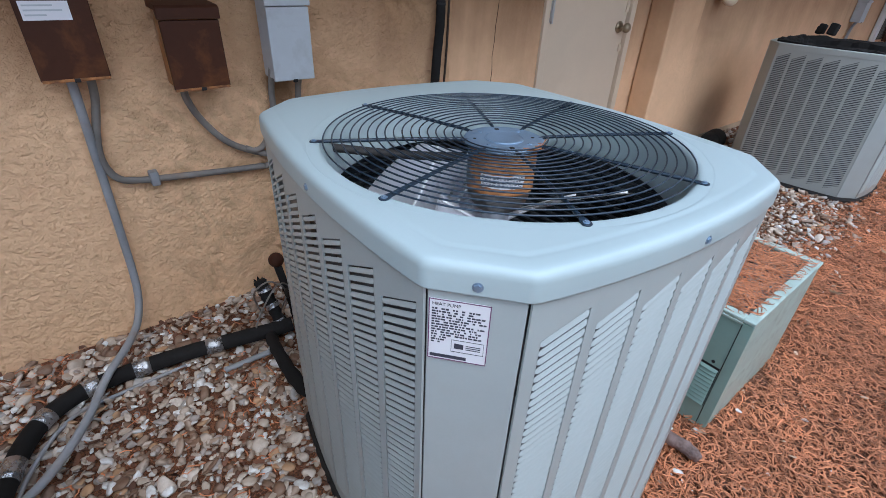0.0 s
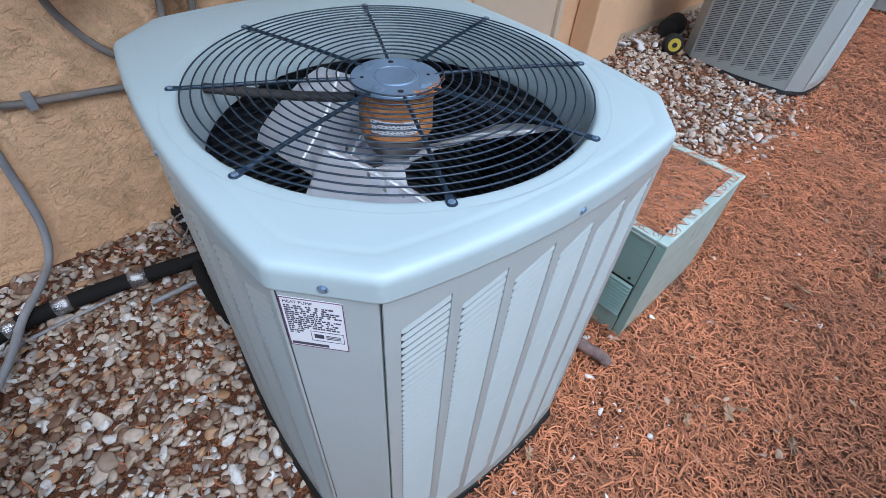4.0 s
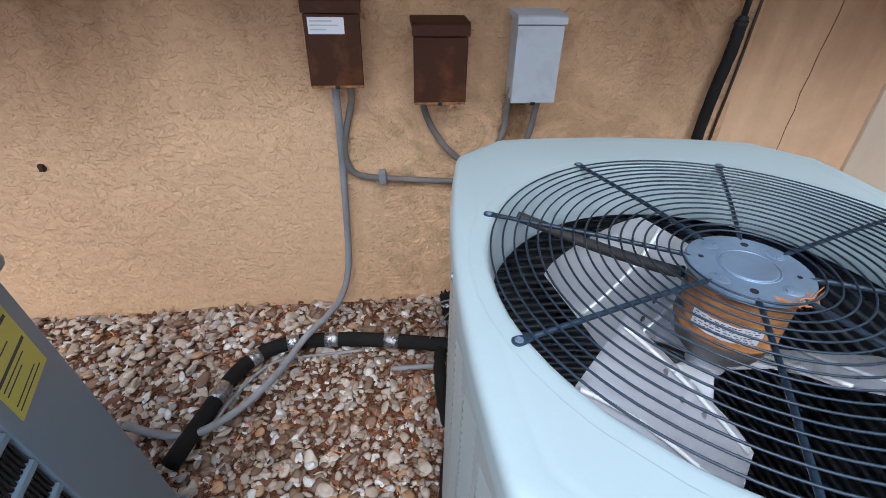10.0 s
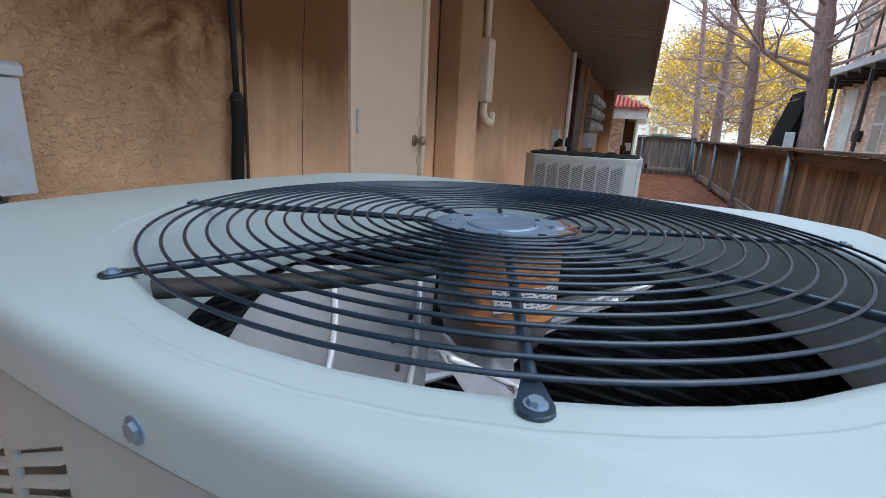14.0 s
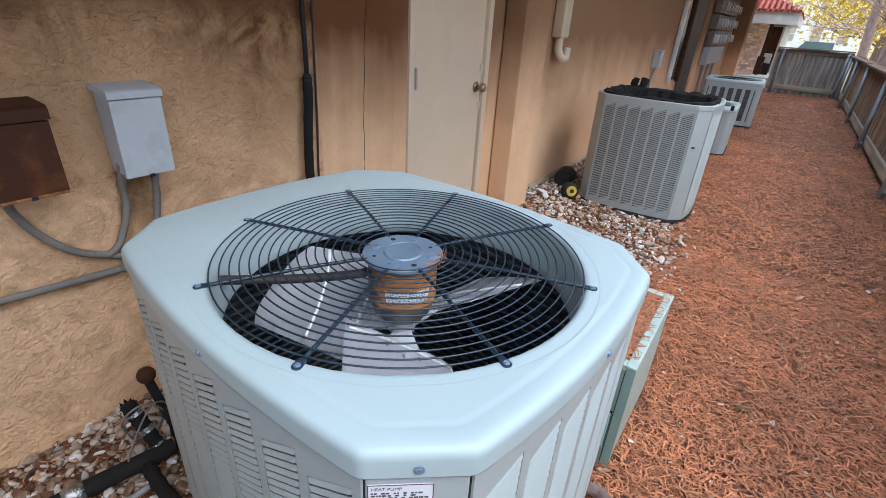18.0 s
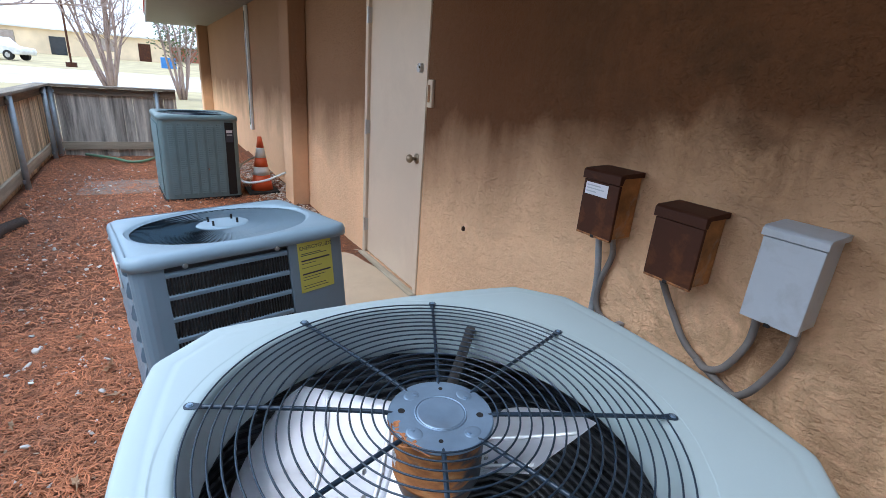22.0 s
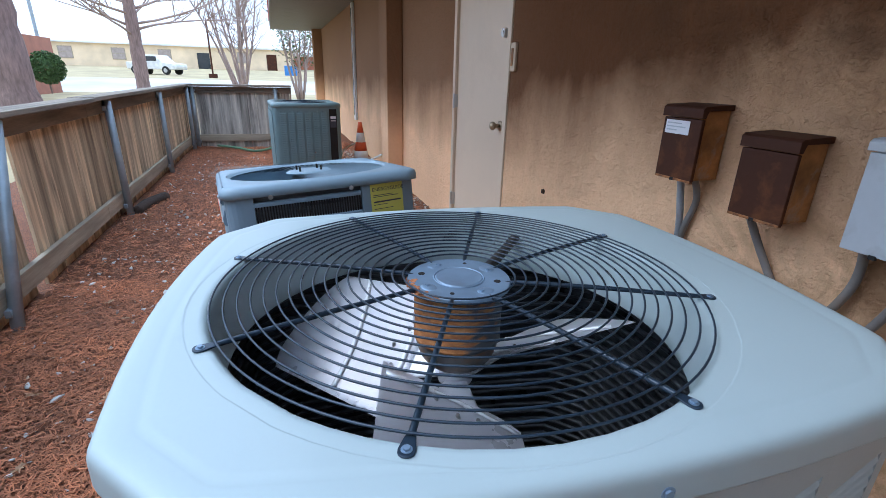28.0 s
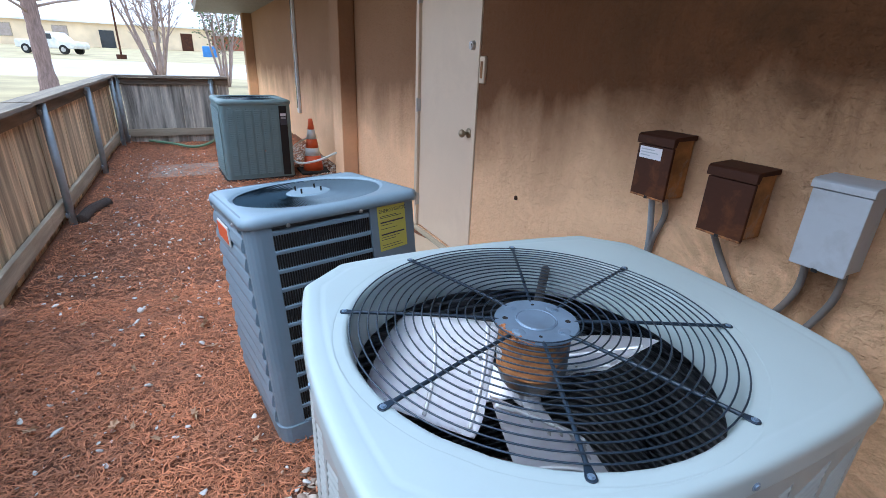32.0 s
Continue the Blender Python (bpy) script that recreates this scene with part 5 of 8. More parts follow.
# doorbell plate beside the second door
kp = tagged(empty("keypad", Matrix.Translation((-2.085, WALL_Y, 1.33))), "beige narrow keypad plate on the wall", "keypad")
part("plate", boxed((-0.03, -0.022, 0), (0.03, 0.0, 0.16)), PVC, kp, bevel=0.006)
part("button_strip", boxed((-0.012, -0.026, 0.03), (0.012, -0.022, 0.13)), RUST, kp, bevel=0.002)
# vent pipe box by the first pilaster
vt = tagged(empty("meter_pipe", Matrix.Translation((3.27, WALL_Y + 0.004, 1.17))), "cream plastic pipe box with a hooked end on the wall", "pipe")
part("box", boxed((-0.07, -0.10, 0.14), (0.07, 0, 0.62)), PVC, vt, bevel=0.02)
bm = bmesh.new()
tube(bm, smooth_path([(0, -0.05, 0.17), (0, -0.05, 0.06), (0.0, -0.08, 0.0), (0.05, -0.1, -0.01), (0.09, -0.09, 0.06)]), 0.032, 12)
part("hook", bm, PVC, vt, smooth=True)
bm = bmesh.new()
cyl(bm, (0.0, -0.04, 0.62), (0.0, -0.04, SOFFIT_Z - 1.18), 0.028, segs=14)
part("riser", bm, PVC, vt, smooth=True)


# ---------- second louvred unit with its top missing ----------
ub = tagged(empty("condenser_unit", pose(3.70, 0.26, 0, 0, 0, 0)), "light grey louvred condenser with its top removed and black debris inside", "condenser")
cabinet(ub, PANEL_PAINT, 0.90, {}, rows=49)
bm = bmesh.new()
loft(bm, [[(x, y, z) for x, y in rounded_plan(g)] for g, z in ((-0.004, 0.895), (0.004, 0.897), (0.005, 0.93), (-0.004, 0.935), (-0.03, 0.93), (-0.03, 0.895))])
part("top_rim", bm, PANEL_PAINT, ub, "pale grey top rim")
rb = random.Random(8)
bm = bmesh.new()
loft(bm, [[(x, y, z) for x, y in outline(g)] for g, z in ((-0.035, 0.90), (-0.03, 0.938), (-0.06, 0.945), (-0.10, 0.925), (-0.12, 0.86))])
for v in bm.verts:
    v.co += Vector((rb.uniform(-1, 1), rb.uniform(-1, 1), rb.uniform(-0.6, 1))) * 0.012
part("foam_seal", bm, FOAM, ub, "torn black foam on the rim")
part("inner_floor", boxed((-0.35, -0.35, 0.62), (0.35, 0.35, 0.63)), COIL, ub)
for x, y, s in ((-0.36, 0.26, 0.07), (-0.30, 0.34, 0.06), (-0.2, 0.38, 0.05), (0.3, -0.36, 0.04)):
    part("debris", boxed((x - s / 2, y - s / 3, 0.93), (x + s / 2, y + s / 3, 0.93 + s), pose(0, 0, 0, 6, 9, 0)), FOAM, ub, "black foam scrap", bevel=0.008)
wall_box("disconnect_box", 6.78, 6.96, 0.92, 1.15, 0.10, BOX_GREY, BOX_GREY, "light grey electrical box low on the wall", lid=0.03)
conduit("conduit", [(6.87, 1.08, 0.93), (6.87, Yc, 0.8), (6.86, Yc, 0.4), (6.83, Yc - 0.05, 0.08)], 0.016, CONDUIT, "grey conduit dropping from the box to the ground")


def sides_filled(pts, n=9):
    """Adds points along the straight stretches of a rounded square."""
    out = []
    for k, p in enumerate(pts):
        out.append(p)
        q = pts[(k + 1) % len(pts)]
        if math.dist(p, q) > 0.15:
            out += [(p[0] + (q[0] - p[0]) * i / n, p[1] + (q[1] - p[1]) * i / n) for i in range(1, n)]
    return out


def plain_condenser(name, m, half, h, mat, top_mat, label, ribs=12, round_=0.06, category="condenser", core=None, wide=0.42):
    """A smaller square condenser with grooved sides, rounded corners and a round top grille."""
    u = tagged(empty(name, m), label, category)

    def plan(g):
        pts = []
        for k in range(4):
            cx, cy = [(1, -1), (1, 1), (-1, 1), (-1, -1)][k]
            for q in range(7):
                a = radians(-90 + 90 * k + 15 * q)
                r = round_ + g
                pts.append((cx * (half - round_) + r * math.cos(a), cy * (half - round_) + r * math.sin(a)))
        return sides_filled(pts)
    bm = bmesh.new()
    loft(bm, [[(x, y, z) for x, y in plan(g)] for g, z in ((0, 0.03), (0, h - 0.05))], True, True)
    part("body", bm, core or mat, u, smooth=False)
    bm = bmesh.new()
    loft(bm, [[(x, y, z) for x, y in plan(g)] for g, z in ((0.0, -0.02), (0.012, -0.02), (0.012, 0.03), (-0.01, 0.032))], True, True)
    part("base_pan", bm, BLACK, u)
    like = plan(0)
    bm = bmesh.new()
    loft(bm, [[(x, y, z) for x, y in plan(g)] for g, z in ((0.004, h - 0.055), (0.01, h - 0.05), (0.01, h - 0.018), (-0.004, h - 0.004), (-0.02, h))] + [[(x, y, z) for x, y in ring_plan(half * r, like)] for r, z in ((0.90, h), (0.87, h - 0.006), (0.85, h - 0.03))])
    part("cover", bm, top_mat, u, smooth=True)
    bm = bmesh.new()
    cyl(bm, (0, 0, h - 0.04), (0, 0, h - 0.034), half * 0.86, segs=40)
    part("fan_well", bm, COIL, u, "dark fan opening")
    if core:
        for k in range(4):
            rot = Matrix.Rotation(k * math.pi / 2, 4, 'Z')
            bm = bmesh.new()
            pts = [(half - round_ - 0.02, -half), (half - round_, -half)] + [(half - round_ + round_ * math.cos(radians(a)), -half + round_ + round_ * math.sin(radians(a))) for a in (-72, -54, -36, -18)] + [(half, -half + round_), (half, -half + round_ + 0.02)]
            loop = [(x * 1.006, y * 1.006) for x, y in pts] + [(x * 0.97, y * 0.97) for x, y in pts[::-1]]
            loft(bm, [[tuple(rot @ Vector((x, y, z))) for x, y in loop] for z in (0.03, h - 0.05)], True, True)
            part("corner_post", bm, mat, u)
            part("lower_band", boxed((-half + round_, -half - 0.005, 0.03), (half - round_, -half + 0.003, 0.10), rot), mat, u)
            part("upper_band", boxed((-half + round_, -half - 0.005, h - 0.13), (half - round_, -half + 0.003, h - 0.05), rot), mat, u)
    for i in range(7):
        r = half * (0.15 + 0.1 * i)
        bm = bmesh.new()
        tube(bm, [(r * math.cos(2 * math.pi * q / 48), r * math.sin(2 * math.pi * q / 48), h - 0.004) for q in range(48)], 0.003, 5, closed=True)
        part("ring", bm, WIRE, u)
    for k in range(4):
        rot = Matrix.Rotation(k * math.pi / 2, 4, 'Z')
        L = half - round_
        for q in range(ribs):
            x = -L + (q + 0.5) * 2 * L / ribs
            bm = boxed((x - L / ribs * wide, -half - 0.006, 0.06), (x + L / ribs * wide, -half + 0.002, h - 0.09), rot)
            part("slat", bm, mat, u, bevel=0.003, segs=1)
    return u


plain_condenser("condenser_unit", pose(6.57, 0.29, 0, 0, 0, 2), 0.375, 0.60, PANEL_PAINT, COVER_PAINT, "small pale grey condenser with ribbed sides and a cream lid", 10, 0.09)
plain_condenser("condenser_unit", pose(9.22, 0.25, 0, 0, 0, 2), 0.43, 0.73, PANEL_PAINT, COVER_PAINT, "pale green-grey condenser with tall dark side openings", 6, core=COIL, wide=0.40)

# dark teal unit at the west end
ud = plain_condenser("condenser_unit", pose(-5.86, 0.09, 0, 0, 0, 4), 0.40, 0.95, D_PAINT, D_PAINT, "dark teal condenser with finely louvred sides", 7)


rot_d = Matrix.Rotation(math.pi / 2, 4, 'Z')
for k in (0, 1):
    rot = Matrix.Rotation(k * math.pi / 2, 4, 'Z')
    V, F = [], []
    for q in range(7):
        x = -0.34 + (q + 0.5) * 0.68 / 7
        if k == 1 and q > 5:
            continue
        for e in range(36):
            z = 0.085 + e * 0.0212
            o = len(V)
            V += [tuple(rot @ Vector(p)) for p in ((x - 0.036, -0.4065, z + 0.013), (x + 0.036, -0.4065, z + 0.013), (x + 0.036, -0.4125, z), (x - 0.036, -0.4125, z), (x + 0.036, -0.4065, z), (x - 0.036, -0.4065, z))]
            F += [tuple(o + w for w in f) for f in ((0, 3, 2, 1), (3, 5, 4, 2), (0, 5, 3), (1, 2, 4))]
    me = bpy.data.meshes.new("louvre_sheet")
    me.from_pydata(V, [], F)
    tagged(from_mesh("louvre_sheet", me, D_PAINT, ud, "fine pressed louvres"), kind="stuff")
part("service_panel", boxed((0.255, -0.409, 0.05), (0.345, -0.399, 0.88), rot_d), BLACK, ud, "darker service panel", bevel=0.002)
dl = part("rating_label", boxed((0.262, -0.4105, 0.66), (0.338, -0.409, 0.80), rot_d), INK, ud, "black label with a white heading")
part("label_bar", boxed((0.268, -0.4115, 0.765), (0.332, -0.4105, 0.795), rot_d), WHITE_LABEL, dl)
part("label_bar", boxed((0.272, -0.4115, 0.735), (0.328, -0.4105, 0.748), rot_d), BOX_GREY, dl)
bm = bmesh.new()
screw(bm, rot_d @ Vector((0.06, -0.407, 0.36)), rot_d @ Vector((0, -1, 0)), 0.008)
part("screw", bm, STEEL, ud)


# ---------- slate blue condenser with open wire sides ----------
def make_c_unit():
    half, h = 0.346, 0.922
    u = tagged(empty("condenser_unit", pose(-1.326, -0.089, -0.004, 2.4, -5.4, 7)), "tilted slate blue condenser with stamped top grille and yellow energy label", "condenser")

    def plan(g, r=0.05):
        pts = []
        for k in range(4):
            cx, cy = [(1, -1), (1, 1), (-1, 1), (-1, -1)][k]
            for q in range(6):
                a = radians(-90 + 90 * k + 18 * q)
                pts.append((cx * (half - r) + (r + g) * math.cos(a), cy * (half - r) + (r + g) * math.sin(a)))
        return sides_filled(pts)
    like = plan(0)
    bm = bmesh.new()
    loops = [[(x, y, z) for x, y in plan(g)] for g, z in ((0.0, h - 0.042), (0.011, h - 0.042), (0.012, h - 0.024), (0.006, h - 0.009), (-0.010, h - 0.002), (-0.026, h))]
    loops += [[(x, y, z) for x, y in ring_plan(half * r, like)] for r, z in ((0.93, h), (0.915, h - 0.003), (0.90, h - 0.007), (0.885, h - 0.009))]
    loft(bm, loops)
    part("cover", bm, C_TOP, u, "blue-grey stamped steel cover", smooth=True)
    # stamped radial vanes, tilted, dished towards the hub
    nb = 84
    bm = bmesh.new()
    for q in range(nb):
        a = 2 * math.pi * q / nb
        up, dn = [], []
        for i, (r, z) in enumerate(((0.085, h - 0.006), (0.15, h - 0.012), (0.22, h - 0.013), (half * 0.89, h - 0.009))):
            b = a - 0.05 * i
            t = (-math.sin(b), math.cos(b))
            w = 0.0045 + 0.028 * r
            up.append(bm.verts.new((r * math.cos(b) + t[0] * w, r * math.sin(b) + t[1] * w, z)))
            dn.append(bm.verts.new((r * math.cos(b) - t[0] * w, r * math.sin(b) - t[1] * w, z - 0.55 * w - 0.002)))
        for i in range(3):
            bm.faces.new((up[i], dn[i], dn[i + 1], up[i + 1]))
    bmesh.ops.solidify(bm, geom=bm.faces[:], thickness=0.0016)
    tagged(part("stamped_grille", bm, C_TOP, u, "stamped radial blades"), kind="stuff")
    bm = bmesh.new()
    cyl(bm, (0, 0, h - 0.012), (0, 0, h - 0.002), 0.10, 0.085, segs=40)
    hub = part("hub", bm, C_TOP, u, bevel=0.003)
    for q in range(4):
        a = radians(45 + 90 * q)
        bm = bmesh.new()
        cyl(bm, (0.06 * math.cos(a), 0.06 * math.sin(a), h - 0.004), (0.06 * math.cos(a), 0.06 * math.sin(a), h + 0.016), 0.004, segs=8)
        part("bolt", bm, BLACK, hub)
    bm = bmesh.new()
    cyl(bm, (0, 0, h - 0.10), (0, 0, h - 0.09), half * 0.9, segs=40)
    part("fan_well", bm, COIL, u, "dark fan opening")
    # coil block and posts
    inner = [[(x, y, z) for x, y in plan(-0.045, 0.12)] for z in (0.05, h - 0.04)]
    bm = bmesh.new()
    loft(bm, inner, True, True)
    part("coil", bm, material("coil_fins", (0.20, 0.21, 0.22), 0.45, metal=0.5, dark=0.6, light=1.3, coarse=6, stretch=(1, 1, 40)), u, "grey finned coil")
    bm = bmesh.new()
    loft(bm, [[(x, y, z) for x, y in plan(g)] for g, z in ((-0.02, -0.05), (0.008, -0.05), (0.008, 0.06), (-0.01, 0.062))], True, True)
    part("base_pan", bm, C_PAINT, u)
    for k in range(4):
        if k == 1:
            continue
        rot = Matrix.Rotation(k * math.pi / 2, 4, 'Z')
        bm = bmesh.new()
        pts = [(half - 0.09, -half), (half - 0.05, -half)] + [(half - 0.05 + 0.05 * math.cos(radians(a)), -half + 0.05 + 0.05 * math.sin(radians(a))) for a in (-72, -54, -36, -18)] + [(half, -half + 0.05), (half, -half + 0.09)]
        inn = [(x - 0.012 if x > half - 0.06 else x, y + 0.012 if y < -half + 0.06 else y) for x, y in pts]
        loop = pts + inn[::-1]
        loft(bm, [[tuple(rot @ Vector((x, y, z))) for x, y in loop] for z in (0.03, h - 0.04)], True, True)
        part("corner_post", bm, C_PAINT, u)
    # east face: wide panel with the label; louvred rows with upright wires
    def face(k, x0, x1, wires, panel=None):
        rot = Matrix.Rotation(k * math.pi / 2, 4, 'Z')
        n = 11
        step = (h - 0.13) / n
        for q in range(n + 1):
            z = 0.06 + q * step
            bm = bmesh.new()
            if wires:
                prof = [(-half, z + 0.009), (-half - 0.004, z + 0.005), (-half - 0.004, z - 0.006), (-half + 0.008, z - 0.009), (-half + 0.008, z + 0.010)]
            else:
                prof = [(-half + 0.006, z + step * 0.97), (-half - 0.004, z + step * 0.80), (-half - 0.011, z + step * 0.45), (-half - 0.011, z + step * 0.22), (-half - 0.004, z + step * 0.10), (-half + 0.010, z + step * 0.06)]
            loft(bm, [[tuple(rot @ Vector((x, y, zz))) for y, zz in prof] for x in (x0, x1)], True, True)
            part("slat", bm, C_PAINT, u)
        if wires:
            m_ = 40
            bm = bmesh.new()
            for q in range(m_):
                x = x0 + (q + 0.5) * (x1 - x0) / m_
                box(bm, (x - 0.0022, -half + 0.001, 0.06), (x + 0.0022, -half + 0.005, h - 0.07), rot)
            tagged(part("wire_guard", bm, BLACK, u, "black upright guard bars"), kind="stuff")
        if panel:
            part("service_panel", boxed((0, -0.003, 0.05), (0.21, 0.010, h - 0.043), KINK), C_PAINT, u, "slate blue service panel", bevel=0.003)
            part("corner_panel", boxed((0.205, 0.004, 0.05), (0.218, 0.085, h - 0.043), KINK), C_PAINT, u, bevel=0.003)
    KINK = Matrix.Rotation(math.pi / 2, 4, 'Z') @ Matrix.Translation((0.12, -half, 0)) @ Matrix.Rotation(radians(8), 4, 'Z')
    face(1, -half + 0.09, 0.116, True, True)
    face(0, -half + 0.055, half - 0.055, False)
    face(2, -half + 0.09, half - 0.09, True)
    face(3, -half + 0.055, half - 0.055, False)
    # yellow label on the service panel
    rot = KINK @ Matrix.Translation((-0.142, half, 0.021))
    lab = part("energy_label", boxed((0.175, -half - 0.005, 0.67), (0.31, -half - 0.0035, 0.855), rot), YELLOW, u, "yellow energy guide label")
    bm = bmesh.new()
    for z, t, f in ((0.842, 0.0012, 0.7), (0.836, 0.0012, 0.9), (0.815, 0.0028, 1), (0.806, 0.001, 0.5), (0.79, 0.001, 0.7), (0.765, 0.0028, 1), (0.755, 0.001, 0.8), (0.745, 0.001, 0.6), (0.722, 0.001, 0.8), (0.712, 0.001, 0.9)):
        z -= 0.03
        box(bm, (0.185, -half - 0.0056, z), (0.185 + 0.115 * f, -half - 0.005, z + t * 2), rot)
    part("print_line", bm, INK, lab)
    cu = bpy.data.curves.new("heading", 'FONT')
    cu.body, cu.size, cu.extrude = "ENERGYGUIDE", 0.0200, 0.0003
    cu.materials.append(INK)
    tx = new("heading", cu)
    tx.parent = lab
    tx.matrix_local = rot @ pose(0.181, -half - 0.0052, 0.828, 90)
    # red maker's badge on the south face
    bd = part("badge", boxed((-0.14, -half - 0.016, 0.76), (0.08, -half - 0.008, 0.84)), WHITE_BAND, u, "red and white maker's badge", bevel=0.006)
    part("badge_face", boxed((-0.132, -half - 0.018, 0.768), (0.072, -half - 0.0155, 0.832)), ORANGE, bd, bevel=0.004)
    for k, x in ((0, -0.2), (0, 0.2), (1, -0.2), (1, 0.08)):
        r2 = Matrix.Rotation(k * math.pi / 2, 4, 'Z')
        bm = bmesh.new()
        screw(bm, r2 @ Vector((x, -half - 0.013, h - 0.045)), r2 @ Vector((0, -1, 0)), 0.006)
        part("screw", bm, STEEL, u)
    return u


make_c_unit()


# ---------- old green condenser lying low beside the heat pump ----------
def make_green():
    x0, x1, y0, y1, h = 0.675, 1.235, -0.405, 0.42, 0.448
    u = tagged(empty("old_condenser", Matrix.Translation((x0, y0, 0))), "low faded green metal condenser topped with wire mesh and pine straw", "condenser")
    w, d = x1 - x0, y1 - y0
    worn = material("worn_white_rim", (0.43, 0.54, 0.49), 0.5, dark=0.8, coarse=14, dirt=(0.25, 0.32, 0.28), dirt_scale=16, dirt_amount=0.7)
    for nm, lo, hi in (("south_panel", (0, 0, -0.01), (w, 0.012, h)), ("north_panel", (0.012, d - 0.012, -0.01), (w, d, h)), ("east_panel", (w - 0.012, 0.0125, -0.01), (w, d - 0.0125, h))):
        part(nm, boxed(lo, hi), worn if nm == "south_panel" else GREEN_BOX, u, bevel=0.003)
    wp = part("west_panel", boxed((0, 0.0125, -0.01), (0.012, d, h - 0.003)), GREEN_BOX, u, "green panel with a louvred vent", bevel=0.003)
    part("vent_backing", boxed((-0.0015, 0.030, 0.095), (-0.0005, 0.34, 0.258)), BLACK, wp)
    for q in range(10):
        z = 0.098 + q * 0.0158
        bm = bmesh.new()
        loft(bm, [[(-0.002, y, z + 0.0095), (-0.009, y, z + 0.002), (-0.009, y, z), (-0.001, y, z + 0.007)] for y in (0.032, 0.34)], True, True)
        part("slat", bm, GREEN_BOX, wp)
    part("corner_post", boxed((-0.003, -0.0035, -0.01), (0.003, 0.026, h - 0.002)), GREEN_BOX, u, "green corner strip", bevel=0.001)
    part("seam", boxed((-0.0012, 0.0262, 0.0), (0.0, 0.0285, h - 0.01)), BLACK, wp)
    bm = bmesh.new()
    screw(bm, (-0.001, 0.055, 0.272), (-1, 0, 0), 0.004)
    part("screw", bm, BLACK, wp)
    part("top_lip", boxed((-0.006, 0.028, h - 0.008), (0.012, d, h - 0.001)), worn, wp, "pale bent lip", bevel=0.001)
    # rim, lid and mesh
    bm = bmesh.new()
    box(bm, (-0.004, -0.004, h), (w + 0.004, 0.03, h + 0.012))
    box(bm, (w - 0.03, 0.03, h), (w + 0.004, 0.615, h + 0.012))
    box(bm, (-0.004, 0.03, h), (0.03, 0.615, h + 0.012))
    part("rim", bm, worn, u, "pale worn metal rim", bevel=0.003)
    part("lid", boxed((-0.004, 0.615, h), (w + 0.004, d + 0.004, h + 0.014)), worn, u, "pale green metal lid", bevel=0.004)
    bm = bmesh.new()
    for q in range(30):
        x = 0.03 + (w - 0.06) * q / 29
        box(bm, (x - 0.0012, 0.03, h - 0.004), (x + 0.0012, 0.615, h - 0.0016))
    for q in range(24):
        y = 0.03 + 0.585 * q / 23
        box(bm, (0.03, y - 0.0012, h - 0.0014), (w - 0.03, y + 0.0012, h + 0.001))
    tagged(part("wire_mesh", bm, TAPE, u, "bent grey wire mesh"), kind="stuff")
    part("coil_top", boxed((0.02, 0.02, h - 0.06), (w - 0.02, 0.61, h - 0.05)), material("grey_fins", (0.30, 0.33, 0.36), 0.5, metal=0.4, coarse=10, dirt=(0.22, 0.14, 0.10), dirt_scale=8, dirt_amount=0.5), u, "grey fins under the mesh")


make_green()
bm = bmesh.new()
tube(bm, smooth_path([(0.53, -0.29, 0.03), (0.524, -0.36, 0.036), (0.535, -0.41, 0.034), (0.53, -0.456, 0.03)], 4), 0.022, 9, radii=[0.015, 0.019, 0.021, 0.022, 0.021, 0.022, 0.020, 0.021, 0.022, 0.020, 0.021, 0.019, 0.014])
tagged(part("dead_branch", bm, BARK, smooth=True), "short broken branch lying on pine straw", "branch")


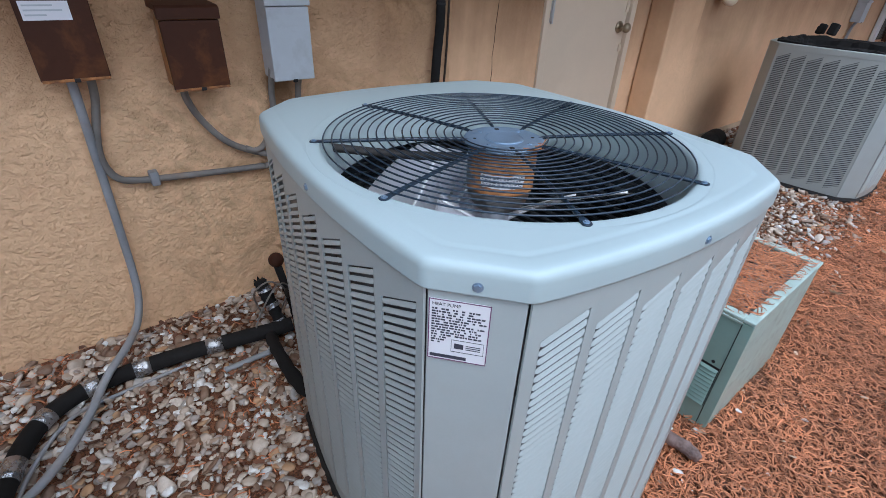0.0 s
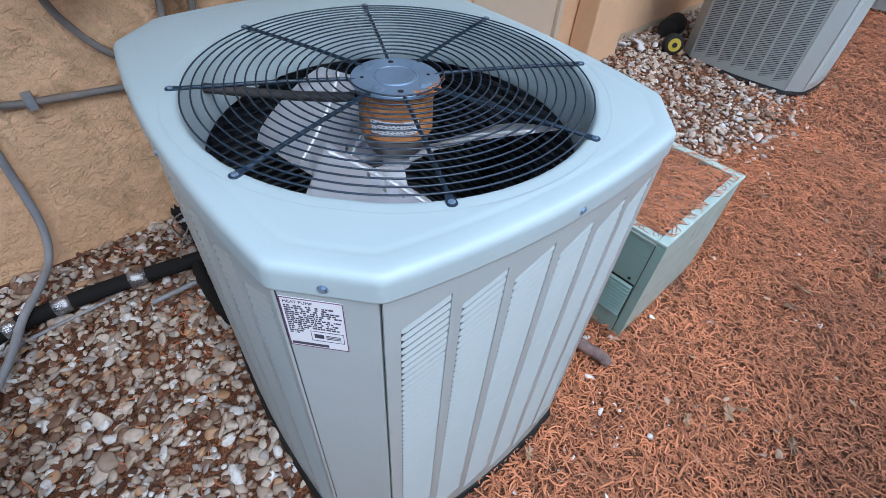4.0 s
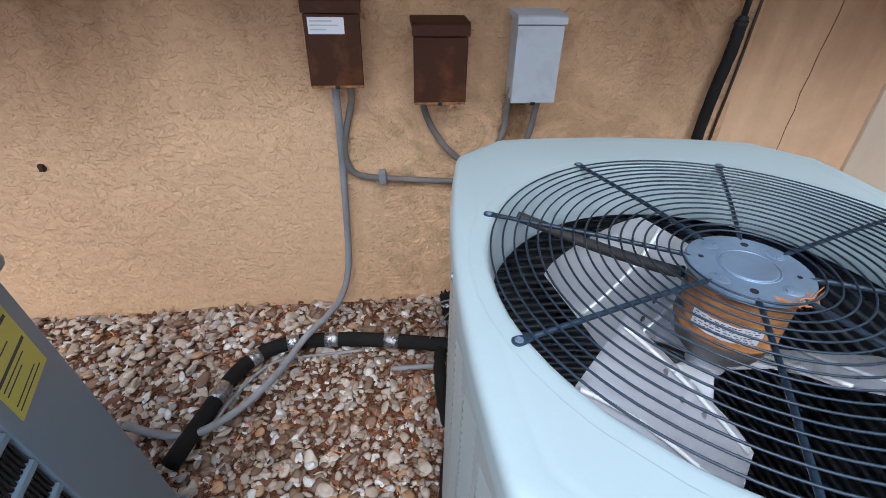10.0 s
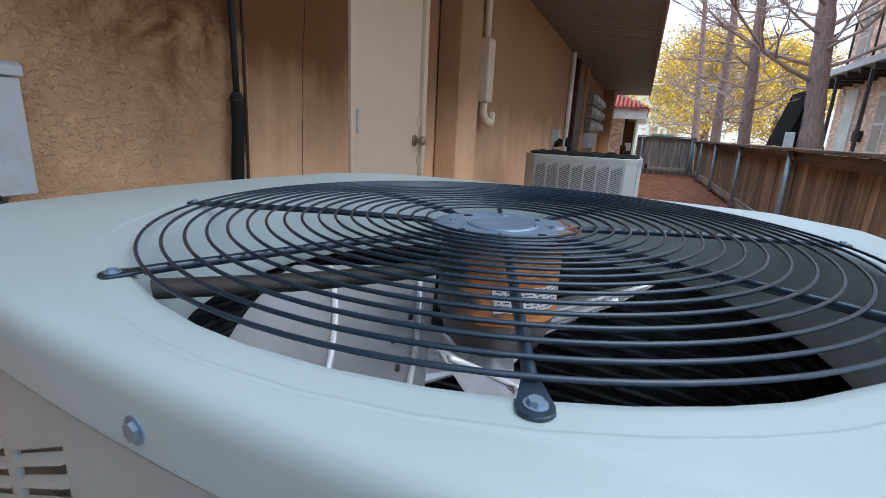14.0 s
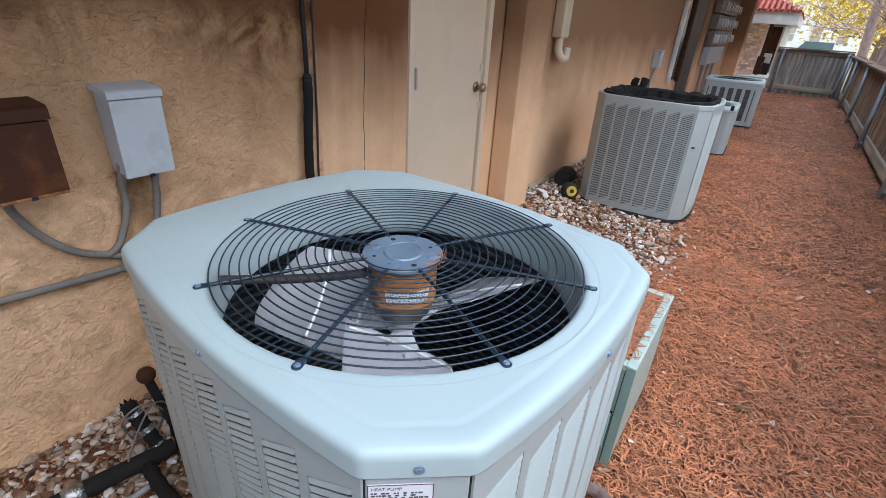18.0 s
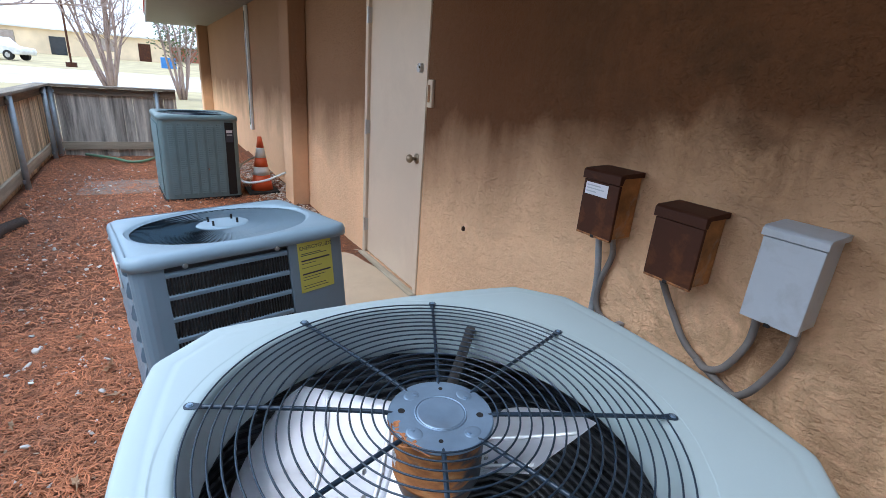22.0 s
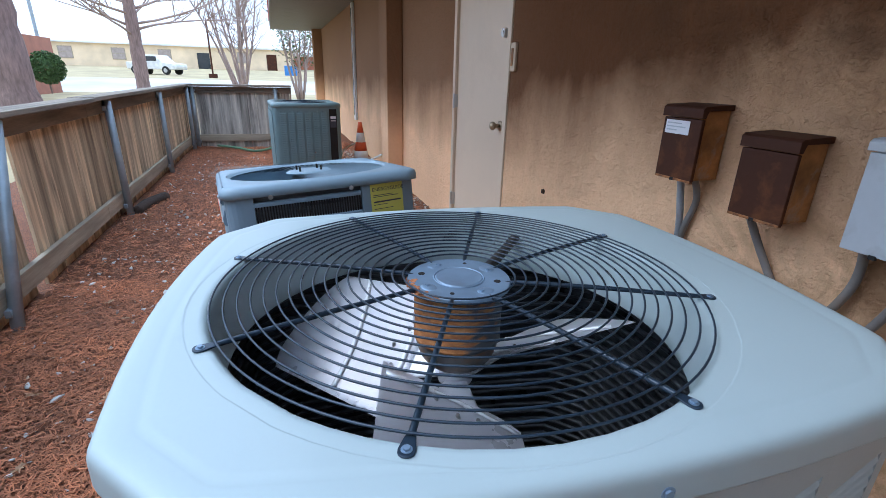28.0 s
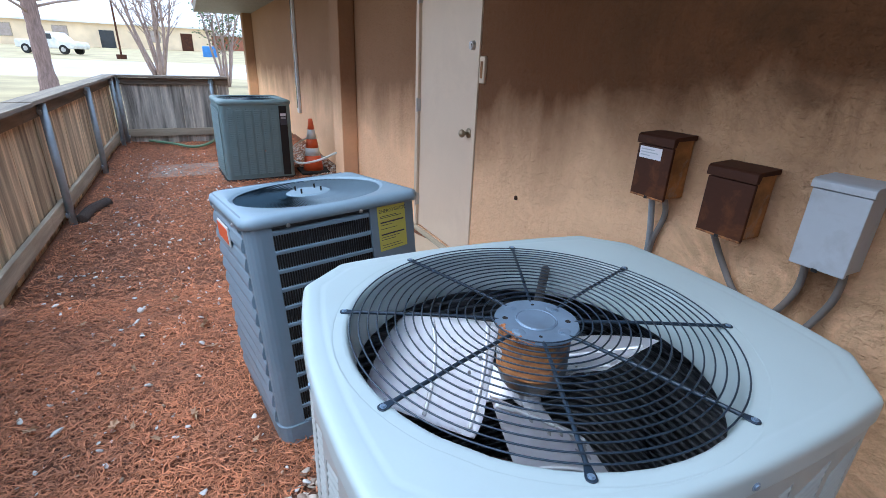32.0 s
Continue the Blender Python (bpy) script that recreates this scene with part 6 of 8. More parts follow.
# ---------- fences ----------
def fence_run(name, p, q, label, wood, posts, inner, top=1.03, seed=1, missing=(), wood_far=None, change=1e9, tight=False):
    """Boards nailed between a bottom board and a cap rail, steel posts on the inner side."""
    p, q = Vector((*p, 0)), Vector((*q, 0))
    d = (q - p)
    L = d.length
    ang = math.atan2(d.y, d.x)
    f = tagged(empty(name, Matrix.Translation(p) @ Matrix.Rotation(ang, 4, 'Z')), label, "fence")
    s = inner
    r = random.Random(seed)
    x = 0.0
    while x < L - 0.02:
        w = min(r.uniform(0.13, 0.15), L - x)
        tilt = r.uniform(-0.004, 0.004)
        lo, hi = -0.02 + r.uniform(-0.02, 0.03), top - r.uniform(0.0, 0.02)
        yy = -s * (0.033 + 0.005 * (round(x * 100) % 2)) + r.uniform(-0.002, 0.002)
        e = r.choice((-0.001, 0.001, 0.002, 0.004, 0.009))
        if tight:
            e = -0.004
        if not any(x < g < x + w for g in missing):
            bm = boxed((x, yy - 0.009, lo), (x + w - e, yy + 0.009, hi), Matrix.Rotation(tilt, 4, 'Y'))
            part("board", bm, wood_far if x > change else wood, f)
        x += w
    n = max(1, round(L / 2.4))
    for k in range(n):
        a, b = L * k / n + 0.002, L * (k + 1) / n - 0.002
        part("bottom_board", boxed((a, -0.018, 0.115), (b, 0.018, 0.235), pose(0, s * 0.0, r.uniform(-0.006, 0.006))), RAIL_WOOD, f, bevel=0.004)
        part("top_rail", boxed((a, -0.020, top - 0.10), (b, 0.018, top + 0.0)), CAP_WOOD, f, "dark weathered rail under the cap", bevel=0.004)
        part("cap", boxed((a, min(-s * 0.07, s * 0.11), top + 0.004), (b, max(-s * 0.07, s * 0.11), top + 0.036), pose(0, 0, r.uniform(0, 0.012), r.uniform(-1.5, 1.5))), (CAP_DARK if a > change else CAP_WOOD), f, "weathered cap board", bevel=0.004)
    for px in posts:
        px, lean = px if isinstance(px, tuple) else (px, r.uniform(-0.015, 0.015))
        bm = bmesh.new()
        cyl(bm, (px, s * 0.052, -0.1), (px + lean, s * 0.052, top), 0.030, segs=16)
        post = part("post", bm, POST, f, "galvanised steel post", smooth=True)
        for z in (0.12, top - 0.06):
            cx = px + lean * (z + 0.1) / (top + 0.1)
            bm = boxed((cx - 0.045, min(s * 0.02, s * 0.05), z - 0.02), (cx + 0.045, max(s * 0.02, s * 0.05), z + 0.02))
            part("bracket", bm, POST, post, bevel=0.004)
    return f


fence_run("wood_fence", (FENCE_W, FENCE_Y), (FENCE_E, FENCE_Y), "weathered brown board fence with steel posts and a cap rail", WOOD, [0.35, 2.4, 4.43, (6.64, -0.40), 8.9, 11.4, 14.1, 16.85, 19.55, 22.0, 23.8], 1, seed=4, missing=(6.04,), wood_far=WOOD_DARK, change=9.6)
fence_run("wood_fence", (FENCE_W, FENCE_Y - 0.02), (FENCE_W, 0.05), "grey weathered board fence closing the passage", WOOD_GREY, [0.1, 1.45], -1, seed=5)
fence_run("wood_fence", (FENCE_E, FENCE_Y), (FENCE_E, 0.0), "grey weathered board fence at the far end of the passage", WOOD_GREY_DIM, [0.1, 1.5], 1, top=1.12, seed=6, tight=True)

# ---------- traffic cone ----------
cone = tagged(empty("traffic_cone", Matrix.Translation((-5.62, 0.77, 0.03))), "orange traffic cone with white bands on a black base", "traffic cone")
part("base", boxed((-0.18, -0.18, 0.0), (0.18, 0.18, 0.035)), RUBBER, cone, bevel=0.012)
for nm, z0, z1, mt in (("body", 0.035, 0.22, ORANGE), ("band", 0.22, 0.32, WHITE_BAND), ("body", 0.32, 0.43, ORANGE), ("band", 0.43, 0.55, WHITE_BAND), ("tip", 0.55, 0.68, ORANGE)):
    rr = lambda z: 0.135 - 0.165 * z
    bm = bmesh.new()
    cyl(bm, (0, 0, z0), (0, 0, z1), rr(z0), rr(z1), segs=28)
    part(nm, bm, mt, cone, smooth=True)


# ---------- ground cover ----------
def keep_clear(x, y):
    """True where a unit, slab or pipe stands."""
    c, s = math.cos(radians(5)), math.sin(radians(5))
    lx, ly = x * c - y * s, x * s + y * c
    a = (np.abs(lx) < 0.385) & (np.abs(ly - 0.041) < 0.45) & (np.abs(lx) + np.abs(ly - 0.041) < 0.72)
    b = (np.abs(x - 3.73) < 0.39) & (np.abs(y - 0.30) < 0.39)
    cc = (np.abs(x + 1.33) < 0.37) & (np.abs(y + 0.09) < 0.37)
    d = (np.abs(x + 5.86) < 0.41) & (np.abs(y - 0.09) < 0.41)
    g = (x > 0.675) & (x < 1.235) & (y > -0.405) & (y < 0.42)
    st = ((x > 1.44) & (x < 2.16) & (y > 0.17)) | ((x > -3.2) & (x < -2.05) & (y > 0.62))
    e = ((np.abs(x - 6.58) < 0.37) & (np.abs(y - 0.3) < 0.37)) | ((np.abs(x - 9.2) < 0.43) & (np.abs(y - 0.25) < 0.43))
    return a | b | cc | d | g | st | e | (y > WALL_Y - 0.01)


def turned(n, rng, tilt):
    """Random rotations, mostly about the upright."""
    a = rng.uniform(0, 2 * np.pi, n)
    b = rng.normal(0, tilt, n)
    g = rng.normal(0, tilt, n)
    ca, sa, cb, sb, cg, sg = np.cos(a), np.sin(a), np.cos(b), np.sin(b), np.cos(g), np.sin(g)
    o = np.zeros(n)
    i = np.ones(n)
    Rz = np.stack([np.stack([ca, -sa, o], -1), np.stack([sa, ca, o], -1), np.stack([o, o, i], -1)], 1)
    Rx = np.stack([np.stack([i, o, o], -1), np.stack([o, cb, -sb], -1), np.stack([o, sb, cb], -1)], 1)
    Ry = np.stack([np.stack([cg, o, sg], -1), np.stack([o, i, o], -1), np.stack([-sg, o, cg], -1)], 1)
    return Rz @ Rx @ Ry


def ball():
    bm = bmesh.new()
    bmesh.ops.create_icosphere(bm, subdivisions=2, radius=1)
    bm.verts.ensure_lookup_table()
    V = np.array([v.co[:] for v in bm.verts])
    F = np.array([[v.index for v in f.verts] for f in bm.faces])
    bm.free()
    return V, F


def stones(name, pts, sizes, rng, mat, label, lift=0.25, squash=(0.25, 0.55), tilt=0.42, cuts=7, depth=(0.45, 0.85)):
    """Many pebbles in one mesh: each a lumpy, flattened ball with a few broken facets."""
    V0, F0 = ball()
    n = len(pts)
    V = np.repeat(V0[None], n, 0)
    for _ in range(cuts):
        d = rng.normal(size=(n, 3))
        d /= np.linalg.norm(d, axis=1, keepdims=True)
        cut = rng.uniform(*depth, n)
        h = np.einsum('nvk,nk->nv', V, d)
        over = np.maximum(h - cut[:, None], 0)
        V = V - over[..., None] * d[:, None] * 0.9
    sc = np.stack([rng.uniform(0.8, 1.25, n), rng.uniform(0.6, 0.95, n), rng.uniform(*squash, n)], -1)
    V = V * (sc * sizes[:, None])[:, None]
    V = np.einsum('nij,nvj->nvi', turned(n, rng, tilt), V)
    z = ground_z(pts[:, 0], pts[:, 1]) + sizes * lift + (pts[:, 2] if pts.shape[1] > 2 else 0)
    V = V + np.stack([pts[:, 0], pts[:, 1], z], -1)[:, None]
    F = (F0[None] + (np.arange(n) * len(V0))[:, None, None]).reshape(-1, 3)
    return stuff_mesh(name, V.reshape(-1, 3), F, mat, label, "gravel", smooth=True)


rng = np.random.default_rng(11)


def scatter(n, x0, x1, y0, y1, weight):
    x, y = rng.uniform(x0, x1, n), rng.uniform(y0, y1, n)
    ok = (rng.random(n) < weight(x, y)) & ~keep_clear(x, y)
    return np.stack([x[ok], y[ok]], -1)


near = scatter(27000, -2.4, 1.5, -0.8, 1.13, gravel_amount)
sz = np.clip(rng.lognormal(math.log(0.0132), 0.38, len(near)), 0.006, 0.034)
P = np.column_stack([near, rng.uniform(-0.004, 0.014, len(near))])
stones("gravel", P, sz, rng, PEBBLE, "mixed white, grey and brown river pebbles with pine straw")
east = scatter(7500, 1.9, 4.9, -0.4, 1.13, gravel_amount)
sz = np.clip(rng.lognormal(math.log(0.0145), 0.38, len(east)), 0.007, 0.034)
stones("gravel", np.column_stack([east, rng.uniform(0, 0.012, len(east))]), sz, rng, PEBBLE_PALE, "pale river pebbles along the wall")
west = scatter(2600, -8.0, -3.4, 0.5, 1.13, gravel_amount)
stones("gravel", west, np.clip(rng.lognormal(math.log(0.016), 0.3, len(west)), 0.008, 0.03), rng, PEBBLE_PALE, "pale pebbles beside the wall and traffic cone")


def white_weight(x, y):
    w = 0.2 + 1.6 * (x < -1.0) * smooth01(wave(x * 1.7, y * 2.2 + 2), -0.5, 0.6)
    ring = np.exp(-((np.hypot(x, y) - 0.62) / 0.16) ** 2) * (y < 0)
    return np.clip(w * 0.5 + 1.3 * ring, 0, 1) * (y > FENCE_Y + 0.1)


wh = np.concatenate([scatter(1500, -1.0, 3.4, -1.5, 0.5, white_weight), scatter(3400, -7.5, -0.7, -1.5, 0.55, white_weight)])
sz = np.clip(rng.lognormal(math.log(0.0100), 0.48, len(wh)), 0.004, 0.028)
stones("white_stones", wh, sz, rng, PALE_STONE, "scattered white stone chips in pine straw", lift=0.75, cuts=12, depth=(0.3, 0.7))
tc = scatter(700, -3.0, 3.2, -1.55, 0.4, lambda x, y: 0.8 * (1 - gravel_amount(x, y)))
stones("bark_chips", tc, np.clip(rng.lognormal(math.log(0.010), 0.4, len(tc)), 0.004, 0.022), rng, TAN_CHIP, "tan bark chips scattered in pine straw", lift=1.0, squash=(0.15, 0.4), cuts=12, depth=(0.3, 0.7))


def needles(name, n, x0, x1, y0, y1, length, width, weight, label, high=0.02, base=0.004, ridged=True):
    """Curled pine needles: bent ribbons, the near ones with a raised ridge."""
    x, y = rng.uniform(x0, x1, n), rng.uniform(y0, y1, n)
    ok = (rng.random(n) < weight(x, y)) & ~keep_clear(x, y)
    x, y = x[ok], y[ok]
    n = len(x)
    k = 3
    L = rng.uniform(0.45, 1.3, n) * length
    bend = rng.normal(0, 2.0, n)
    head = rng.uniform(0, 2 * np.pi, n)
    s = np.linspace(-0.5, 0.5, k + 1)[None]
    ang = head[:, None] + bend[:, None] * s
    dx, dy = np.cos(ang), np.sin(ang)
    px = x[:, None] + np.cumsum(dx, 1) * (L / (k + 1))[:, None]
    py = y[:, None] + np.cumsum(dy, 1) * (L / (k + 1))[:, None]
    py = np.minimum(py, WALL_Y - 0.012)
    z0 = ground_z(x, y) + base + rng.uniform(0, 1, n) ** 1.5 * high
    pz = z0[:, None] + (rng.normal(0, 0.14, n) * L)[:, None] * s + (0.10 * L)[:, None] * (0.25 - s * s) * 2
    pz = np.maximum(pz, (ground_z(x, y) + 0.001)[:, None])
    W = (rng.uniform(0.6, 1.3, n) * width)[:, None]
    nx, ny = -dy, dx
    a = np.stack([px - nx * W, py - ny * W, pz], -1)
    m = np.stack([px, py, pz + W * 0.8], -1)
    b = np.stack([px + nx * W, py + ny * W, pz + (0 if ridged else 0.5) * W], -1)
    c = 3 if ridged else 2
    V = np.stack([a, m, b] if ridged else [a, b], 2).reshape(n, -1, 3)
    f = []
    for i in range(k):
        for j in range(c - 1):
            f.append((c * i + j, c * i + j + 1, c * (i + 1) + j + 1, c * (i + 1) + j))
    F = (np.array(f)[None] + (np.arange(n) * c * (k + 1))[:, None, None]).reshape(-1, 4)
    return stuff_mesh(name, V.reshape(-1, 3), F, NEEDLE, label, "pine straw", smooth=True)


def straw(x, y):
    return np.clip(1.0 - 0.95 * gravel_amount(x, y) + 0.7 * smooth01(wave(x * 3.1, y * 2.7), 0.25, 0.6) * (1 - 0.6 * gravel_amount(x, y)), 0.02, 1) * (y > FENCE_Y + 0.03)


needles("pine_straw", 75000, -2.6, 2.9, -1.62, 1.12, 0.055, 0.0016, lambda x, y: straw(x, y) * (gravel_amount(x, y) < 0.5), "matted pine straw close to the ground", high=0.008, base=0.002, ridged=False)
needles("pine_straw", 72000, -2.6, 2.9, -1.62, 1.12, 0.060, 0.0021, straw, "reddish pine straw covering the ground")
needles("pine_straw", 44000, -8.6, -2.6, -1.62, 1.0, 0.070, 0.0025, straw, "reddish pine straw along the fence passage", ridged=False)
needles("pine_straw", 52000, 2.9, 7.5, -1.62, 1.0, 0.070, 0.0025, straw, "thick reddish pine straw beside the condensers", ridged=False)
needles("pine_straw", 22000, 7.5, 15.4, -1.62, 1.0, 0.090, 0.0032, straw, "reddish pine straw in the long passage", ridged=False)


# brown leaf crumbs between the pebbles
def litter(n, x0, x1, y0, y1):
    p = scatter(n, x0, x1, y0, y1, lambda x, y: gravel_amount(x, y) * (0.25 + 0.75 * smooth01(wave(x * 2.3 + 1, y * 2.9), -0.1, 0.5)))
    n = len(p)
    k = 6
    a = np.linspace(0, 2 * np.pi, k, endpoint=False)[None] + rng.uniform(0, 1, (n, 1))
    r = rng.lognormal(math.log(0.0125), 0.4, (n, 1)) * rng.uniform(0.5, 1.2, (n, k))
    flat = np.stack([r * np.cos(a), 0.6 * r * np.sin(a), rng.normal(0, 0.0025, (n, k))], -1)
    V = np.einsum('nij,nvj->nvi', turned(n, rng, 0.35), flat)
    z = ground_z(p[:, 0], p[:, 1]) + rng.uniform(0.008, 0.024, n)
    V = V + np.stack([p[:, 0], p[:, 1], z], -1)[:, None]
    stuff_mesh("leaf_litter", V.reshape(-1, 3), np.arange(n * k).reshape(-1, k), LITTER, "crumbled brown leaves between the pebbles", "leaf litter")


litter(9000, -2.4, 1.5, -0.8, 1.13)


# straw lying on the green unit's mesh
def straw_on_mesh():
    n = 5200
    x, y = rng.uniform(0.70, 1.21, n), rng.uniform(-0.37, 0.19, n)
    keep = rng.random(n) < np.clip(0.16 + 2.3 * (-0.04 - y), 0.06, 1)
    x, y = x[keep], y[keep]
    n = len(x)
    k = 4
    L = rng.uniform(0.04, 0.10, n)
    head, bend = rng.uniform(0, 2 * np.pi, n), rng.normal(0, 1.0, n)
    s = np.linspace(-0.5, 0.5, k + 1)[None]
    ang = head[:, None] + bend[:, None] * s
    px = np.clip(x[:, None] + np.cumsum(np.cos(ang), 1) * (L / (k + 1))[:, None], 0.68, 1.23)
    py = np.clip(y[:, None] + np.cumsum(np.sin(ang), 1) * (L / (k + 1))[:, None], -0.40, 0.22)
    pz = np.repeat((0.450 + rng.uniform(0, 0.014, n))[:, None], k + 1, 1)
    W = 0.0013
    nx, ny = -np.sin(ang), np.cos(ang)
    V = np.stack([np.stack([px - nx * W, py - ny * W, pz], -1), np.stack([px, py, pz + W], -1), np.stack([px + nx * W, py + ny * W, pz], -1)], 2).reshape(n, -1, 3)
    f = [(3 * i + j, 3 * i + j + 1, 3 * (i + 1) + j + 1, 3 * (i + 1) + j) for i in range(k) for j in range(2)]
    F = (np.array(f)[None] + (np.arange(n) * 3 * (k + 1))[:, None, None]).reshape(-1, 4)
    stuff_mesh("pine_straw", V.reshape(-1, 3), F, NEEDLE, "pine straw lying on the wire mesh", "pine straw", smooth=True)


straw_on_mesh()


def leaf_mesh(seed):
    r = random.Random(seed)
    bm = bmesh.new()
    n = 14
    mid = bm.verts.new((0, 0, 0.004))
    rim = []
    for q in range(n):
        a = 2 * math.pi * q / n
        rad = 0.027 * (1.0 + 0.35 * math.cos(2 * a)) * (1.0 if q % 2 else 0.62) * r.uniform(0.85, 1.15)
        rim.append(bm.verts.new((rad * math.cos(a), 0.72 * rad * math.sin(a), 0.004 + 0.010 * r.uniform(-0.3, 1) * (rad / 0.03))))
    for q in range(n):
        bm.faces.new((mid, rim[q], rim[(q + 1) % n]))
    bmesh.ops.solidify(bm, geom=bm.faces[:], thickness=0.0006)
    me = bpy.data.meshes.new("fallen_leaf")
    bm.to_mesh(me)
    bm.free()
    me.materials.append(LEAF)
    return me


LEAVES = [leaf_mesh(s) for s in range(5)]
rl = random.Random(21)
spots = [(0.72, -0.98), (0.45, -1.02), (1.30, -0.78), (-1.75, -0.62), (-1.30, -1.0), (0.1, -1.15), (-0.55, -0.95), (1.9, -0.9), (2.6, -1.1)]
spots += [(rl.uniform(-6, 4.5), rl.uniform(-1.45, -0.1)) for _ in range(34)] + [(rl.uniform(-2.4, 3.2), rl.uniform(-1.45, -0.45)) for _ in range(26)]
for x, y in spots:
    if bool(keep_clear(np.array([x]), np.array([y]))[0]):
        continue
    o = new("fallen_leaf", LEAVES[rl.randrange(5)])
    z = float(ground_z(np.array([x]), np.array([y]))[0])
    o.matrix_world = pose(x, y, z + 0.030, rl.uniform(-20, 20), rl.uniform(-20, 20), rl.uniform(0, 360)) @ Matrix.Scale(rl.uniform(0.7, 1.25), 4)
    tagged(o, "curled dry brown leaf lying on pine straw", "leaf", group="fallen leaves")

# broken white shells beside the slate blue unit
for x, y, a, s in ((-0.98, 0.29, 20, 0.05), (-0.925, 0.22, 75, 0.055), (-0.866, 0.106, 130, 0.05)):
    bm = bmesh.new()
    bmesh.ops.create_icosphere(bm, subdivisions=3, radius=1)
    rs = random.Random(int(a * 7))
    for _ in range(6):
        d_ = Vector((rs.uniform(-1, 1), rs.uniform(-1, 1), rs.uniform(-0.3, 0.3))).normalized()
        for v in bm.verts:
            h_ = v.co.dot(d_) - rs.uniform(0.45, 0.5)
            if h_ > 0:
                v.co -= d_ * h_
    for v in bm.verts:
        v.co = Vector((v.co.x * s, v.co.y * s * 0.62, v.co.z * 0.010 + 0.35 * s * v.co.x ** 2 - 0.2 * s * v.co.x * v.co.y))
    ob = part("broken_shard", bm, PALE_STONE, smooth=True)
    ob.matrix_world = pose(x, y, float(ground_z(np.array([x]), np.array([y]))[0]) + 0.03, 10, -8, a)
    tagged(ob, "smooth white broken shard lying on gravel", "shard", group="white shards")

# yellow-capped wheel behind the open unit
rd = tagged(empty("cable_reel", pose(3.27, 0.78, 0.092, 78, 0, -50)), "black reel with a yellow centre leaning on the wall", "reel")
bm = bmesh.new()
cyl(bm, (0, 0, -0.04), (0, 0, 0.045), 0.074, segs=32)
part("tyre", bm, RUBBER, rd, bevel=0.02)
bm = bmesh.new()
cyl(bm, (0, 0, 0.045), (0, 0, 0.053), 0.046, segs=28)
part("hub", bm, REEL_YELLOW, rd, "yellow round hub", bevel=0.003)
bm = bmesh.new()
cyl(bm, (0, 0, 0.053), (0, 0, 0.060), 0.018, segs=20)
part("cap", bm, RUBBER, rd)
bm = bmesh.new()
cyl(bm, (3.46, 0.93, 0.115), (3.66, 0.96, 0.115), 0.085, segs=24)
tagged(part("black_drum", bm, RUBBER, bevel=0.02), "small black drum lying by the wall", "drum")

for x, y, a, s in ((3.02, 0.90, 30, 0.05), (3.10, 0.98, 100, 0.06), (2.96, 1.02, 160, 0.045), (3.16, 0.86, 10, 0.035)):
    bm = bmesh.new()
    bmesh.ops.create_icosphere(bm, subdivisions=2, radius=1)
    for v in bm.verts:
        v.co = Vector((v.co.x * s, v.co.y * s * 0.6, v.co.z * 0.012 + 0.3 * s * v.co.x * v.co.y))
    ob = part("paper_scrap", bm, WHITE_LABEL, smooth=True)
    ob.matrix_world = pose(x, y, 0.085, 14, -10, a)
    tagged(ob, "crumpled white scrap beside the reel", "scrap", group="white scraps")

conduit("loose_wire", [(-0.30, 0.90, 0.10), (-0.33, 0.84, 0.24), (-0.28, 0.80, 0.30), (-0.22, 0.82, 0.22), (-0.24, 0.88, 0.08)], 0.003, CONDUIT_DARK, "thin loose wire looping beside the pipes", category="wire")
conduit("loose_wire", [(-0.20, 0.92, 0.08), (-0.19, 0.86, 0.20), (-0.25, 0.82, 0.26), (-0.34, 0.80, 0.16), (-0.36, 0.82, 0.06)], 0.003, CONDUIT_DARK, "thin grey wire hanging from the pipes", category="wire")

# things at the west end
conduit("garden_hose", [(-8.50, -1.25, 0.06), (-8.1, -0.9, 0.065), (-7.76, -0.64, 0.06), (-7.95, -0.42, 0.06), (-8.46, -0.24, 0.07)], 0.02, material("hose_green", (0.16, 0.32, 0.2), 0.5), "faded green garden hose on the ground", category="hose")
conduit("white_hose", [(-4.9, 0.9, 0.40), (-5.1, 0.72, 0.28), (-5.4, 0.56, 0.20), (-5.75, 0.52, 0.22), (-6.0, 0.62, 0.32), (-6.25, 0.9, 0.40)], 0.013, WHITE_PAINT, "white flexible hose draped by the cone", category="hose")
bm = boxed((-6.7, -1.16, -0.05), (-5.95, -0.32, 0.008))
tagged(part("paving_slab", bm, material("buried_slab", (0.36, 0.29, 0.24), 0.9, dark=0.5, coarse=7, dirt=(0.3, 0.12, 0.06), dirt_scale=4, dirt_amount=0.9), bevel=0.01), "pale grey concrete slab partly covered by straw", "slab")
bm = bmesh.new()
tube(bm, smooth_path([(-4.21, -1.54, 0.05), (-4.5, -1.50, 0.06), (-4.79, -1.41, 0.05)]), 0.05, 9)
tagged(part("log", bm, material("dark_rotten_wood", (0.065, 0.045, 0.035), 0.9, coarse=9, bump=0.8, bump_dist=0.01), smooth=True), "short dark log lying by the fence", "log")
bm = bmesh.new()
box(bm, (-8.14, WALL_Y - 0.05, 0.52), (-8.02, WALL_Y - 0.002, 2.40))
tagged(part("window_1", bm, WHITE_PAINT, bevel=0.01), "narrow pale window frame in the stucco wall", "window", kind="structure")
part("pane", boxed((-8.11, WALL_Y - 0.056, 0.60), (-8.05, WALL_Y - 0.051, 2.32)), GLASS, bpy.data.objects["window_1"])

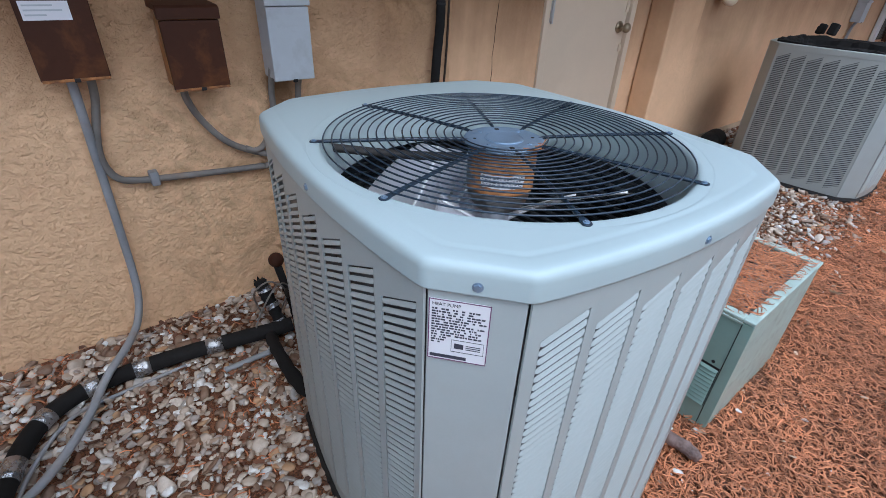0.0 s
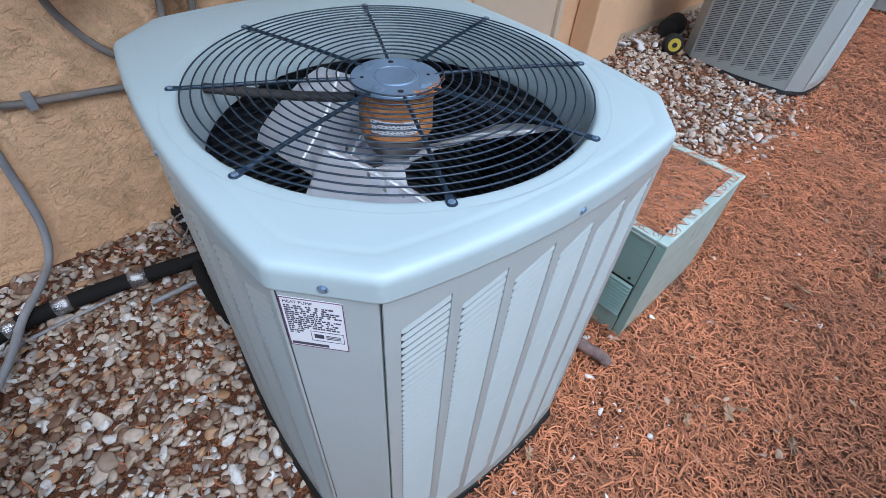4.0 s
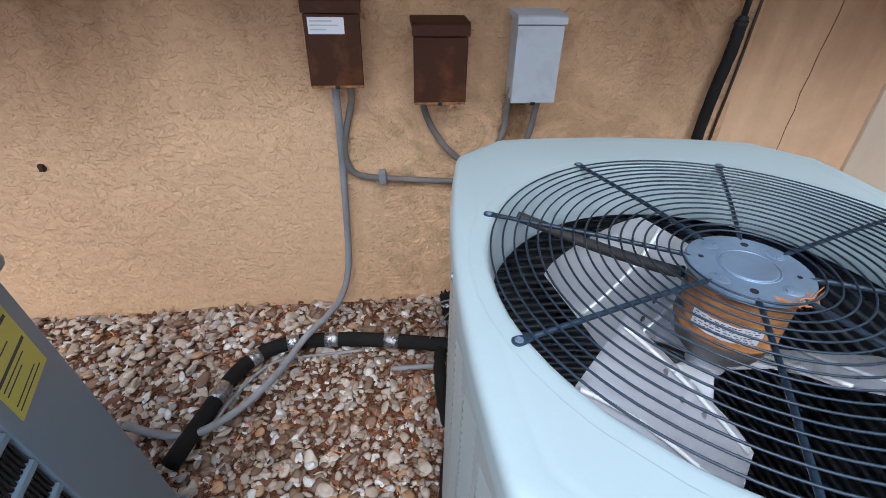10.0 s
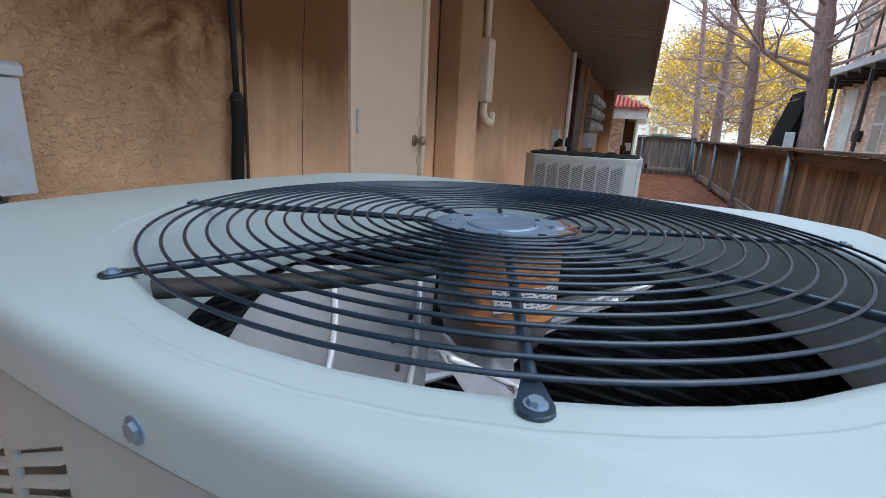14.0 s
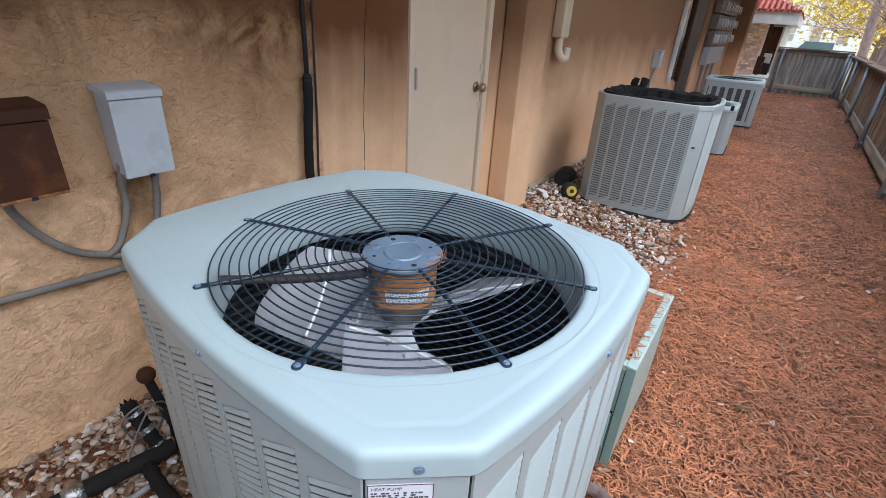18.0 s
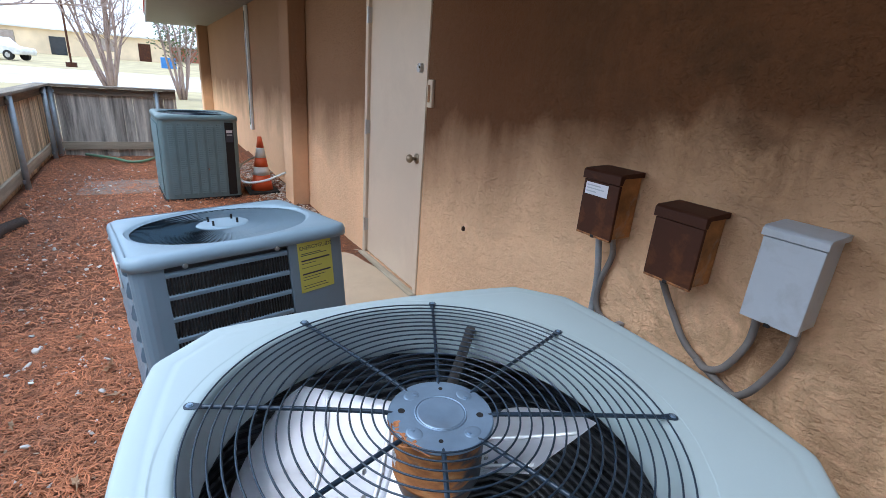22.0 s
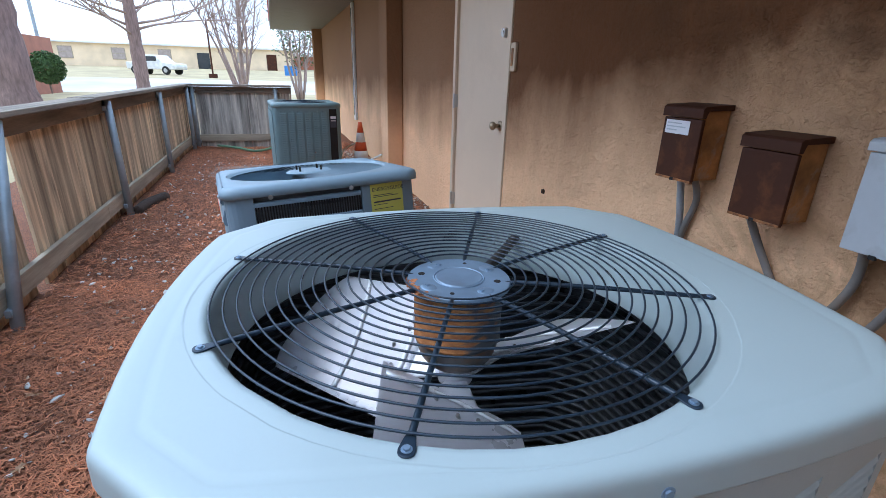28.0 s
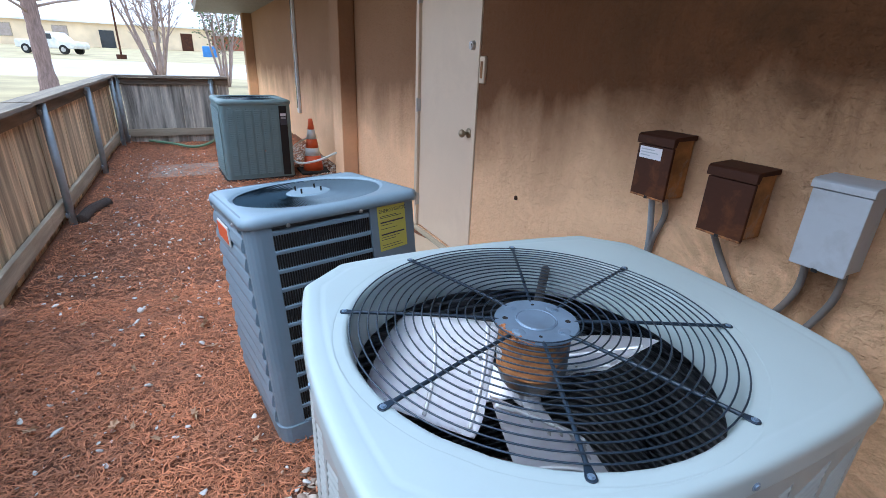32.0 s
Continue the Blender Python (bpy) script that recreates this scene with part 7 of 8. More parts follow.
# east wall fittings: recess, meter bank
for x0, x1, z0, tm in ((8.0, 8.12, 0.62, WHITE_PAINT), (8.72, 8.84, 0.62, BROWN_PAINT), (9.95, 10.35, 0.1, STUCCO_SMOOTH)):
    bm = boxed((x0, WALL_Y - 0.06, z0), (x1, WALL_Y - 0.004, SOFFIT_Z - 0.01))
    tagged(part("trim", bm, tm, bevel=0.01), "dark brown upright frame strip" if tm is BROWN_PAINT else "pale upright frame strip on the wall", "trim", kind="structure")
bm = boxed((8.125, WALL_Y - 0.02, 0.66), (8.715, WALL_Y - 0.004, SOFFIT_Z - 0.012))
tagged(part("window_2", bm, GLASS), "dark narrow window in the stucco wall", "window", kind="structure")
bm = boxed((8.90, WALL_Y - 0.03, 0.05), (9.90, WALL_Y - 0.006, 2.15))
tagged(part("door_3", bm, material("dark_door", (0.09, 0.07, 0.055), 0.6), bevel=0.01), "dark brown closed door under the eave", "door", kind="structure")
mb = tagged(empty("meter_bank", pose(10.85, WALL_Y, 1.13)), "bank of grey electric meters on the wall", "electric meter")
part("trough", boxed((0.05, -0.13, -0.34), (2.25, -0.006, 0.0)), BOX_GREY, mb, "long grey wiring trough", bevel=0.01)
for r_ in range(3):
    for c_ in range(7):
        x, z = 0.02 + 0.42 * c_, 0.03 + 0.30 * r_
        b_ = part("meter_box", boxed((x, -0.14, z), (x + 0.36, -0.006, z + 0.27)), CONDUIT_DARK, mb, bevel=0.01)
        bm = bmesh.new()
        cyl(bm, (x + 0.18, -0.14, z + 0.13), (x + 0.18, -0.22, z + 0.13), 0.085, 0.075, segs=20)
        part("meter_glass", bm, BOX_GREY if (r_ + c_) % 3 else WHITE_PAINT, b_)
for q in range(3):
    conduit("conduit", [(11.2 + 0.7 * q, Yc - 0.03, 0.80), (11.2 + 0.7 * q, Yc - 0.03, 0.4), (11.2 + 0.7 * q, Yc - 0.03, 0.0)], 0.03, CONDUIT, "thick grey conduit below the meters")


# ---------- trees ----------
def branch_tree(name, x, y, z, height, r0, seed, label, mat, n_branch, spread, rise, first=0.25, sub=5, bend=0.02, leaves=None, leaf_n=0, leaf_size=0.06, lean=(0, 0), knots=0.0, limbs=1.0):
    """A tapered trunk, limbs that fork into twigs, and clumps of single leaves where there are any."""
    r = random.Random(seed)
    t = tagged(empty(name, Matrix.Translation((x, y, z))), label, "tree")
    bm = bmesh.new()
    pts, rad = [], []
    px = py = 0.0
    n = 48 if knots else 12
    for i in range(n + 1):
        s = i / n
        pts.append(Vector((px + lean[0] * s * height, py + lean[1] * s * height, s * height)))
        rad.append(r0 * ((1 - s) ** 0.8 * 0.92 + 0.05) * (1 + 0.38 * math.exp(-s * height / 0.35)) * (1 + knots * r.uniform(-1, 1)))
        px += r.uniform(-1, 1) * bend * height / n
        py += r.uniform(-1, 1) * bend * height / n
    tube(bm, pts, r0, 12, radii=rad)
    part("trunk", bm, mat, t, smooth=True)
    bm = bmesh.new()
    tips = []
    for b in range(n_branch):
        s = first + (0.97 - first) * (b + r.random()) / n_branch
        i = min(n - 1, int(s * n))
        o = pts[i].lerp(pts[i + 1], s * n - i)
        a = b * 2.4 + r.uniform(-0.5, 0.5)
        L = spread * (1.05 - s * 0.75) * r.uniform(0.65, 1.15)
        d = Vector((math.cos(a), math.sin(a), rise + r.uniform(-0.2, 0.2)))
        P = [o]
        for q in range(5):
            d = (d + Vector((r.uniform(-0.22, 0.22), r.uniform(-0.22, 0.22), r.uniform(-0.12, 0.2)))).normalized()
            P.append(P[-1] + d * L / 5)
        br = max(0.010, rad[i] * 0.22 * (limbs if b % 6 == 1 else 1.0))
        tube(bm, P, br, 5, radii=[br * (1 - 0.17 * q) for q in range(6)])
        for c in range(sub):
            q = r.uniform(1, 4.9)
            k = int(q)
            o2 = P[k].lerp(P[k + 1], q - k)
            dd = (P[k + 1] - P[k]).normalized()
            side = Vector((r.uniform(-1, 1), r.uniform(-1, 1), r.uniform(-0.3, 0.8)))
            d2 = (dd + side * 0.9).normalized()
            L2 = L * r.uniform(0.2, 0.5)
            P2 = [o2]
            for _ in range(3):
                d2 = (d2 + Vector((r.uniform(-0.3, 0.3), r.uniform(-0.3, 0.3), r.uniform(-0.15, 0.25)))).normalized()
                P2.append(P2[-1] + d2 * L2 / 3)
            b2 = br * 0.42
            tube(bm, P2, b2, 4, radii=[b2, b2 * 0.8, b2 * 0.6, b2 * 0.35])
            tips += P2[1:]
            for e in range(2):
                d3 = Vector((r.uniform(-1, 1), r.uniform(-1, 1), r.uniform(-0.2, 0.9))).normalized()
                o3 = P2[1 + e]
                tube(bm, [o3, o3 + d3 * L2 * 0.3, o3 + d3 * L2 * 0.5 + Vector((0, 0, 0.04))], b2 * 0.5, 3, radii=[b2 * 0.5, b2 * 0.35, b2 * 0.2])
                tips.append(o3 + d3 * L2 * 0.5)
        tips.append(P[-1])
    part("branchwork", bm, TWIG, t, smooth=True)
    if leaves:
        g = np.random.default_rng(seed)
        T = np.array([p[:] for p in tips])
        c = T[g.integers(0, len(T), leaf_n)] + g.normal(0, leaf_size * 3.2, (leaf_n, 3))
        R = turned(leaf_n, g, 0.8)
        quad = np.array([(-0.5, -0.3, 0), (0.5, -0.3, 0.1), (0.6, 0.3, 0), (-0.4, 0.35, 0.1)]) * leaf_size
        S = g.uniform(0.6, 1.4, leaf_n)
        V = np.einsum('nij,vj->nvi', R, quad) * S[:, None, None] + c[:, None]
        F = np.arange(leaf_n * 4).reshape(-1, 4)
        me = bpy.data.meshes.new("crown")
        me.from_pydata(V.reshape(-1, 3).tolist(), [], F.tolist())
        tagged(from_mesh("crown", me, leaves, t, "loose clumps of small leaves"), kind="stuff")
    return t


# behind the fence to the east: bare trees, a yellow tree
branch_tree("bare_tree", 13.4, -3.95, 0, 11, 0.255, 31, "tall bare tree with knotted grey-brown trunk", BARK, 42, 4.0, 0.35, 0.20, 8, knots=0.10, lean=(0, 0.10), limbs=1.35)
branch_tree("bare_tree", 18.4, -3.40, 0, 13, 0.215, 32, "tall slender bare tree with thin branches", BARK, 62, 2.7, 0.10, 0.12, 8, knots=0.06, lean=(0, 0.07))
branch_tree("bare_tree", 22.6, -3.03, 0, 13, 0.215, 33, "tall bare tree with thin level branches", BARK, 62, 2.7, 0.08, 0.12, 8, knots=0.06, lean=(0, 0.035))
branch_tree("bare_tree", 29.5, -2.92, 0, 13, 0.215, 34, "bare tree with thin rusty branches", BARK, 55, 3.0, 0.12, 0.12, 8, knots=0.06, lean=(0, 0.09))
branch_tree("yellow_tree", 38.0, -4.2, 0, 7.2, 0.3, 35, "spreading tree with bright yellow autumn leaves", BARK, 46, 6.3, 0.45, 0.12, 7, leaves=YELLOW_LEAF, leaf_n=30000, leaf_size=0.14)
branch_tree("yellow_tree", 44.0, -9.5, 0, 7.6, 0.3, 36, "autumn tree with thinning yellow leaves", BARK, 40, 5.5, 0.45, 0.12, 6, leaves=YELLOW_LEAF, leaf_n=20000, leaf_size=0.14)
# west: trunks, crape myrtles, shrub
branch_tree("bare_tree", -9.15, -4.2, 0, 9, 0.33, 41, "large grey-brown tree trunk behind the fence", BARK, 20, 3.5, 0.4, 0.42, 7, knots=0.09)
branch_tree("bare_tree", -19.0, -4.5, 0, 11, 0.24, 42, "bare tree with long level branches", BARK, 60, 4.2, 0.16, 0.20, 9, knots=0.08)


def multi_stem(x, y, height, stems, seed, label, leaf=None, leaf_n=0):
    r = random.Random(seed)
    t = tagged(empty("crape_myrtle", Matrix.Translation((x, y, 0))), label, "tree")
    tips = []
    for s in range(stems):
        a = 2 * math.pi * s / stems + r.uniform(-0.3, 0.3)
        bm = bmesh.new()
        out = r.uniform(0.10, 0.42)
        P = [Vector((0.10 * math.cos(a), 0.10 * math.sin(a), 0))]
        d = Vector((math.cos(a) * out, math.sin(a) * out, 1))
        for q in range(7):
            d = (d + Vector((r.uniform(-0.12, 0.12), r.uniform(-0.12, 0.12), 0.05))).normalized()
            P.append(P[-1] + d * height / 7)
        tube(bm, P, 0.06, 6, radii=[0.065 * (1 - 0.115 * q) for q in range(8)])
        for c in range(13):
            q = r.uniform(2.2, 6.9)
            k = int(q)
            o = P[k].lerp(P[k + 1], q - k)
            e = (Vector((r.uniform(-1, 1), r.uniform(-1, 1), r.uniform(0.4, 1.6)))).normalized()
            L = height * r.uniform(0.12, 0.3)
            P2 = [o, o + e * L * 0.5, o + e * L + Vector((r.uniform(-0.1, 0.1), r.uniform(-0.1, 0.1), 0.05))]
            tube(bm, P2, 0.018, 4, radii=[0.020, 0.013, 0.006])
            tips += P2[1:]
            for _ in range(3):
                e2 = (e + Vector((r.uniform(-0.9, 0.9), r.uniform(-0.9, 0.9), r.uniform(0, 0.6)))).normalized()
                tube(bm, [P2[1], P2[1] + e2 * L * 0.5], 0.008, 3, radii=[0.009, 0.004])
                tips.append(P2[1] + e2 * L * 0.5)
        part("stem", bm, TWIG, t, smooth=True)
    if leaf:
        g = np.random.default_rng(seed)
        T = np.array([p[:] for p in tips])
        c = T[g.integers(0, len(T), leaf_n)] + g.normal(0, 0.12, (leaf_n, 3))
        V = np.einsum('nij,vj->nvi', turned(leaf_n, g, 0.8), np.array([(-0.5, -0.3, 0), (0.5, -0.3, 0.1), (0.6, 0.3, 0), (-0.4, 0.35, 0.1)]) * 0.08) + c[:, None]
        me = bpy.data.meshes.new("crown")
        me.from_pydata(V.reshape(-1, 3).tolist(), [], np.arange(leaf_n * 4).reshape(-1, 4).tolist())
        tagged(from_mesh("crown", me, leaf, t, "sparse green-yellow leaves"), kind="stuff")


multi_stem(-24.5, -1.6, 5.6, 13, 51, "leafless crape myrtle with many pale stems")
multi_stem(-23.6, 0.95, 3.9, 6, 52, "small crape myrtle with a few green leaves", GREEN_LEAF, 900)

sh = tagged(empty("shrub", Matrix.Translation((-23.3, -8.7, 0.25)) @ Matrix.Scale(0.72, 4)), "clipped round green shrub on a short stem", "shrub")
bm = bmesh.new()
tube(bm, [(0, 0, 0), (0.03, 0, 0.5), (0, 0.02, 0.9)], 0.05, 8)
part("trunk", bm, BARK, sh, smooth=True)
g = np.random.default_rng(7)
d = g.normal(size=(5200, 3))
d /= np.linalg.norm(d, axis=1, keepdims=True)
c = d * (0.78 * g.uniform(0.55, 1.0, 5200) ** 0.4)[:, None] * (1 + 0.15 * np.sin(5 * d[:, :1] + 3 * d[:, 1:2])) + np.array([0, 0, 1.35])
V = np.einsum('nij,vj->nvi', turned(5200, g, 0.9), np.array([(-0.5, -0.3, 0), (0.5, -0.3, 0.1), (0.6, 0.3, 0), (-0.4, 0.35, 0.1)]) * 0.10) + c[:, None]
me = bpy.data.meshes.new("crown")
me.from_pydata(V.reshape(-1, 3).tolist(), [], np.arange(5200 * 4).reshape(-1, 4).tolist())
tagged(from_mesh("crown", me, GREEN_LEAF, sh), kind="stuff")


# ---------- buildings beyond ----------
def far_window(parent, lo, hi, axis, face, frame_mat=WHITE_PAINT):
    """A framed window on a wall that faces along axis 0 or 1."""
    (a0, z0), (a1, z1) = lo, hi
    s = 1 if face > 0 else -1
    w = part("window", _slab(axis, a0, a1, z0, z1, face, 0.06 * s), frame_mat, parent)
    part("pane", _slab(axis, a0 + 0.08, a1 - 0.08, z0 + 0.08, (z0 + z1) / 2 - 0.03, face + 0.061 * s, 0.01 * s), FAR_GLASS, w)
    part("pane", _slab(axis, a0 + 0.08, a1 - 0.08, (z0 + z1) / 2 + 0.03, z1 - 0.08, face + 0.061 * s, 0.01 * s), FAR_GLASS, w)


def _slab(axis, a0, a1, z0, z1, at, d):
    lo, hi = min(at, at + d), max(at, at + d)
    return boxed((lo, a0, z0), (hi, a1, z1)) if axis == 0 else boxed((a0, lo, z0), (a1, hi, z1))


# long tan building across the street
hb = tagged(empty("office_building", Matrix.Translation((-78.0, -16.0, 1.42))), "long low tan building with a white metal roof", "building")
part("wall", boxed((-10, -34, -0.5), (0, 19.0, 2.9)), FAR_WALL, hb)
bm = bmesh.new()
loft(bm, [[(0.35, y, 3.05), (-5, y, 6.6), (-10.6, y, 3.05), (-10.6, y, 2.85), (0.35, y, 2.85)] for y in (-35, 20.0)], True, True)
part("roof", bm, FAR_ROOF, hb)
for y in (-29, -22, -15.5, -9.5, -3.5, 2.0, 12.0):
    far_window(hb, (y - 0.8, 0.9), (y + 0.8, 2.4), 0, 0.001, RAIL_WOOD)
part("door", boxed((0, 6.0, 0.0), (0.06, 7.6, 2.1)), GLASS, hb)
part("door", boxed((0, 15.2, 0.0), (0.06, 16.6, 2.2)), BROWN_PAINT, hb)
# brick wall and blue bin further off
fb = tagged(empty("brick_building", Matrix.Translation((-88, 4.0, 1.6))), "low red brick building far across the street", "building")
part("wall", boxed((-6, -1.5, -0.4), (0, 12, 2.2)), material("red_brick_far", (0.42, 0.16, 0.10), 0.9, coarse=2), fb)
part("roof", boxed((-6.5, -2.0, 2.2), (0.5, 12.5, 2.6)), FAR_ROOF, fb)
bn = boxed((-62.0, 1.2, 0.7), (-60.4, 2.6, 2.0))
tagged(part("waste_bin", bn, material("bin_blue", (0.05, 0.22, 0.55), 0.5), bevel=0.08), "blue plastic waste bin by the street", "bin")
# white pickup
tr = tagged(empty("pickup_truck", pose(-55.0, -10.8, 0.78, 0, 0, 62)), "parked white pickup truck", "truck")
bm = bmesh.new()
prof = [(-2.6, 0.45), (2.5, 0.45), (2.6, 0.75), (2.5, 1.0), (1.3, 1.1), (0.6, 1.75), (-0.8, 1.78), (-1.0, 1.12), (-2.6, 1.1)]
loft(bm, [[(x, y, z) for x, z in prof] for y in (-0.95, 0.95)], True, True)
part("body", bm, WHITE_PAINT, tr, bevel=0.08)
for s in (-1, 1):
    part("side_window", boxed((-0.7, 0.96 * s - 0.01, 1.2), (0.75, 0.96 * s + 0.01, 1.62)), GLASS, tr)
    for x in (-1.7, 1.6):
        bm = bmesh.new()
        cyl(bm, (x, 0.75 * s, 0.38), (x, 1.0 * s, 0.38), 0.38, segs=20)
        w_ = part("wheel", bm, RUBBER, tr)
        bm = bmesh.new()
        cyl(bm, (x, 1.0 * s, 0.38), (x, 1.02 * s, 0.38), 0.2, segs=16)
        part("rim", bm, STEEL, w_)
# poles
bm = bmesh.new()
cyl(bm, (-30.7, -11.35, 0), (-30.7, -11.35, 9.5), 0.09, 0.06, segs=10)
tagged(part("street_pole", bm, POST), "tall grey steel pole by the street", "pole")
bm = bmesh.new()
cyl(bm, (-46.0, -5.0, 0.5), (-46.0, -5.0, 5.2), 0.07, segs=10)
cyl(bm, (-46.0, -5.0, 0.5), (-46.0, -5.0, 1.0), 0.35, segs=12)
tagged(part("lamp_post", bm, BROWN_PAINT), "dark lamp post on a pale base", "lamp post")
# low brick house and border beyond the fence
bm = boxed((-30, -16.5, 0), (-22, -10.6, 2.6))
hs = tagged(part("brick_house", bm, material("red_brick_house", (0.36, 0.15, 0.10), 0.9, coarse=2)), "red brick house corner behind the trees", "house")
bm = bmesh.new()
for k in range(14):
    box(bm, (-17.5 + k * 0.42, -5.9 - 0.12 * k, 0.0), (-17.12 + k * 0.42, -5.65 - 0.12 * k, 0.16))
tagged(part("border_edging", bm, BRICK_TAN, bevel=0.02), "low pinkish brick border in the lawn", "edging", kind="structure")

# brick neighbour with a red tiled hip roof beyond the passage
nb_ = tagged(empty("neighbour_house", Matrix.Translation((19.0, 0.62, 0))), "brick house with red tiled roof beyond the passage", "house")
part("wall", boxed((0, 0, -0.1), (9, 8, 1.9)), MORTAR, nb_, "sandy mortar bed of the brick wall")
rn = random.Random(61)
V, F = [], []
for k in range(23):
    z, y = 0.20 + k * 0.073, -0.1 * (k % 2)
    while y < 2.2:
        d = -0.010 - rn.uniform(0.0, 0.004)
        a_, b_ = max(y, 0.0), y + 0.19
        o = len(V)
        V += [(0, a_, z), (0, b_, z), (0, b_, z + 0.061), (0, a_, z + 0.061), (d, a_, z), (d, b_, z), (d, b_, z + 0.061), (d, a_, z + 0.061)]
        F += [tuple(o + q for q in f) for f in ((4, 7, 6, 5), (3, 2, 6, 7), (0, 4, 5, 1), (0, 3, 7, 4), (1, 5, 6, 2))]
        y += 0.201
me = bpy.data.meshes.new("brickwork")
me.from_pydata(V, [], F)
tagged(from_mesh("brickwork", me, BRICK_ROSE, nb_, "rows of rose and buff brick"), kind="stuff")
part("porch_wall", boxed((1.6, -0.46, -0.1), (9, -0.002, 1.72)), WHITE_PAINT, nb_, "pale painted porch wall")
part("porch_slab", boxed((-0.7, -0.55, -0.1), (1.6, 0.9, 0.19)), ROAD, nb_, "pale concrete porch slab", bevel=0.01)
part("door", boxed((1.55, -0.40, 0.2), (1.598, -0.06, 1.68)), BROWN_PAINT, nb_, "dark brown porch door")
part("soffit", boxed((-0.58, -0.74, 1.76), (9, 8, 1.80)), WHITE_PAINT, nb_, "white soffit boards")
part("fascia", boxed((-0.65, -0.80, 1.72), (-0.59, 8, 2.08)), WHITE_PAINT, nb_, "white fascia", bevel=0.01)
part("fascia", boxed((-0.588, -0.80, 1.72), (9, -0.745, 2.08)), WHITE_PAINT, nb_, "white fascia", bevel=0.01)
part("porch_post", boxed((0.2, -0.16, 0.19), (0.28, -0.06, 1.76)), BROWN_PAINT, nb_, "dark porch post")
bm = bmesh.new()
hip = [bm.verts.new(p) for p in ((-0.72, -0.85, 2.08), (-0.72, 8, 2.08), (3.4, 8, 4.14), (3.4, 3.27, 4.14), (9, 3.27, 4.14), (9, -0.85, 2.08))]
bm.faces.new((hip[0], hip[3], hip[2], hip[1]))
bm.faces.new((hip[0], hip[5], hip[4], hip[3]))
bmesh.ops.solidify(bm, geom=bm.faces[:], thickness=0.05)
rf = part("roof", bm, RED_TILE, nb_)
for k in range(22):
    y = -0.75 + k * 0.15
    up = min(3.9, y + 0.85)
    bm = bmesh.new()
    tube(bm, [(-0.76, y, 2.10), (-0.72 + up, y, 2.12 + 0.5 * up)], 0.05, 6)
    part("roof_tile_row", bm, RED_TILE, rf)
# things standing on its porch
for q, (y, z0, z1, m_) in enumerate(((-0.10, 0.19, 0.75, BROWN_PAINT), (-0.30, 0.19, 0.55, BLACK), (-0.26, 0.551, 0.85, WHITE_PAINT))):
    bm = boxed((0.45 + 0.1 * q, y - 0.11, z0), (0.70 + 0.1 * q, y + 0.11, z1), Matrix.Translation((19.0, 0.62, 0)))
    tagged(part("storage_box", bm, m_, bevel=0.015), ("dark brown box standing on the porch", "black crate standing on the porch", "white box stacked on a black crate")[q], "box")
# green dumpster behind the end fence
db = tagged(empty("dumpster", Matrix.Translation((24.0, -0.9, 0.02))), "grey-green steel dumpster behind the fence", "dumpster")
part("body", boxed((0, -0.55, 0.1), (1.6, 0.55, 0.95)), D_PAINT, db, bevel=0.02)
bm = bmesh.new()
loft(bm, [[(x, -0.57, 0.96), (x, 0.57, 0.96), (x, 0.42, 1.16), (x, 0.36, 1.25), (x, -0.57, 1.25)] for x in (-0.03, 1.63)], True, True)
part("lid", bm, D_PAINT, db, "sloping green lid")
for y in (-0.45, -0.15, 0.15, 0.45):
    part("rib", boxed((-0.04, y - 0.03, 0.12), (0.0, y + 0.03, 0.93)), D_PAINT, db)
# pale two-storey block in the haze
pb = tagged(empty("pale_building", Matrix.Translation((62.0, 0, 0))), "pale two-storey building in the distance", "building")
part("wall", boxed((0, -4.5, 0), (12, 9, 6.2)), FAR_ROOF, pb)
part("roof", boxed((-0.5, -5.0, 6.2), (12.5, 9.5, 6.6)), SOFFIT, pb)
for y in (-3.4, -1.2, 1.0, 3.2):
    for z in (0.9, 3.9):
        far_window(pb, (y - 0.5, z), (y + 0.5, z + 1.5), 0, -0.001)

# two-storey brick apartments behind the long fence
ap = tagged(empty("apartment_building", Matrix.Translation((6.0, -5.5, 0))), "two-storey tan brick apartment building with an upper walkway", "building")
part("wall", boxed((0, -9, -0.2), (12, 0, 7.4)), MORTAR, ap, "sandy mortar bed of the brick wall")
# courses of brick stand a little proud, broken into single bricks
ra = random.Random(44)
V, F = [], []
for k in range(97):
    z = k * 0.076
    x = -0.1 * (k % 2)
    while x < 12:
        d = 0.010 + ra.uniform(-0.002, 0.003)
        a, b = max(x, 0.0), min(x + 0.192, 12.0)
        o = len(V)
        V += [(a, 0.0, z), (b, 0.0, z), (b, 0.0, z + 0.064), (a, 0.0, z + 0.064), (a, d, z), (b, d, z), (b, d, z + 0.064), (a, d, z + 0.064)]
        F += [tuple(o + q for q in f) for f in ((4, 5, 6, 7), (3, 7, 6, 2), (0, 1, 5, 4), (0, 4, 7, 3), (1, 2, 6, 5))]
        x += 0.203
me = bpy.data.meshes.new("brickwork")
me.from_pydata(V, [], F)
tagged(from_mesh("brickwork", me, BRICK_TAN, ap, "rows of tan and orange brick"), kind="stuff")
part("walkway", boxed((-0.2, 0.016, 2.92), (12, 0.9, 3.08)), SOFFIT, ap, "upper concrete walkway")
part("walkway_edge", boxed((-0.2, 0.902, 2.94), (12, 0.93, 3.09)), BOX_GREY, ap, "grey edge of the walkway")
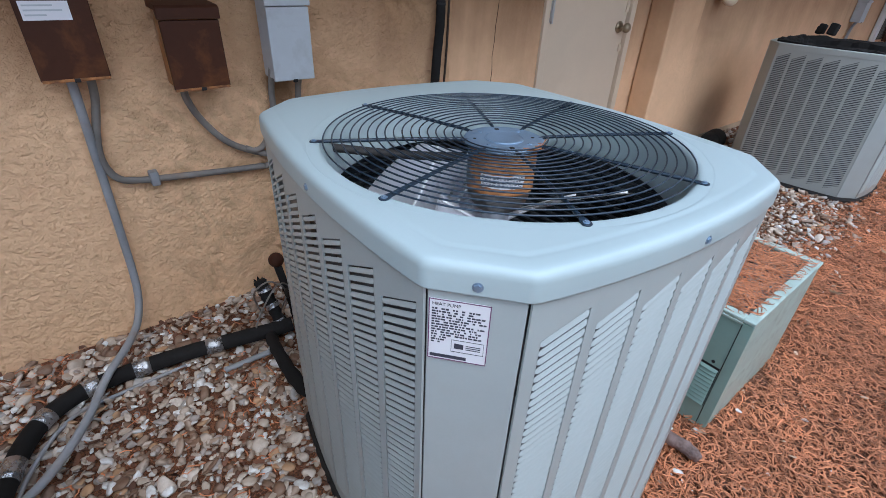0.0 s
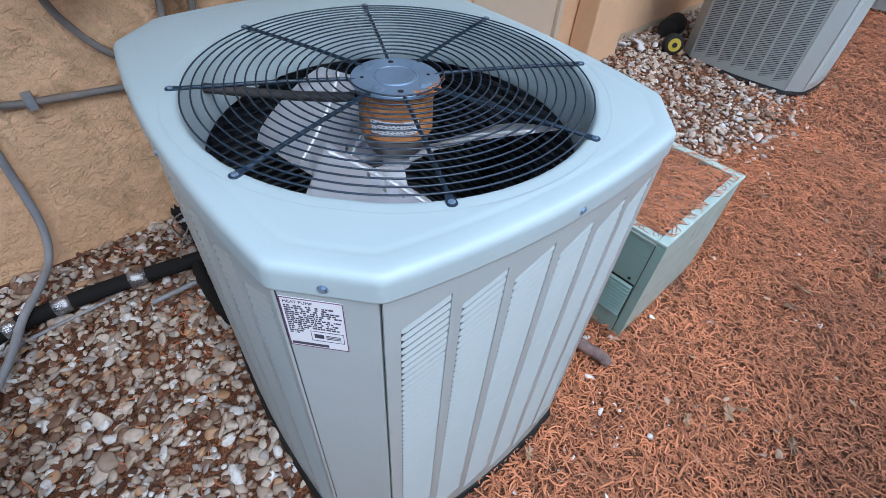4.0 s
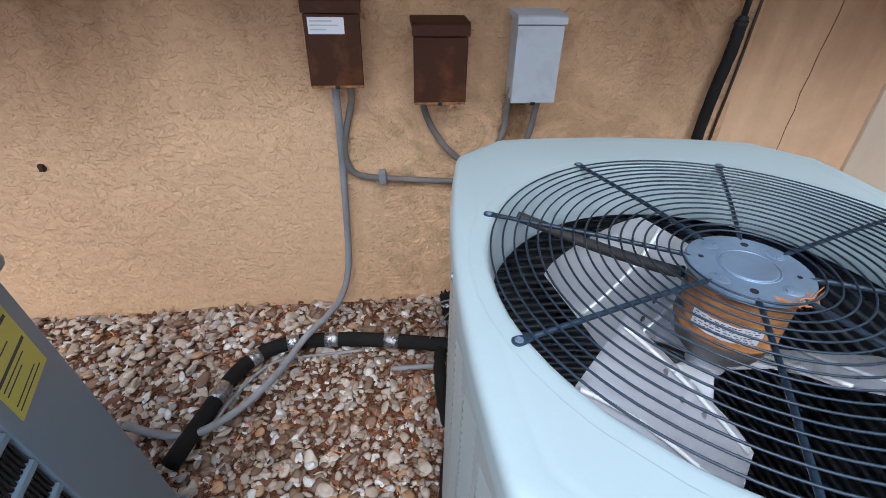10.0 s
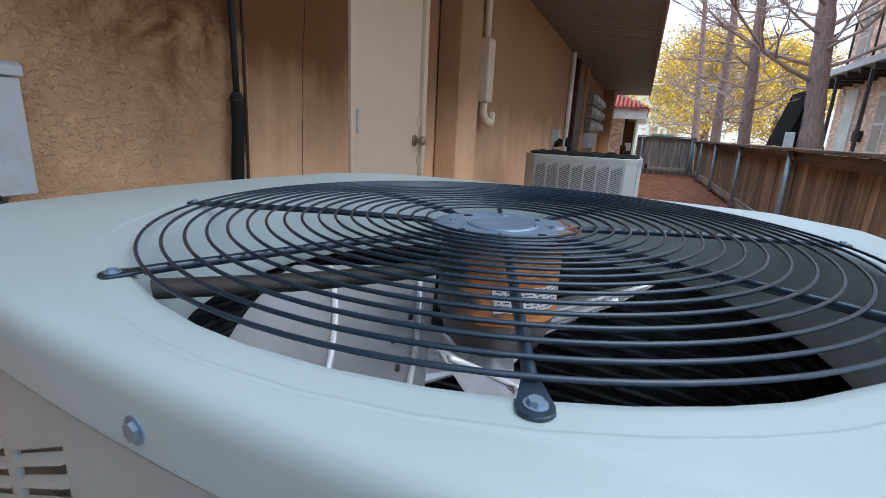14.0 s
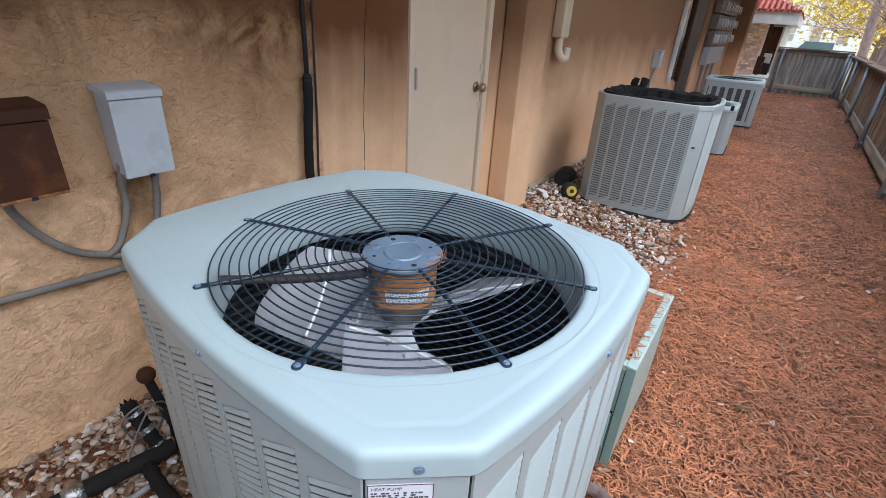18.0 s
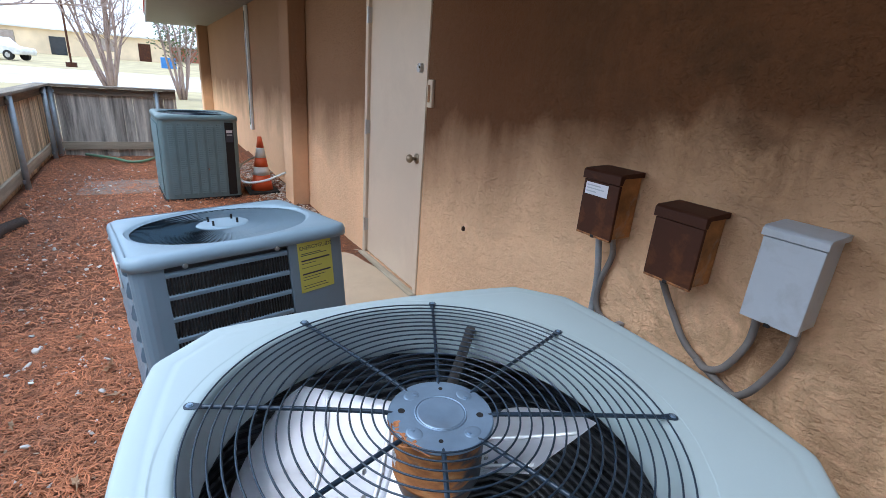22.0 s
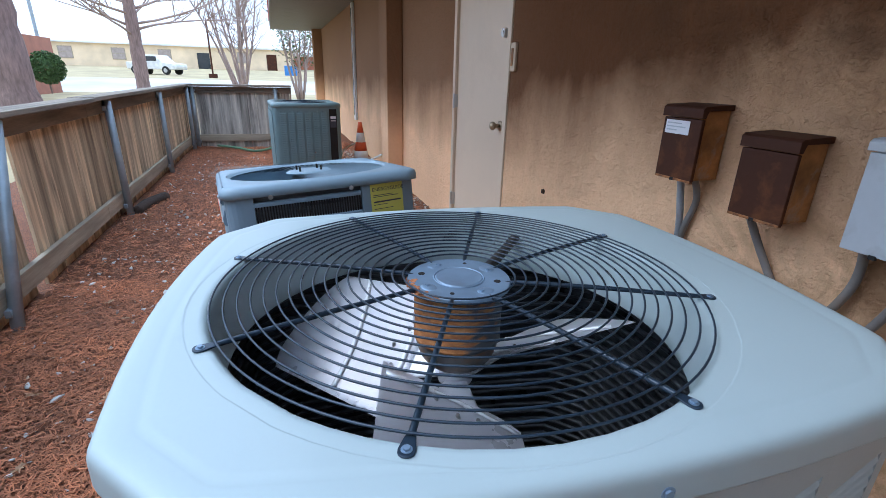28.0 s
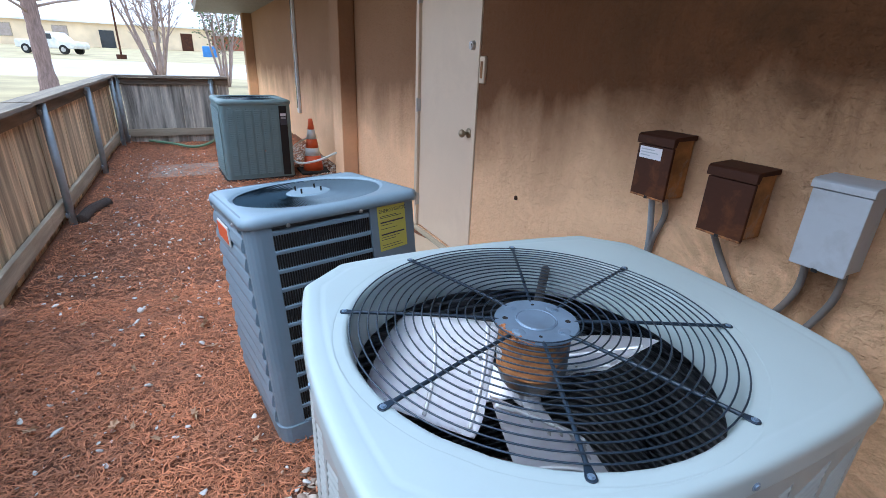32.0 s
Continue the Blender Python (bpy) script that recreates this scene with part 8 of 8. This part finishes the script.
for k in range(16):
    part("walkway_beam", boxed((0.1 + k * 0.78, 0.016, 2.80), (0.18 + k * 0.78, 0.9, 2.918)), RAIL_DARK, ap)
for px in (1.0, 3.1, 5.2, 5.36, 7.25, 9.35, 11.5):
    part("walkway_post", boxed((px, 0.83, 0), (px + 0.075, 0.90, 2.86)), RAIL_DARK, ap)
for k in range(9):
    part("railing_post", boxed((0.2 + k * 1.45, 0.86, 3.08), (0.24 + k * 1.45, 0.90, 4.08)), RAIL_DARK, ap)
for z in (3.2, 4.05):
    part("rail", boxed((0, 0.865, z), (12, 0.895, z + 0.035)), RAIL_DARK, ap)
for x0 in (2.4, 5.75, 8.25):
    far_window(ap, (x0, 0.95), (x0 + 0.66, 2.44), 1, 0.014)
for x0 in (3.6, 6.2, 8.6, 10.6):
    far_window(ap, (x0, 3.35), (x0 + 0.7, 4.85), 1, 0.014)
for x0 in (0.8, 10.35):
    part("door", boxed((x0, 0.014, 0.4), (x0 + 0.85, 0.06, 2.72)), WHITE_PAINT, ap, "pale painted door")
for x0 in (0.9, 7.35):
    part("door", boxed((x0, 0.014, 3.09), (x0 + 0.85, 0.06, 5.2)), BOX_GREY, ap)
part("wall_lamp", boxed((9.45, 0.014, 1.25), (9.62, 0.20, 1.55)), BLACK, ap, "black wall lantern", bevel=0.02)
bm = bmesh.new()
loft(bm, [[(x, 1.2, 7.4), (x, -4.5, 9.4), (x, -10.0, 7.4), (x, -10.0, 7.2), (x, 1.2, 7.2)] for x in (-0.6, 12.6)], True, True)
part("roof", bm, SOFFIT, ap)
# dark gabled shed between the trees
bm = bmesh.new()
loft(bm, [[(x, -4.42, 0), (x, -6.2, 0), (x, -5.30, 2.95), (x, -5.2, 2.95)] for x in (19.5, 22.0)], True, True)
tagged(part("shed", bm, material("dark_shingle", (0.012, 0.012, 0.013), 0.95, spec=0.05)), "dark steep-roofed shed behind the fence", "shed")
# pale service pedestal by the trunk
bm = boxed((12.92, -3.40, 0), (13.08, -3.22, 1.38))
tagged(part("utility_pedestal", bm, BOX_GREY, bevel=0.02), "pale grey utility pedestal beside a tree trunk", "pedestal")
